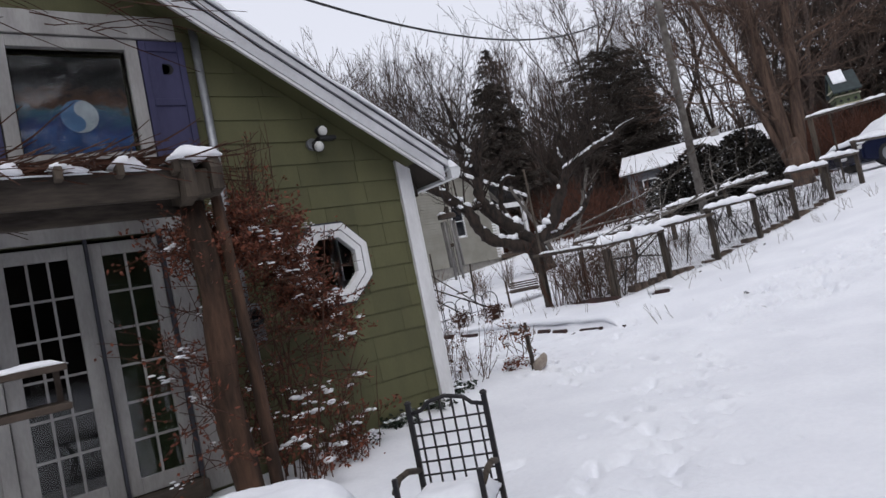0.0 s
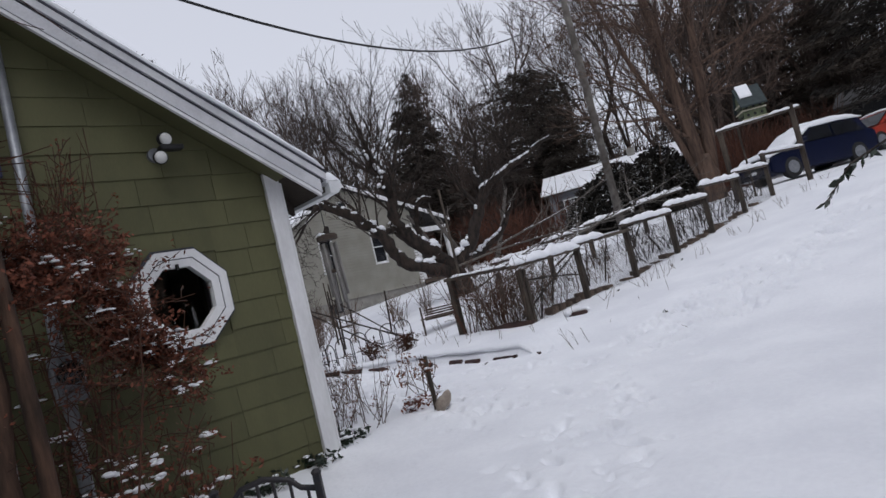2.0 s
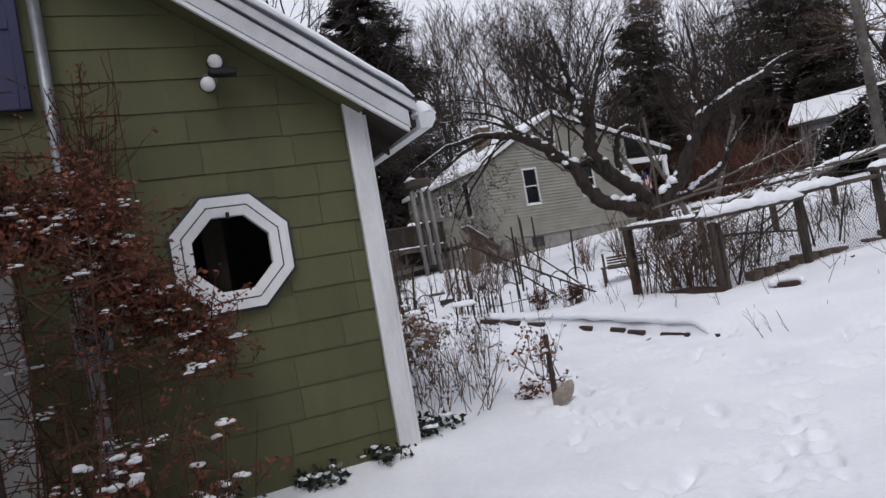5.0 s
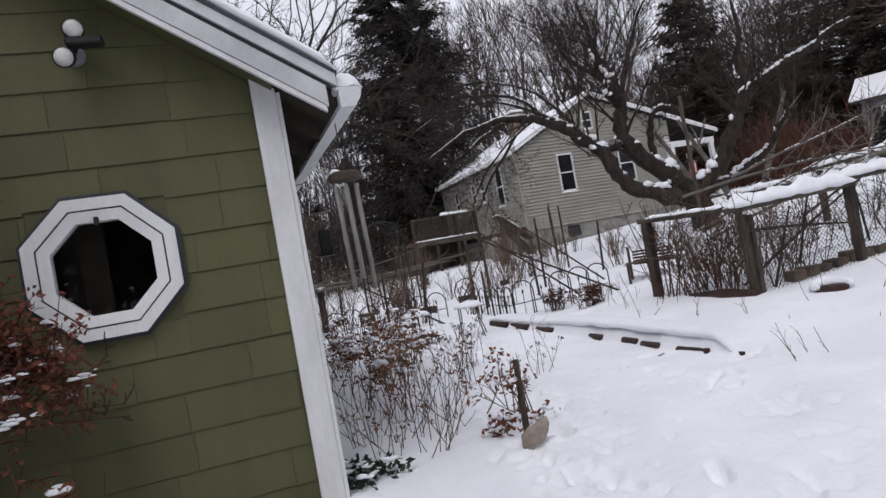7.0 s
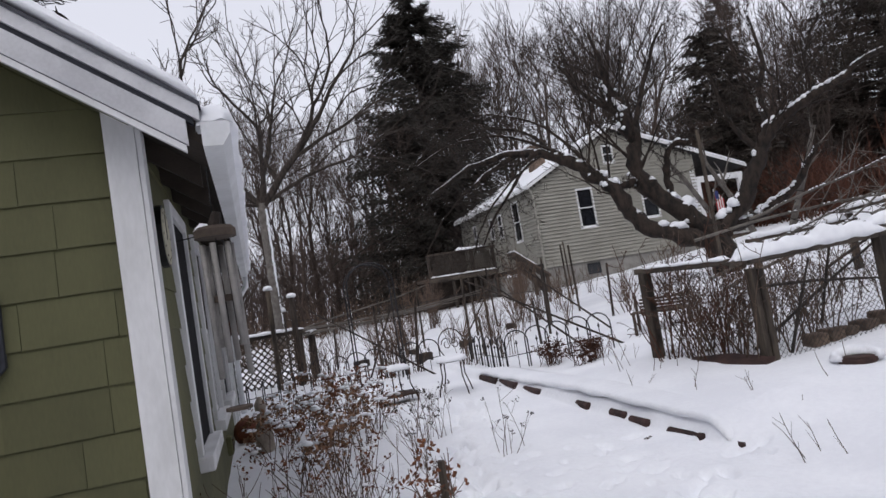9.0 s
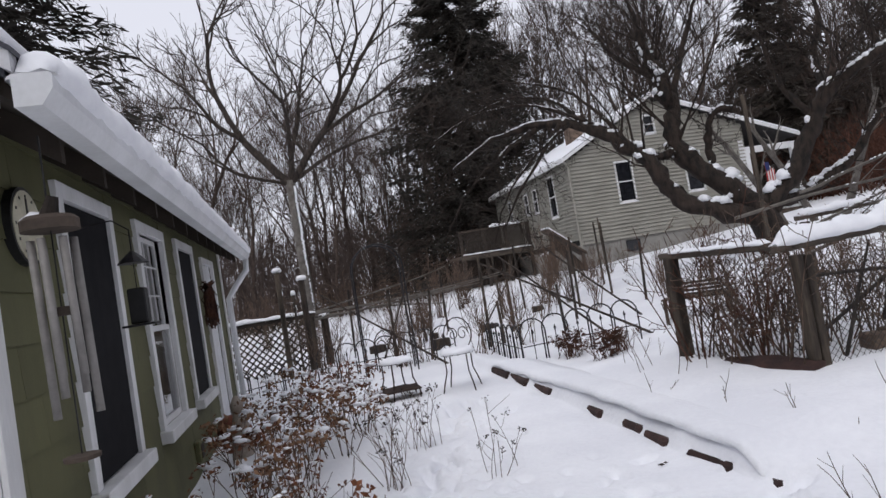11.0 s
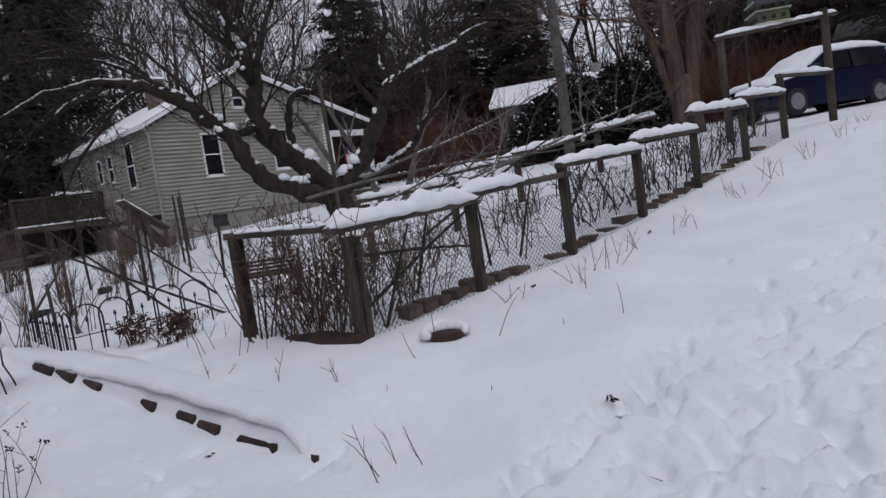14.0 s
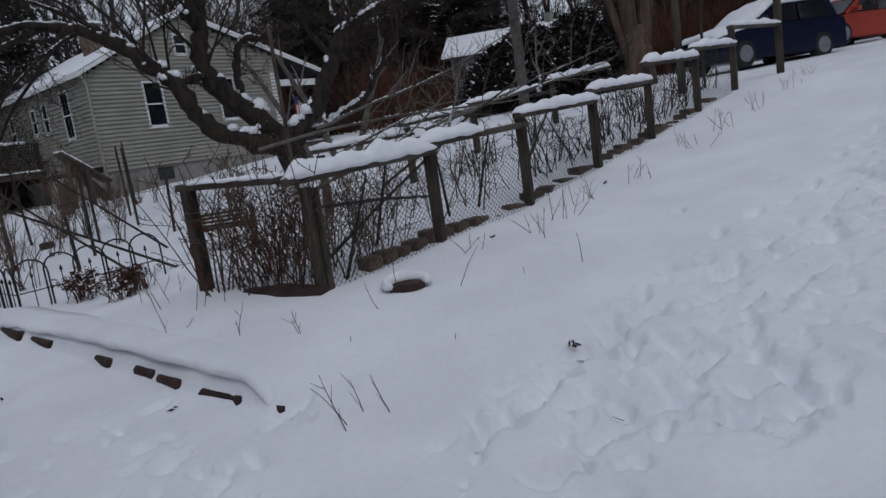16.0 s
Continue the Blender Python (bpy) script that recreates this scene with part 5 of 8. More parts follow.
def roadside_tree(x, y):
    """Heavy upright stems from one foot, with wide rising branches down to fine twigs."""
    t = thing("roadside_tree", "big bare tree with several heavy upright stems", "tree", (x, y, gz(x, y)))
    rng = random.Random(15)
    part("trunk", Tubes(0.3).add([(0, 0, -0.5), (0, 0, 0.1), (0, 0, 0.5), (0.02, 0, 1.0), (0.02, 0, 1.7)], [0.62, 0.50, 0.42, 0.36, 0.2], 12).data, "barktan", t, smooth=True)
    W = Tubes()
    for d, L, r, lift in (((-0.03, 0.08, 1.0), 15, 0.27, 0.04), ((0.10, -0.10, 1.0), 15, 0.24, 0.04), ((-0.12, 0.22, 1.0), 12, 0.13, 0.10)):
        q, qr, _ = wander(rng, (d[0] * 0.8, d[1] * 0.8, 0.6), d, L, 9, r, 0.04, 0.09, lift)
        part("stem", Tubes(0.3).add(q, qr, 9).data, "barktan", t, smooth=True)
        for k in range(17):
            i = 1 + k * 7 // 17
            p = q[i].lerp(q[i + 1], rng.random())
            a = rng.uniform(0, 6.28)
            fork_tree(W, rng, p, (math.cos(a), math.sin(a), rng.uniform(0.35, 0.8)), rng.uniform(0.9, 1.6) * (1.2 - 0.07 * i), qr[i] * rng.uniform(0.2, 0.36), 5, 0.36, 0.06, 0.26, 0.008)
    part("twig_mass", W.data, "barktan", t)
    return t


roadside_tree(20.6, 5.8)


# pale leaning snags behind the fence
for i, (a, d, lean) in enumerate(((41.5, 19.5, (-0.35, 0.1)), (44.8, 19.0, (0.4, -0.2)), (43.2, 20.0, (-0.1, 0.2)))):
    x, y = az(a, d)
    t = thing("dead_tree", "pale leaning dead tree dusted with snow", "tree", (x, y, gz(x, y)), group="dead trees")
    rng = random.Random(90 + i)
    T, S = Tubes(), Tubes()
    q, qr, _ = wander(rng, (0, 0, -0.2), (lean[0], lean[1], 1), 3.2, 6, 0.10, 0.05, 0.15, 0.0)
    T.add(q, qr, 7)
    branch_out(T, rng, q, qr, 2, (4, 4), 0.4, 0.6, 0.3)
    part("trunk", T.data, "barkgrey", t)

# ---- utility pole and wires ----
pole = thing("utility_pole", "tall grey wooden utility pole", "utility pole", (15.42, 6.5, gz(15.42, 6.5) - 0.3))
part("shaft", Tubes().add([(0, 0, 0), (0, 0, 6), (0, 0, 10.6)], [0.13, 0.115, 0.10], 12).data, "barkgrey", pole, smooth=True)
part("bolt", Tubes().add([(0, -0.18, 8.0), (0, 0.18, 8.0)], 0.02, 6).data, "iron", pole)


def cable(name, label, a, b, sag, r=0.012, n=36):
    a, b = Vector(a), Vector(b)
    pts = []
    for i in range(n + 1):
        t = i / n
        p = a.lerp(b, t)
        pts.append((p.x, p.y, p.z - sag * 4 * t * (1 - t)))
    c = part(name, Tubes().add(pts, r, 5).data, "black")
    return tagged(c, label, "cable")


cable("power_cable", "twisted black service cable sagging from pole to house", (15.4, 6.45, 9.35), (-5.0, -0.36, 5.3), 2.0, 0.017)
cable("power_cable", "thin black wire running from the pole into the woods", (15.4, 6.5, 8.9), (40, -2, 10.5), 0.7, 0.012)
cable("guy_wire", "thin steel guy wire anchored by the fence", (15.4, 6.45, 7.6), (17.2, 4.4, 2.0), 0.05, 0.01)

# ---- the neighbour's cream house ----
HX0, HX1, HY0, HY1 = 11.03, 18.25, 19.7, 28.9
HB, HE, AX, AZ = 1.0, 4.92, 14.56, 6.78
nh = thing("neighbour_house", "cream clapboard cottage with snowy gable roof", "house", (0, 0, 0))


def clapboards(along, x0, x1, y0, y1, z0, z1, top=None, skip=()):
    """Lapped boards, each with its own lower edge, cut to the gable and the openings."""
    bm = bmesh.new()
    z = z0
    while z < z1:
        zt = min(z + 0.135, z1)
        a, b = (x0, x1) if along == 'x' else (y0, y1)
        if top:
            a, b = max(a, top(zt)[0]), min(b, top(zt)[1])
        cuts = sorted((s[0], s[1]) for s in skip if s[2] < zt - 0.01 and s[3] > z + 0.01)
        pos = a
        segs = []
        for c0, c1 in cuts:
            if c0 > pos:
                segs.append((pos, c0))
            pos = max(pos, c1)
        if b > pos:
            segs.append((pos, b))
        for s0, s1 in segs:
            if along == 'x':
                prism([(y0 - 0.058, z), (y0 + 0.05, z), (y0 + 0.05, zt), (y0 - 0.006, zt)], 'x', s0, s1, bm)
            else:
                vs = [(x0 - 0.058, z), (x0 + 0.05, z), (x0 + 0.05, zt), (x0 - 0.006, zt)]
                prism(vs, 'y', s0, s1, bm)
        z += 0.135
    return bm


GW = [(12.84, 13.42, 3.10, 4.50), (15.66, 16.26, 3.14, 4.55), (14.26, 14.62, 5.48, 6.08)]
SW = [(21.3, 21.85, 3.05, 4.52), (23.25, 23.6, 3.45, 4.34), (24.35, 24.7, 3.5, 4.30), (26.65, 27.0, 3.2, 4.3)]


def gable_span(z):
    if z <= HE:
        return (HX0, HX1)
    l = HX0 + (AX - HX0) * (z - HE) / (AZ - HE)
    r = AX + (20.4 - AX) * (AZ - z) / (AZ - 4.70)
    return (l, min(r, 20.0))


part("siding_front", clapboards('x', HX0, HX1, HY0, HY1, 1.75, AZ - 0.05, gable_span, GW), "siding", nh, "cream lapped siding")
part("siding_side", clapboards('y', HX0, HX1, HY0, HY1, 1.95, HE, None, SW), "siding", nh)
part("wall_core", bx(HX0 + 0.06, HY0 + 0.06, 0.5, HX1 - 0.02, HY1, HE - 0.02), "inside", nh)
part("gable_core", prism([(HX0 + 0.1, HE), (18.2, HE), (AX, AZ - 0.1)], 'y', HY0 + 0.06, HY0 + 0.12), "inside", nh)
part("foundation", bx(HX0 + 0.03, HY0 + 0.02, 0.0, HX1, HY1 - 0.05, 1.76), "conc", nh, "grey concrete foundation")
part("corner_trim", bx(HX0 - 0.035, HY0 - 0.035, 1.75, HX0 + 0.05, HY0 + 0.06, HE), "siding", nh)
part("corner_trim", bx(18.0, HY0 - 0.04, 1.75, 18.2, HY0 + 0.05, 4.75), "white", nh)
part("roof", prism([(HX0 - 0.25, HE - 0.12), (AX, AZ), (AX, AZ + 0.12), (HX0 - 0.25, HE)], 'y', HY0 - 0.2, HY1 + 0.2), "roof", nh)
part("roof", prism([(AX, AZ), (20.6, 4.62), (20.6, 4.74), (AX, AZ + 0.12)], 'y', HY0 - 0.2, HY1 + 0.2), "roof", nh)
part("rake_trim", prism([(HX0 - 0.27, HE - 0.15), (AX, AZ - 0.03), (AX, AZ + 0.10), (HX0 - 0.27, HE - 0.02)], 'y', HY0 - 0.24, HY0 - 0.202), "white", nh)
part("rake_trim", prism([(AX, AZ - 0.03), (20.62, 4.59), (20.62, 4.72), (AX, AZ + 0.10)], 'y', HY0 - 0.24, HY0 - 0.202), "white", nh)
part("fascia", bx(HX0 - 0.29, HY0 - 0.2, HE - 0.16, HX0 - 0.252, HY1 + 0.2, HE - 0.0), "white", nh)
part("roof_snow", prism([(HX0 - 0.27, HE), (AX, AZ + 0.12), (AX, AZ + 0.165), (HX0 - 0.25, HE + 0.04)], 'y', HY0 - 0.22, HY1 + 0.2), "snowcap", nh)
part("roof_snow", prism([(AX, AZ + 0.12), (20.6, 4.74), (20.6, 4.78), (AX, AZ + 0.165)], 'y', HY0 - 0.22, HY1 + 0.2), "snowcap", nh)
ch = part("chimney", bx(13.0, 23.4, 5.2, 13.6, 24.0, 7.25, 0.02), "stone", nh, "brown brick chimney")
part("chimney_snow", bx(12.97, 23.37, 7.25, 13.63, 24.03, 7.34, 0.03), "snowcap", nh)


def far_window(axis, a0, a1, z0, z1, parent, fixed):
    w = part("window", (bx(a0, fixed + 0.02, z0, a1, fixed + 0.05, z1) if axis == 'x' else bx(fixed + 0.02, a0, z0, fixed + 0.05, a1, z1)), "farglass", parent)
    t = 0.07
    bm = bmesh.new()
    for u0, v0, u1, v1 in ((a0 - t, z0 - t, a0, z1 + t), (a1, z0 - t, a1 + t, z1 + t), (a0, z1, a1, z1 + t), (a0 - t - 0.02, z0 - t - 0.03, a1 + t + 0.02, z0), (a0, (z0 + z1) / 2 - 0.02, a1, (z0 + z1) / 2 + 0.02)):
        if axis == 'x':
            box(bm, u0, fixed - 0.045, v0, u1, fixed + 0.03, v1)
        else:
            box(bm, fixed - 0.045, u0, v0, fixed + 0.03, u1, v1)
    part("window_frame", bm, "white", w)
    return w


part("downspout", Tubes().add([(HX0 - 0.2, HY0 - 0.12, HE - 0.1), (HX0 - 0.06, HY0 - 0.1, HE - 0.4), (HX0 - 0.06, HY0 - 0.1, 1.1)], 0.045, 6).data, "siding", nh)
for g in GW:
    far_window('x', *g, nh, HY0)
for g in SW:
    far_window('y', *g, nh, HX0)
part("cellar_window", bx(12.75, HY0 - 0.02, 1.25, 13.3, HY0 + 0.03, 1.66), "farglass", nh)
# porch at the right end
part("porch_beam", bx(18.2, HY0 - 0.05, 4.20, 20.5, HY0 + 0.07, 4.44), "white", nh)
for x in (18.3, 20.35):
    part("porch_post", bx(x - 0.09, HY0 - 0.06, 1.9, x + 0.09, HY0 + 0.10, 4.2), "white", nh)
part("porch_floor", bx(18.2, HY0 - 0.1, 1.7, 20.6, 24, 1.9), "deck", nh)
part("porch_back", bx(18.2, 22.2, 1.9, 20.6, 22.3, 4.6), "rust", nh, "dark reddish porch wall")
# flag on the porch
fg = thing("flag", "small striped flag hanging from the porch post", "flag", (18.75, HY0 - 0.35, 3.3))
for i in range(7):
    part("stripe", bx(-0.03 + i * 0.055, -0.008 * (i % 2), -0.42 + 0.02 * i, 0.025 + i * 0.055, 0.012, 0.42 - 0.05 * i), "flagred" if i % 2 == 0 else "flagwhite", fg)
part("canton", bx(-0.03, -0.02, 0.10, 0.14, -0.009, 0.42), "flagblue", fg)
part("flagstaff", Tubes().add([(0.2, 0.3, 0.35), (-0.06, 0.0, 0.5)], 0.015, 6).data, "white", fg)
# deck with lattice rail
dk = thing("deck", "raised brown wooden deck with lattice railing and snow", "deck", (0, 0, 0))
part("deck_floor", bx(7.85, 24.6, 2.06, 11.0, 27.2, 2.18, 0.01), "deck", dk)
part("deck_fascia", bx(7.83, 24.54, 1.95, 11.0, 24.6, 2.18), "weatheredx", dk)
snow_strip((7.85, 24.56, 2.18), (10.9, 24.56, 2.18), 0.10, 0.05, 31, 0.12, parent=dk)
snow_strip((9.2, 24.66, 3.21), (10.6, 24.66, 3.21), 0.3, 0.12, 32, 0.1, parent=dk)
for x in (7.9, 8.9, 9.9, 10.9):
    part("deck_post", bx(x - 0.06, 24.62, 0.2, x + 0.06, 24.74, 3.16), "dark", dk)
part("top_rail", bx(7.85, 24.6, 3.14, 10.98, 24.74, 3.21), "deck", dk)
for i in range(29):
    x = 7.9 + i * 0.095
    part("lattice_slat", prism([(x, 2.26), (x + 0.045, 2.26), (x + 0.425, 3.13), (x + 0.38, 3.13)], 'y', 24.63, 24.64), "dark", dk)
    part("lattice_slat", prism([(x + 0.38, 2.26), (x + 0.425, 2.26), (x + 0.045, 3.13), (x, 3.13)], 'y', 24.645, 24.655), "dark", dk)
# Dark sheet put in for the shade beneath the deck floor.
part("under_deck_shade", bx(8.0, 26.8, 0.3, 11.0, 26.9, 2.0), "dark", dk)
part("stair_string", prism([(9.55, 1.95), (9.8, 2.1), (10.75, 0.95), (10.5, 0.85)], 'y', 18.9, 19.0), "dark", dk)
part("stair_roof", prism([(9.45, 2.40), (10.7, 1.42), (10.7, 1.50), (9.45, 2.48)], 'y', 18.6, 19.3), "deck", dk)
part("stair_snow", prism([(9.45, 2.48), (10.2, 1.89), (10.2, 1.93), (9.45, 2.53)], 'y', 18.6, 19.3), "snowcap", dk)
for x in (9.55, 10.1, 10.6):
    part("stair_post", bx(x - 0.05, 18.7, 0.4, x + 0.05, 18.8, 2.38 - (x - 9.45) * 0.8), "deck", dk)
gr = thing("covered_grill", "grey round covered barrel under the deck with snow", "barrel", (9.6, 19.6, gz(9.6, 19.6)))
part("barrel", Tubes().add([(0, 0, 0), (0, 0, 0.5), (0, 0, 0.75), (0, 0, 0.85)], [0.28, 0.33, 0.27, 0.1], 14).data, "conc", gr, smooth=True)
bb = Tubes()
bb.blob((0, 0, 0.8), 0.24, 0.24, 0.14, random.Random(1))
part("snow", bb.data, "snowcap", gr, smooth=True)


# ---- blue-grey house through the trees ----
bh = thing("grey_house", "low blue-grey house with snowy roof behind the trees", "house", (30.85, 20.9, 2.95), -60)
part("wall", bx(0, 0, -0.6, 7.9, 5.5, 2.35), "greyhouse", bh)
part("roof", prism([(-0.3, 2.3), (2.75, 3.6), (5.8, 2.3), (5.8, 2.42), (2.75, 3.75), (-0.3, 2.42)], 'x', -0.4, 8.3), "roof", bh)
part("roof_snow", prism([(-0.32, 2.42), (2.75, 3.75), (5.8, 2.42), (5.8, 2.52), (2.75, 3.9), (-0.32, 2.52)], 'x', -0.42, 8.32), "snowcap", bh)
for x in (0.9, 3.2, 5.5):
    w = part("window", bx(x, -0.03, 0.75, x + 0.75, 0.02, 1.85), "farglass", bh)
    bm = bmesh.new()
    for u in ((x - 0.07, 0.68, x, 1.92), (x + 0.75, 0.68, x + 0.82, 1.92), (x, 1.85, x + 0.75, 1.92), (x, 0.68, x + 0.75, 0.75), (x, 1.28, x + 0.75, 1.33)):
        box(bm, u[0], -0.05, u[1], u[2], 0.03, u[3])
    part("window_frame", bm, "white", w)
    for sx in (x - 0.42, x + 0.82):
        part("shutter", bx(sx, -0.04, 0.7, sx + 0.35, 0.01, 1.9), "black", bh)
part("chimney", bx(5.2, 2.5, 3.2, 5.7, 3.0, 4.3), "conc", bh)

# ---- dark garage at the top of the drive ----
ga = thing("garage_house", "dark house with a pale garage door at the road", "house", (35.2, 2.9, gz(35, 2)), -82)
part("wall", bx(-2.2, 0, -0.6, 5.2, 4.4, 2.45), "black", ga)
part("roof", prism([(-0.4, 2.36), (2.2, 3.3), (4.8, 2.36), (4.8, 2.46), (2.2, 3.42), (-0.4, 2.46)], 'x', -2.5, 5.5), "roof", ga)
part("garage_door", bx(0.1, -0.05, 0.0, 1.9, -0.01, 1.95, 0.01), "siding", ga, "pale grey garage door")
part("window", bx(2.35, -0.05, 0.85, 3.0, -0.012, 2.0), "farglass", ga)
bm = bmesh.new()
for u in ((2.25, 0.75, 2.35, 2.1), (3.0, 0.75, 3.1, 2.1), (2.35, 2.0, 3.0, 2.1), (2.35, 0.75, 3.0, 0.85)):
    box(bm, u[0], -0.07, u[1], u[2], -0.011, u[3])
part("window_frame", bm, "white", ga)


plant_conifer("fir_tree", "tall dark fir standing before the garage", (31.2, 1.1, gz(31.2, 1.1)), 85, 12.5, 4.2, 20, 9, 90, "needle", droop=0.3, bare=0.24, tuft=0.22, tip=0.14, taper=0.5)


# ---- parked cars ----
def car(name, label, loc, rz, paint, L, H, W, snowy):
    c = thing(name, label, "car", loc, rz)
    hw = W / 2

    def shell(prof, w0, w1):
        """Side profile with the upper part drawn in."""
        bm = bmesh.new()
        zmid = 0.62 * H
        rows = []
        for s in (-1, 1):
            rows.append([bm.verts.new((x, s * (w0 if z < zmid else w1 + (w0 - w1) * max(0, (H - z) / (H - zmid)) * 0.8), z)) for x, z in prof])
        bm.faces.new(rows[0][::-1])
        bm.faces.new(rows[1])
        n = len(prof)
        for i in range(n):
            bm.faces.new((rows[0][i], rows[0][(i + 1) % n], rows[1][(i + 1) % n], rows[1][i]))
        es = [e for e in bm.edges if e.calc_length() > 0.15]
        bmesh.ops.bevel(bm, geom=es, offset=0.045, segments=2, affect='EDGES')
        return bm
    body = [(-L / 2, 0.30), (-L / 2 + 0.02, 0.62 * H), (-L / 2 + 0.18, 0.66 * H), (L * 0.20, 0.64 * H), (L / 2 - 0.12, 0.52 * H), (L / 2, 0.42 * H), (L / 2, 0.26), (L * 0.42, 0.2), (-L * 0.45, 0.2)]
    part("body", shell(body, hw, hw * 0.98), paint, c, smooth=False)
    cabin = [(-L / 2 + 0.14, 0.64 * H), (-L / 2 + 0.38, 0.97 * H), (-L * 0.2, H), (L * 0.04, 0.98 * H), (L * 0.24, 0.63 * H)]
    part("cabin", shell(cabin, hw * 0.93, hw * 0.80), paint, c)
    for s in (-1, 1):
        bm = bmesh.new()
        for x0_, x1_, x2_, x3_ in ((-L * 0.40, -L * 0.13, -L * 0.13, -L * 0.33), (-L * 0.11, L * 0.17, L * 0.045, -L * 0.11)):
            vs = [bm.verts.new(v) for v in ((x0_, s * (hw * 0.935), 0.66 * H), (x1_, s * (hw * 0.935), 0.66 * H), (x2_, s * (hw * 0.845), 0.92 * H), (x3_, s * (hw * 0.845), 0.92 * H))]
            bm.faces.new(vs)
        r = bmesh.ops.extrude_face_region(bm, geom=bm.faces[:])
        for v in [g for g in r["geom"] if isinstance(g, bmesh.types.BMVert)]:
            v.co.y += s * 0.012
        part("side_window", bm, "farglass", c)
        part("mirror", bx(L * 0.17, s * hw - 0.02 if s > 0 else -hw - 0.2, 0.66 * H, L * 0.22, s * hw + 0.2 if s > 0 else -hw + 0.02, 0.75 * H, 0.02), paint, c)
        for x in (-L * 0.30, L * 0.31):
            w = part("wheel", Tubes().add([(x, s * (hw - 0.2), 0.33), (x, s * (hw - 0.02), 0.33), (x, s * (hw + 0.015), 0.33)], [0.33, 0.33, 0.29], 20).data, "rubber", c)
            part("rim", Tubes().add([(x, s * (hw - 0.03), 0.33), (x, s * (hw + 0.022), 0.33)], [0.22, 0.20], 16).data, "galv", w)
        part("headlight", bx(L / 2 - 0.22, s * hw * 0.55 - 0.0, 0.40 * H, L / 2 + 0.012, s * hw * 0.93, 0.48 * H, 0.03), "lampwhite", c)
    part("windscreen", prism([(L * 0.075, 0.93 * H), (L * 0.235, 0.655 * H), (L * 0.25, 0.655 * H), (L * 0.09, 0.94 * H)], 'y', -hw * 0.74, hw * 0.74), "farglass", c)
    part("grille", bx(L / 2 - 0.03, -hw * 0.5, 0.27 * H, L / 2 + 0.014, hw * 0.5, 0.37 * H, 0.01), "black", c)
    part("number_plate", bx(L / 2 + 0.015, -0.17, 0.25 * H, L / 2 + 0.024, 0.17, 0.31 * H), "white", c)

    def lump(x0, x1, zf, w, th, nx=20, ny=10):
        V, F = [], []
        for i in range(nx + 1):
            for j in range(ny + 1):
                u, v = i / nx, j / ny * 2 - 1
                x = x0 + (x1 - x0) * u
                e = max(0.0, 1 - abs(v) ** 6) * min(1, u * 8, (1 - u) * 8 + 0.2)
                V.append((x, v * w, zf(x) + th * e * (1 + 0.35 * noise.noise((x * 2.2, v * 2, L))) - 0.04 * abs(v) ** 3))
        for i in range(nx):
            for j in range(ny):
                a = i * (ny + 1) + j
                F.append((a, a + 1, a + ny + 2, a + ny + 1))
        o = part("snow", (V, F), "snowcap", c, "snow lying on roof and glass", smooth=True)
        s_ = o.modifiers.new("thick", 'SOLIDIFY')
        s_.thickness = 0.05

    lump(-L / 2 + 0.3, L * 0.05, lambda x: H - 0.02 - 0.04 * abs(x + L * 0.2), hw * 0.86, 0.14 * snowy)
    if snowy > 0.7:
        lump(L * 0.05, L * 0.25, lambda x: 0.98 * H - (x - L * 0.05) / (L * 0.2) * 0.34 * H, hw * 0.82, 0.09)
        lump(L * 0.24, L * 0.49, lambda x: 0.64 * H - (x - L * 0.24) * 0.19, hw * 0.9, 0.12)
    return c


car("parked_car", "dark blue hatchback with snow on roof and windscreen", (20.6, 2.55, gz(20.6, 2.55) - 0.03), 150, "bluecar", 4.1, 1.52, 1.72, 1.0)
car("parked_car", "orange-red compact car lightly dusted with snow", (25.4, 1.45, gz(25.4, 1.45) - 0.03), 155, "redcar", 3.6, 1.4, 1.6, 0.4)

# ---- birdhouse on its snowy board ----
fence_rail((13.6, 2.05, 3.36), (14.85, 0.55, 3.47), 41, 0.6)
bhs = thing("birdhouse", "large green birdhouse with rows of holes and snowy roof", "birdhouse", (14.42, 1.45, 3.44), -55)
part("body", prism([(-0.30, 0.0), (0.30, 0.0), (0.30, 0.42), (0.0, 0.80), (-0.30, 0.42)], 'x', -0.26, 0.26), "birdgreen", bhs)
for sz in (0.0, 0.22, 0.40):
    part("ledge", bx(-0.29, -0.34, sz, 0.29, 0.34, sz + 0.025), "cream", bhs)
for s in (-1, 1):
    part("roof", prism([(0, 0.82), (s * 0.42, 0.30), (s * 0.42, 0.34), (0, 0.87)], 'x', -0.31, 0.31), "birdroof", bhs)
part("roof_snow", prism([(-0.02, 0.87), (-0.26, 0.565), (-0.26, 0.61), (-0.02, 0.93), (0.02, 0.905), (0.02, 0.86)], 'x', -0.24, 0.05), "snowcap", bhs)
for z in (0.11, 0.31):
    for k in range(4):
        y = -0.22 + 0.145 * k
        part("hole", Tubes().add([(-0.262, y, z), (-0.275, y, z)], 0.034, 10).data, "black", bhs)
        part("hole", Tubes().add([(0.262, y, z), (0.275, y, z)], 0.034, 10).data, "black", bhs)
    for k in range(3):
        part("hole", Tubes().add([(-0.16 + 0.16 * k, -0.302, z), (-0.16 + 0.16 * k, -0.315, z)], 0.034, 10).data, "black", bhs)
pol = thing("garden_pole", "thin wooden pole bracing the bird board", "pole", (14.1, 1.75, gz(14.1, 1.75)))
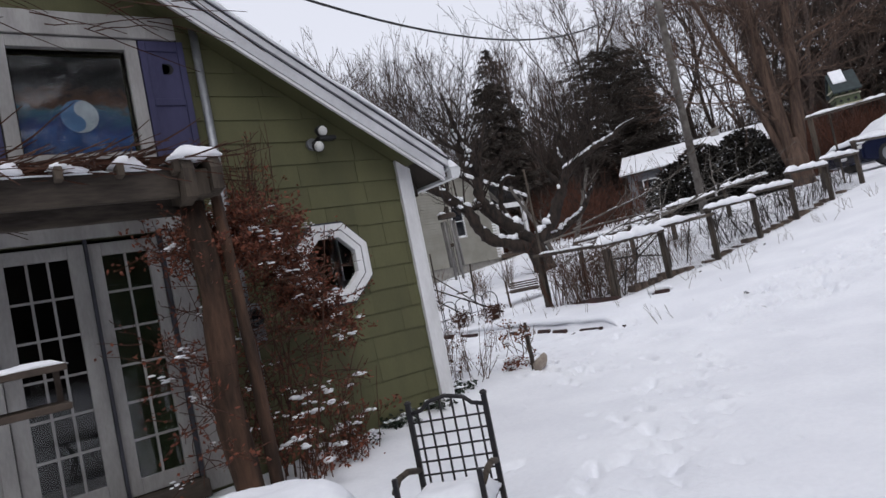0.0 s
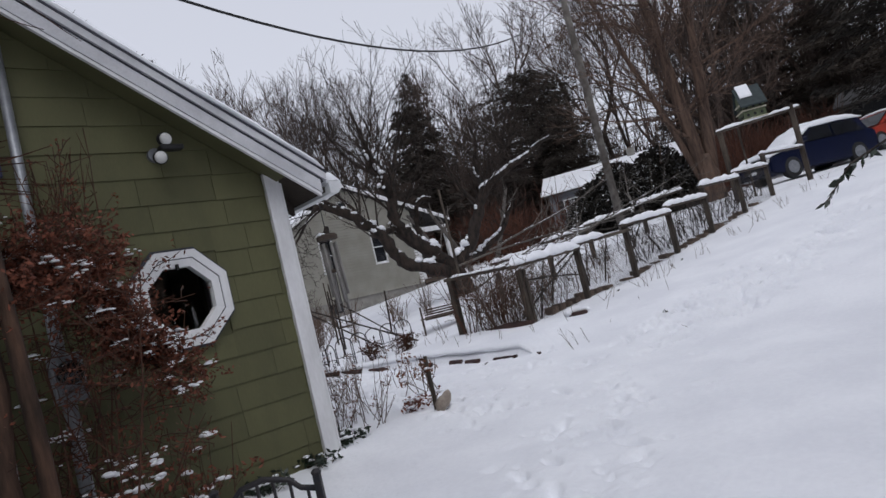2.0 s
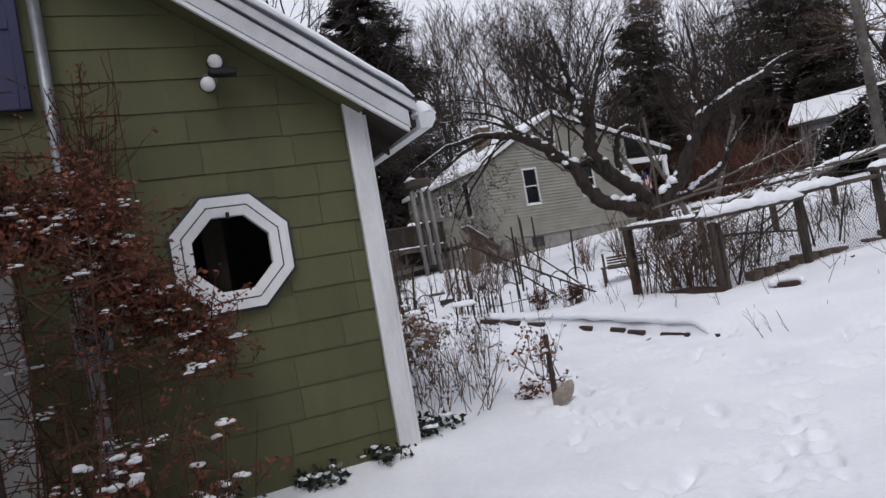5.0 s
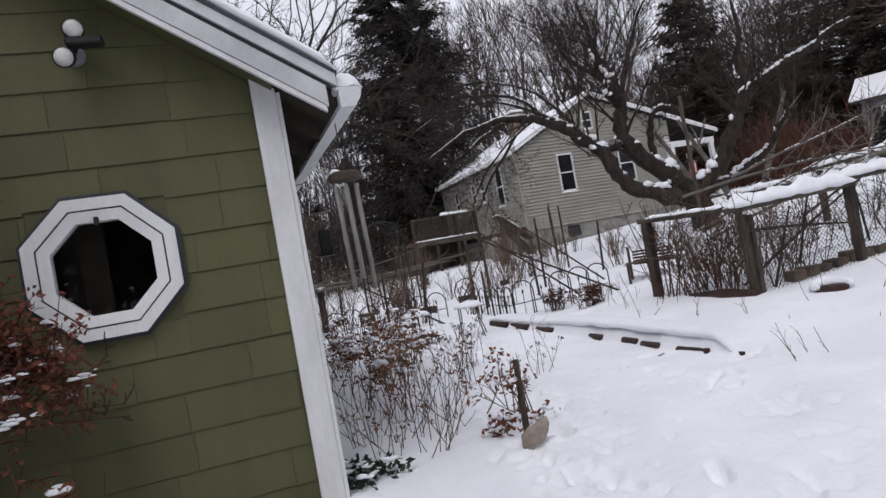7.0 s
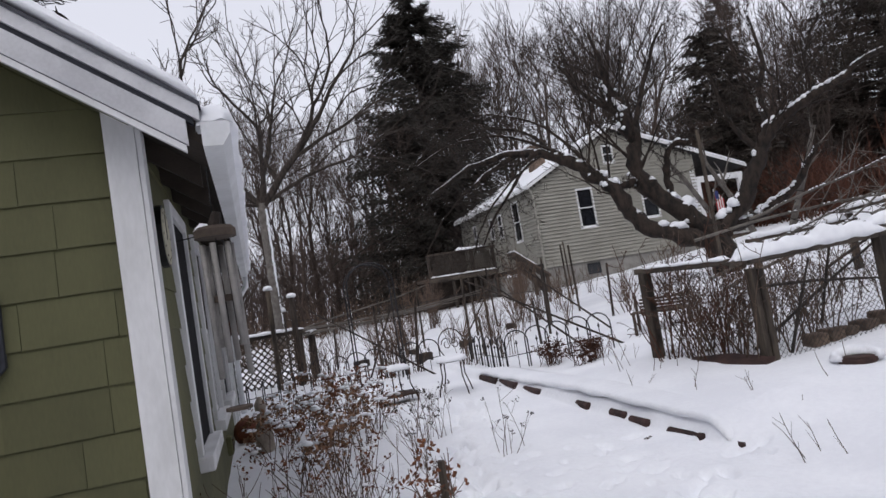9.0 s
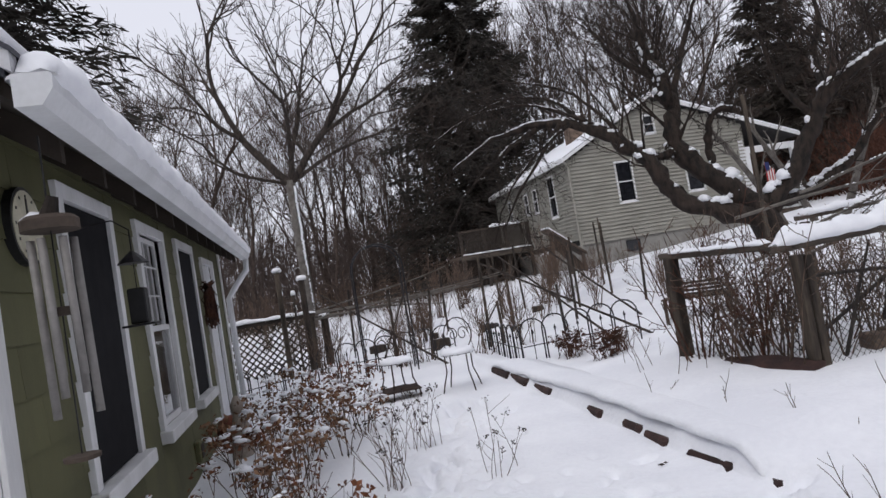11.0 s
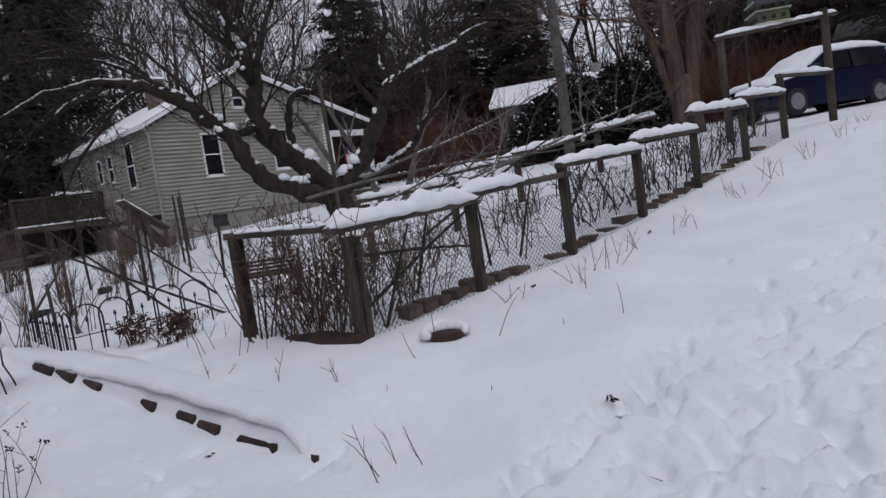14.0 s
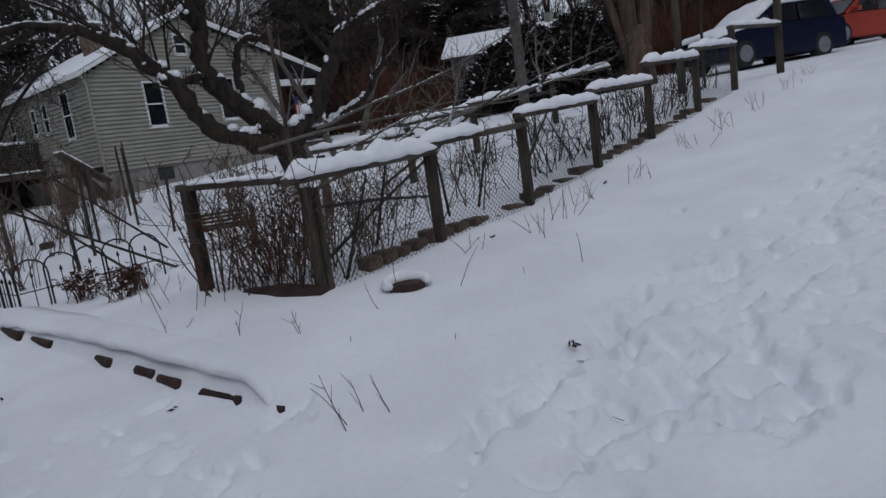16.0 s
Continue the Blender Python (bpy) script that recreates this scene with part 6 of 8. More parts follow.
part("shaft", Tubes().add([(0.25, 0.1, -0.2), (0, 0, 1.9)], 0.025, 6).data, "weathered", pol)

# ---- snow-dusted dark shrub by the drive ----
def evergreen_shrub(name, label, loc, seed, rx, ry, h, n, needle="needle", snow=0.16):
    t = thing(name, label, "shrub", loc)
    rng = random.Random(seed)
    T, N, S = Tubes(), Tubes(), Tubes()
    for k in range(40):
        a = rng.uniform(0, 6.28)
        T.add([(0, 0, -0.1), (math.cos(a) * rx * 0.4, math.sin(a) * ry * 0.4, h * 0.5), (math.cos(a) * rx * rng.uniform(0.6, 1), math.sin(a) * ry * rng.uniform(0.6, 1), h * rng.uniform(0.5, 0.98))], [0.05, 0.03, 0.01], 4, cap=False)
    for _ in range(n):
        a, u = rng.uniform(0, 6.28), rng.uniform(-0.1, 1)
        k = math.sqrt(max(0, 1 - max(u, 0) ** 2)) * rng.uniform(0.72, 1.08) * (1 + 0.2 * math.sin(a * 4 + u * 5 + seed))
        c = Vector((math.cos(a) * rx * k, math.sin(a) * ry * k, max(0.05, u * h * rng.uniform(0.85, 1.05))))
        s = rng.uniform(0.06, 0.15)
        A = Vector((math.cos(a) + rng.gauss(0, 0.6), math.sin(a) + rng.gauss(0, 0.6), rng.gauss(0.3, 0.5))).normalized() * s
        B = A.cross(Vector((rng.gauss(0, 1), rng.gauss(0, 1), 1))).normalized() * s * 0.36
        if rng.random() < snow and u > 0.25:
            S.quad(c + Vector((0, 0, 0.02)), A * 0.6, B)
        N.quad(c, A, B)
    part("stem_tangle", T.data, "bark", t)
    part("foliage", N.data, needle, t)
    part("snow_dust", S.data, "snowcap", t)
    return t


evergreen_shrub("yew_shrub", "broad dark evergreen shrub dusted with snow", (19.9, 9.0, gz(19.9, 9.0)), 5, 1.45, 1.4, 2.4, 15000)
evergreen_shrub("yew_shrub", "broad dark evergreen shrub dusted with snow", (20.8, 7.7, gz(20.8, 7.7)), 6, 1.4, 1.4, 2.5, 15000)
evergreen_shrub("yew_shrub", "broad dark evergreen shrub dusted with snow", (19.4, 9.9, gz(19.4, 9.9)), 9, 1.15, 1.1, 2.0, 9000)
evergreen_shrub("yew_shrub", "low dark evergreen shrub by the garage", (31.5, -2.6, gz(31.5, -2.6)), 7, 2.3, 1.8, 2.2, 9000)
# rough snowy bank along the road
thicket("bank_weeds", "dry weeds along the snowy road bank", 9, 500, 77, 100, 23, 34, 0.2, 0.7, 0.012, "twig", 0.5, 3)


# ---- stems, shrubs and dead flowers ----
def stems(T, rng, base, n, h0, h1, spread, r=0.006, bend=0.18, fork=2, lean=(0, 0)):
    tips = []
    for _ in range(n):
        a = rng.uniform(0, 2 * math.pi)
        s = abs(rng.gauss(0, spread))
        p0 = Vector(base) + Vector((rng.gauss(0, 0.07), rng.gauss(0, 0.07), -0.05))
        q, qr, d = wander(rng, p0, (math.cos(a) * s + lean[0], math.sin(a) * s + lean[1], 1), rng.uniform(h0, h1), 5, r, r * 0.45, bend, 0.04)
        T.add(q, qr, 4, cap=False)
        tips.append(q[-1])
        for _k in range(fork):
            i = rng.randint(2, 4)
            q2, qr2, _ = wander(rng, q[i], d + Vector((rng.gauss(0, 0.6), rng.gauss(0, 0.6), 0.2)), rng.uniform(0.12, 0.35) * h1, 3, r * 0.6, r * 0.3, 0.2, 0.05)
            T.add(q2, qr2, 3, cap=False)
            tips.append(q2[-1])
    return tips


def leafy(N, rng, c, n, r, s):
    """A ragged cluster of curled dead leaves."""
    for _ in range(n):
        p = Vector(c) + Vector((rng.gauss(0, r), rng.gauss(0, r), rng.gauss(0, r * 0.8)))
        A = Vector((rng.gauss(0, 1), rng.gauss(0, 1), rng.gauss(-0.3, 0.7))).normalized() * s * rng.uniform(0.6, 1.3)
        B = A.cross(Vector((rng.gauss(0, 1), rng.gauss(0, 1), rng.gauss(0, 1)))).normalized() * s * rng.uniform(0.35, 0.6)
        N.quad(p, A, B)


def dead_shrub(name, label, loc, seed, n, h0, h1, spread, heads=0, head_r=0.04, leaf="head", leaf_n=26, leaf_s=0.022, snow=0.5, stem="twig", r=0.006, fork=2, group="", lean=(0, 0)):
    t = thing(name, label, "shrub", loc, group=group)
    rng = random.Random(seed)
    T, N, S = Tubes(), Tubes(), Tubes()
    tips = stems(T, rng, (0, 0, 0), n, h0, h1, spread, r, 0.2, fork, lean)
    rng.shuffle(tips)
    for c in tips[:heads]:
        leafy(N, rng, c, leaf_n, head_r, leaf_s)
        if rng.random() < snow:
            for _k in range(4):
                w_ = head_r * rng.uniform(0.3, 0.8)
                S.blob(c + Vector((rng.gauss(0, head_r * 0.55), rng.gauss(0, head_r * 0.55), head_r * rng.uniform(0.4, 0.9))), w_ * 1.2, w_ * 0.9, w_ * 0.6, rng)
    part("stem_tangle", T.data, stem, t)
    if heads:
        part("bloom_tangle", N.data, leaf, t, "curled brown dead blooms")
    if S.v:
        part("snow_dust", S.data, "snowcap", t, smooth=True)
    return t


# climbing shrub on the pergola post and wall
def climber():
    t = thing("climbing_shrub", "tangled red-brown climbing shrub speckled with snow", "shrub", (-2.1, -0.7, gz(-2.1, -0.7)))
    rng = random.Random(17)
    T, N, S = Tubes(), Tubes(), Tubes()
    up = -gz(-2.1, -0.7)

    def dust(c, n, s=1.0):
        for _k in range(n):
            w_ = rng.uniform(0.006, 0.022) * s
            S.blob(c + Vector((rng.gauss(0, 0.04), rng.gauss(0, 0.035), rng.gauss(0.03, 0.014))), w_ * 1.4, w_ * 0.9, w_ * 0.55, rng)

    def mass(n, a, b, wide, leaves, snow):
        """Leafy twigs scattered along the line from a to b."""
        a, b = Vector(a), Vector(b)
        for _ in range(n):
            c = a.lerp(b, rng.random()) + Vector((rng.gauss(0, wide), rng.gauss(0, wide * 0.8), rng.gauss(0, wide * 0.75) + up))
            q, qr, _d = wander(rng, c, (rng.gauss(0.3, 1), rng.gauss(0, 0.6), rng.gauss(0.1, 0.6)), rng.uniform(0.12, 0.34), 4, 0.0045, 0.002, 0.4, 0.0)
            T.add(q, qr, 3, cap=False)
            for p in q[1:]:
                leafy(N, rng, p, rng.randint(0, leaves), 0.03, 0.0195)
            if rng.random() < snow:
                dust(q[2], rng.randint(4, 10))
    # canes rising from the foot, arching out over the wall
    for _ in range(26):
        b = Vector((rng.uniform(-0.35, 0.5), rng.uniform(-0.3, 0.5), -0.1))
        q, qr, _ = wander(rng, b, (rng.gauss(0.1, 0.22), rng.gauss(0, 0.15), 1), rng.uniform(0.9, 2.1), 8, rng.uniform(0.005, 0.013), 0.003, 0.34, 0.0)
        if q[-1].x > 0.75:
            continue
        T.add(q, qr, 4, cap=False)
        branch_out(T, rng, q, qr, 2, (5, 3), 0.26, 0.75, 0.02)
    # long nearly level twigs over post and door edge
    for _ in range(46):
        p0 = Vector((rng.uniform(-0.45, 0.25), rng.uniform(-0.5, 0.3), rng.uniform(0.3, 1.9) + up))
        q, qr, _ = wander(rng, p0, (rng.choice((-0.7, 1, 1)), rng.gauss(0, 0.2), rng.gauss(0.02, 0.22)), rng.uniform(0.3, 0.75), 6, 0.005, 0.0025, 0.3, 0.02)
        T.add(q, qr, 4, cap=False)
        branch_out(T, rng, q, qr, 1, (5,), 0.3, 0.7, 0.1)
        for p in q[2:]:
            leafy(N, rng, p, rng.randint(0, 4), 0.03, 0.017)
        if rng.random() < 0.2:
            dust(q[3], 6)
    mass(330, (-0.3, -0.25, 1.78), (0.36, 0.1, 1.80), 0.13, 9, 0.10)
    mass(90, (-0.65, -0.35, 1.72), (-0.2, -0.3, 1.66), 0.09, 6, 0.05)
    mass(150, (0.26, 0.1, 1.62), (0.48, 0.3, 1.24), 0.075, 9, 0.10)
    mass(130, (0.5, 0.3, 1.2), (0.86, 0.3, 1.02), 0.08, 8, 0.16)
    mass(40, (-0.2, 0.0, 0.9), (0.5, 0.2, 0.5), 0.2, 4, 0.14)
    mass(60, (-0.75, -0.35, 1.1), (-0.55, -0.4, 0.3), 0.12, 4, 0.10)
    mass(40, (-0.3, -0.2, 0.35), (0.5, 0.0, 0.15), 0.14, 4, 0.18)
    # upper canes along the conduit
    for _ in range(16):
        q, qr, _ = wander(rng, (rng.uniform(0.1, 0.35), rng.uniform(0.4, 0.58), 1.8 + up), (rng.gauss(0.05, 0.15), rng.gauss(0, 0.05), 1), rng.uniform(0.35, 0.95), 6, 0.007, 0.003, 0.25, 0.0)
        T.add(q, qr, 4, cap=False)
        branch_out(T, rng, q, qr, 2, (5, 2), 0.3, 0.7, 0.15)
        for p in q[3:]:
            leafy(N, rng, p, 3, 0.02, 0.014)
    part("vine_tangle", T.data, "vine", t)
    part("dead_leaves", N.data, "redleaf", t, "clinging red-brown dead leaves")
    part("snow_dust", S.data, "snowcap", t, smooth=True)


climber()
dead_shrub("rose_bush", "thorny brown canes against the green wall", (-1.78, -0.12, 1.75), 31, 14, 0.6, 1.15, 0.22, 20, 0.02, "leaf", 6, 0.016, 0, "vine", 0.006, 3)
ws = thing("wall_spray", "single forked bare spray against the wall", "shrub", (-1.55, -0.14, 0.80))
rng = random.Random(32)
T = Tubes()
for d in ((1, 0, 0.05), (0.9, -0.05, 0.35), (0.8, 0.0, -0.1)):
    q, qr, _ = wander(rng, (0, 0, 0), d, rng.uniform(0.5, 0.75), 7, 0.0055, 0.003, 0.32, 0.1)
    T.add(q, qr, 4, cap=False)
    branch_out(T, rng, q, qr, 2, (5, 3), 0.34, 0.6, 0.25)
part("stem_tangle", T.data, "vine", ws)
for i, (x, y, z0, h, sp, hd) in enumerate(((-1.40, -0.55, 0.0, 0.66, 0.12, 9), (-1.46, -0.62, 0.0, 0.46, 0.16, 11), (-1.85, -0.72, 0.0, 0.62, 0.22, 10), (-1.62, -0.7, 0.0, 0.26, 0.7, 16), (-2.0, -1.0, 0.0, 0.45, 0.4, 9), (-1.35, -0.3, 0.0, 0.2, 0.8, 8))):
    dead_shrub("snowy_sprig", "low leafy sprig heaped with snow by the wall", (x, y, gz(x, y)), 33 + i, 9, h * 0.7, h * 1.12, sp, hd, 0.045, "redleaf" if i < 5 else "holly", 16, 0.022, 0.45, "vine", 0.005, 2, "snowy sprigs")
dead_shrub("foot_weeds", "dark green weeds along the wall foot", (-0.75, -0.1, gz(-0.75, -0.1)), 36, 24, 0.05, 0.15, 1.2, 20, 0.03, "holly", 10, 0.03, 0.3, "twig", 0.004, 1)
dead_shrub("foot_weeds", "dark green weeds along the wall foot", (-0.25, -0.1, gz(-0.25, -0.1)), 37, 20, 0.05, 0.14, 1.3, 18, 0.03, "holly", 10, 0.03, 0.3, "twig", 0.004, 1)

# vine mat over the pergola, thickened behind the beam to shade the doors
vm = thing("pergola_vine", "mat of bare brown vine over the pergola roof, thickened to shade the doors", "vine", (-3.6, -0.7, 2.30))
rng = random.Random(44)
T = Tubes()
for _ in range(1500):
    p = Vector((rng.uniform(-3.2, 0.9), rng.uniform(-0.6, 0.6), rng.uniform(-0.05, 0.03)))
    a = rng.gauss(0, 0.9)
    q, qr, _ = wander(rng, p, (math.cos(a), math.sin(a) * 0.6, rng.gauss(0.0, 0.04)), rng.uniform(0.3, 0.8), 5, rng.uniform(0.004, 0.012), 0.003, 0.35, 0.0)
    T.add(q, qr, 3, cap=False)
part("vine_tangle", T.data, "vine", vm)
# vines hanging before the upper window
hv = thing("hanging_vine", "thin bare vine trailing across the window head", "vine", (-3.0, -0.35, 3.6))
T = Tubes()
for _ in range(60):
    p = Vector((rng.uniform(-1.2, 0.9), rng.uniform(-0.3, 0.15), rng.uniform(0.0, 0.45)))
    q, qr, _ = wander(rng, p, (rng.choice((-1, 1)), rng.gauss(0, 0.2), rng.gauss(-0.1, 0.3)), rng.uniform(0.3, 0.9), 6, 0.006, 0.003, 0.4, -0.02)
    T.add(q, qr, 3, cap=False)
part("vine_tangle", T.data, "vine", hv)

# ---- garden seat and table by the pergola ----
gc = thing("garden_chair", "black metal garden chair with lattice back and snow", "chair", (-1.93, -2.72, -0.005), -50)
hz = 0.56 + 0.12
gc.scale = (0.82, 0.82, 0.82)
for s in (-1, 1):
    part("back_post", bx(s * 0.255 - 0.017, -0.017, -0.3, s * 0.255 + 0.017, 0.017, hz, 0.004), "iron", gc)
    part("finial", Tubes().add([(s * 0.255, 0, hz), (s * 0.255, 0, hz + 0.012), (s * 0.255, 0, hz + 0.026)], [0.022, 0.026, 0.01], 8).data, "iron", gc)
    part("leg", bx(s * 0.255 - 0.015, -0.50, -0.3, s * 0.255 + 0.015, -0.47, 0.36, 0.004), "iron", gc)
    part("armrest", Tubes().add([(s * 0.255, -0.02, 0.26), (s * 0.27, -0.2, 0.31), (s * 0.275, -0.36, 0.32), (s * 0.265, -0.49, 0.28)], 0.02, 8).data, "weathered", gc, smooth=True)
arch = [(-0.24, 0, hz - 0.06), (-0.17, 0, hz - 0.045), (-0.12, 0, hz), (0, 0, hz + 0.025), (0.12, 0, hz), (0.17, 0, hz - 0.045), (0.24, 0, hz - 0.06)]
part("top_rail", Tubes().add(arch, 0.014, 8).data, "iron", gc, smooth=True)
for i in range(6):
    x = -0.2 + i * 0.08
    zt = hz - 0.06 + (0.07 if abs(x) < 0.13 else 0.01)
    part("lattice_bar", bx(x - 0.006, -0.006, 0.10, x + 0.006, 0.006, zt), "iron", gc)
for j in range(6):
    z = 0.13 + j * 0.085
    part("lattice_bar", bx(-0.24, -0.013, z, 0.24, -0.0065, z + 0.012), "iron", gc)
part("seat", bx(-0.25, -0.48, 0.08, 0.25, -0.02, 0.11, 0.006), "iron", gc)


def snow_mound(x0, y0, x1, y1, z, h, seed, parent, round_=False, n=22):
    V, F = [], []
    for i in range(n + 1):
        for j in range(n + 1):
            u, v = i / n * 2 - 1, j / n * 2 - 1
            if round_:
                k = max(abs(u), abs(v)) / max(1e-6, math.hypot(u, v)) if (u or v) else 1
                px, py, rr_ = u * k, v * k, max(abs(u), abs(v))
                e = max(0, 1 - rr_ ** 6)
            else:
                px, py = u, v
                e = max(0, 1 - abs(u) ** 6) * max(0, 1 - abs(v) ** 6)
            x, y = (x0 + x1) / 2 + px * (x1 - x0) / 2, (y0 + y1) / 2 + py * (y1 - y0) / 2
            V.append((x, y, z + h * e * (0.85 + 0.3 * noise.noise((x * 4, y * 4, seed))) + 0.008 * noise.noise((x * 22, y * 22, seed))))
    for i in range(n):
        for j in range(n):
            a = i * (n + 1) + j
            F.append((a, a + n + 1, a + n + 2, a + 1))
    o = part("snow", (V, F), "snowcap", parent, "thick rounded snow", smooth=True)
    s = o.modifiers.new("thick", 'SOLIDIFY')
    s.thickness = 0.03
    return o


snow_mound(-0.26, -0.5, 0.26, -0.01, 0.11, 0.12, 3, gc)
tb = thing("garden_table", "low round garden table under a thick snow cap", "table", (-3.02, -2.78, gz(-3.02, -2.78)))
part("tabletop", Tubes().add([(0, 0, 0.42), (0, 0, 0.45)], 0.40, 28).data, "iron", tb)
for k in range(3):
    a = k * 2.094
    part("leg", Tubes().add([(0.30 * math.cos(a), 0.30 * math.sin(a), -0.1), (0.1 * math.cos(a), 0.1 * math.sin(a), 0.2), (0.28 * math.cos(a), 0.28 * math.sin(a), 0.42)], 0.013, 6).data, "iron", tb)
snow_mound(-0.41, -0.41, 0.41, 0.41, 0.45, 0.13, 8, tb, True)
# tray feeder hanging in the pergola
tf = thing("tray_feeder", "brown wooden tray feeder with snow hanging in the pergola", "bird feeder", (-3.79, -2.2, 0.945))
part("tray", bx(-0.30, -0.14, 0.0, 0.22, 0.14, 0.03, 0.004), "deck", tf)
part("roof_board", bx(-0.30, -0.17, 0.17, 0.22, 0.17, 0.20, 0.004), "deck", tf)
for x in (-0.27, 0.19):
    part("side_post", bx(x - 0.012, -0.012, 0.03, x + 0.012, 0.012, 0.17), "deck", tf)
snow_strip((-0.30, 0, 0.195), (0.23, 0, 0.195), 0.30, 0.03, 51, parent=tf)
part("hanging_wire", Tubes().add([(-0.04, 0, 0.2), (-0.04, 0.0, 1.15)], 0.004, 4).data, "iron", tf)

# ---- things on the eave side of the green house ----
wc = thing("wind_chimes", "long grey metal wind chimes under a wooden disc", "wind chimes", (0.30, -0.12, 0.0))
part("disc", Tubes().add([(0, 0, 1.80), (0, 0, 1.835), (0, 0, 1.85)], [0.095, 0.095, 0.08], 18).data, "deck", wc)
rng = random.Random(7)
for k in range(6):
    a = k * math.pi / 3 + 0.3
    L = 0.62 - 0.035 * ((k * 2) % 6)
    part("tube", Tubes().add([(0.066 * math.cos(a), 0.066 * math.sin(a), 1.77), (0.066 * math.cos(a) + 0.01, 0.066 * math.sin(a), 1.77 - L)], 0.014, 10).data, "chime", wc, smooth=True)
part("cord", Tubes().add([(0, 0, 2.14), (0, 0, 1.85)], 0.004, 4).data, "black", wc)
part("cord", Tubes().add([(0, 0, 1.8), (0, 0, 1.02)], 0.003, 4).data, "black", wc)
part("striker", Tubes().add([(0, 0, 1.50), (0, 0, 1.53)], 0.045, 12).data, "deck", wc)
part("sail", Tubes().add([(0, 0, 1.0), (0, 0, 1.015)], 0.06, 14).data, "deck", wc)
part("top_knob", Tubes().add([(0.0, 0, 1.85), (0.02, 0, 1.92)], [0.035, 0.02], 8).data, "bark", wc)
snow_strip((-0.09, 0, 1.845), (0.0, 0.02, 1.845), 0.08, 0.04, 66, parent=wc)
dl = thing("wall_dial", "round white outdoor thermometer dial on the wall", "thermometer", (0.0, 0.46, 1.92))
part("rim", Tubes().add([(-0.012, 0, 0), (0.03, 0, 0)], 0.17, 24).data, "black", dl)
part("face", Tubes().add([(0.0302, 0, 0), (0.034, 0, 0)], 0.155, 24).data, "cream", dl)
part("needle", bx(0.0345, -0.008, -0.02, 0.037, 0.008, 0.12), "black", dl)
for k in range(12):
    a = k * math.pi / 6
    part("tick", bx(0.0345, 0.13 * math.cos(a) - 0.006, 0.13 * math.sin(a) - 0.006, 0.0365, 0.13 * math.cos(a) + 0.006, 0.13 * math.sin(a) + 0.006), "black", dl)
bf = thing("bird_feeder", "black lantern bird feeder with seed cage hanging by the window", "bird feeder", (0.30, 1.02, 1.58))
bf.scale = (0.65, 0.65, 0.65)
part("hook", Tubes().add([(-0.468, 0, 0.58), (-0.12, 0, 0.62), (0, 0, 0.53), (0, 0, 0.36)], 0.006, 5).data, "iron", bf)
part("roof", Tubes().add([(0, 0, 0.26), (0, 0, 0.30), (0, 0, 0.36)], [0.12, 0.08, 0.012], 12).data, "iron", bf)
part("cord", Tubes().add([(0, 0, 0.26), (0, 0, 0.06)], 0.004, 4).data, "iron", bf)
part("seed_cage", bx(-0.065, -0.065, -0.22, 0.065, 0.065, 0.06, 0.01), "black", bf)
part("perch_tray", bx(-0.12, -0.12, -0.24, 0.12, 0.12, -0.222, 0.004), "iron", bf)
wr = thing("wreath", "brown dried twig wreath hanging beside the door", "wreath", (0.10, 5.35, 1.55))
T = Tubes()
rng = random.Random(3)
for k in range(40):
    rr_ = 0.19 + rng.gauss(0, 0.02)
    T.add([(rng.gauss(0, 0.03), rr_ * math.cos(i * 0.7 + k), rr_ * 1.25 * math.sin(i * 0.7 + k)) for i in range(6)], 0.008, 4, cap=False)
part("twig_ring", T.data, "vine", wr)
bkt = thing("clay_pot", "red-brown clay pot lying on its side in snow", "pot", (0.22, 5.0, gz(0.22, 5.0) + 0.12), 30)
part("pot_body", Tubes().add([(0, -0.16, 0), (0, 0.10, 0), (0, 0.16, 0), (0, 0.165, 0)], [0.10, 0.15, 0.16, 0.135], 18).data, "clay", bkt, smooth=True)
vent = thing("wall_vent", "small green wall vent hood low on the wall", "vent", (0.0, 3.75, 0.25))
part("hood", bx(-0.012, -0.09, -0.09, 0.05, 0.09, 0.09, 0.012), "green", vent)
part("louvre", bx(0.05, -0.07, -0.06, 0.056, 0.07, 0.06), "dark", vent)
gs = thing("garden_statue", "weathered pale stone garden figure by the wall", "statue", (0.35, 4.1, gz(0.35, 4.1)))
part("figure", Tubes().add([(0, 0, -0.1), (0, 0, 0.1), (0.01, 0, 0.3), (0, 0.01, 0.42), (0, 0, 0.52), (0, 0, 0.6)], [0.11, 0.10, 0.085, 0.05, 0.065, 0.02], 12).data, "statue", gs, smooth=True)
rs = thing("stone_rabbit", "small pale stone animal figure half sunk in snow", "statue", (1.24, -0.06, gz(1.24, -0.06)))
part("figure", Tubes().add([(-0.085, 0, -0.03), (-0.06, 0, 0.03), (-0.01, 0.0, 0.055), (0.035, 0.0, 0.085), (0.06, 0, 0.125), (0.075, 0, 0.15)], [0.03, 0.062, 0.068, 0.05, 0.038, 0.012], 12).data, "statue", rs, smooth=True)

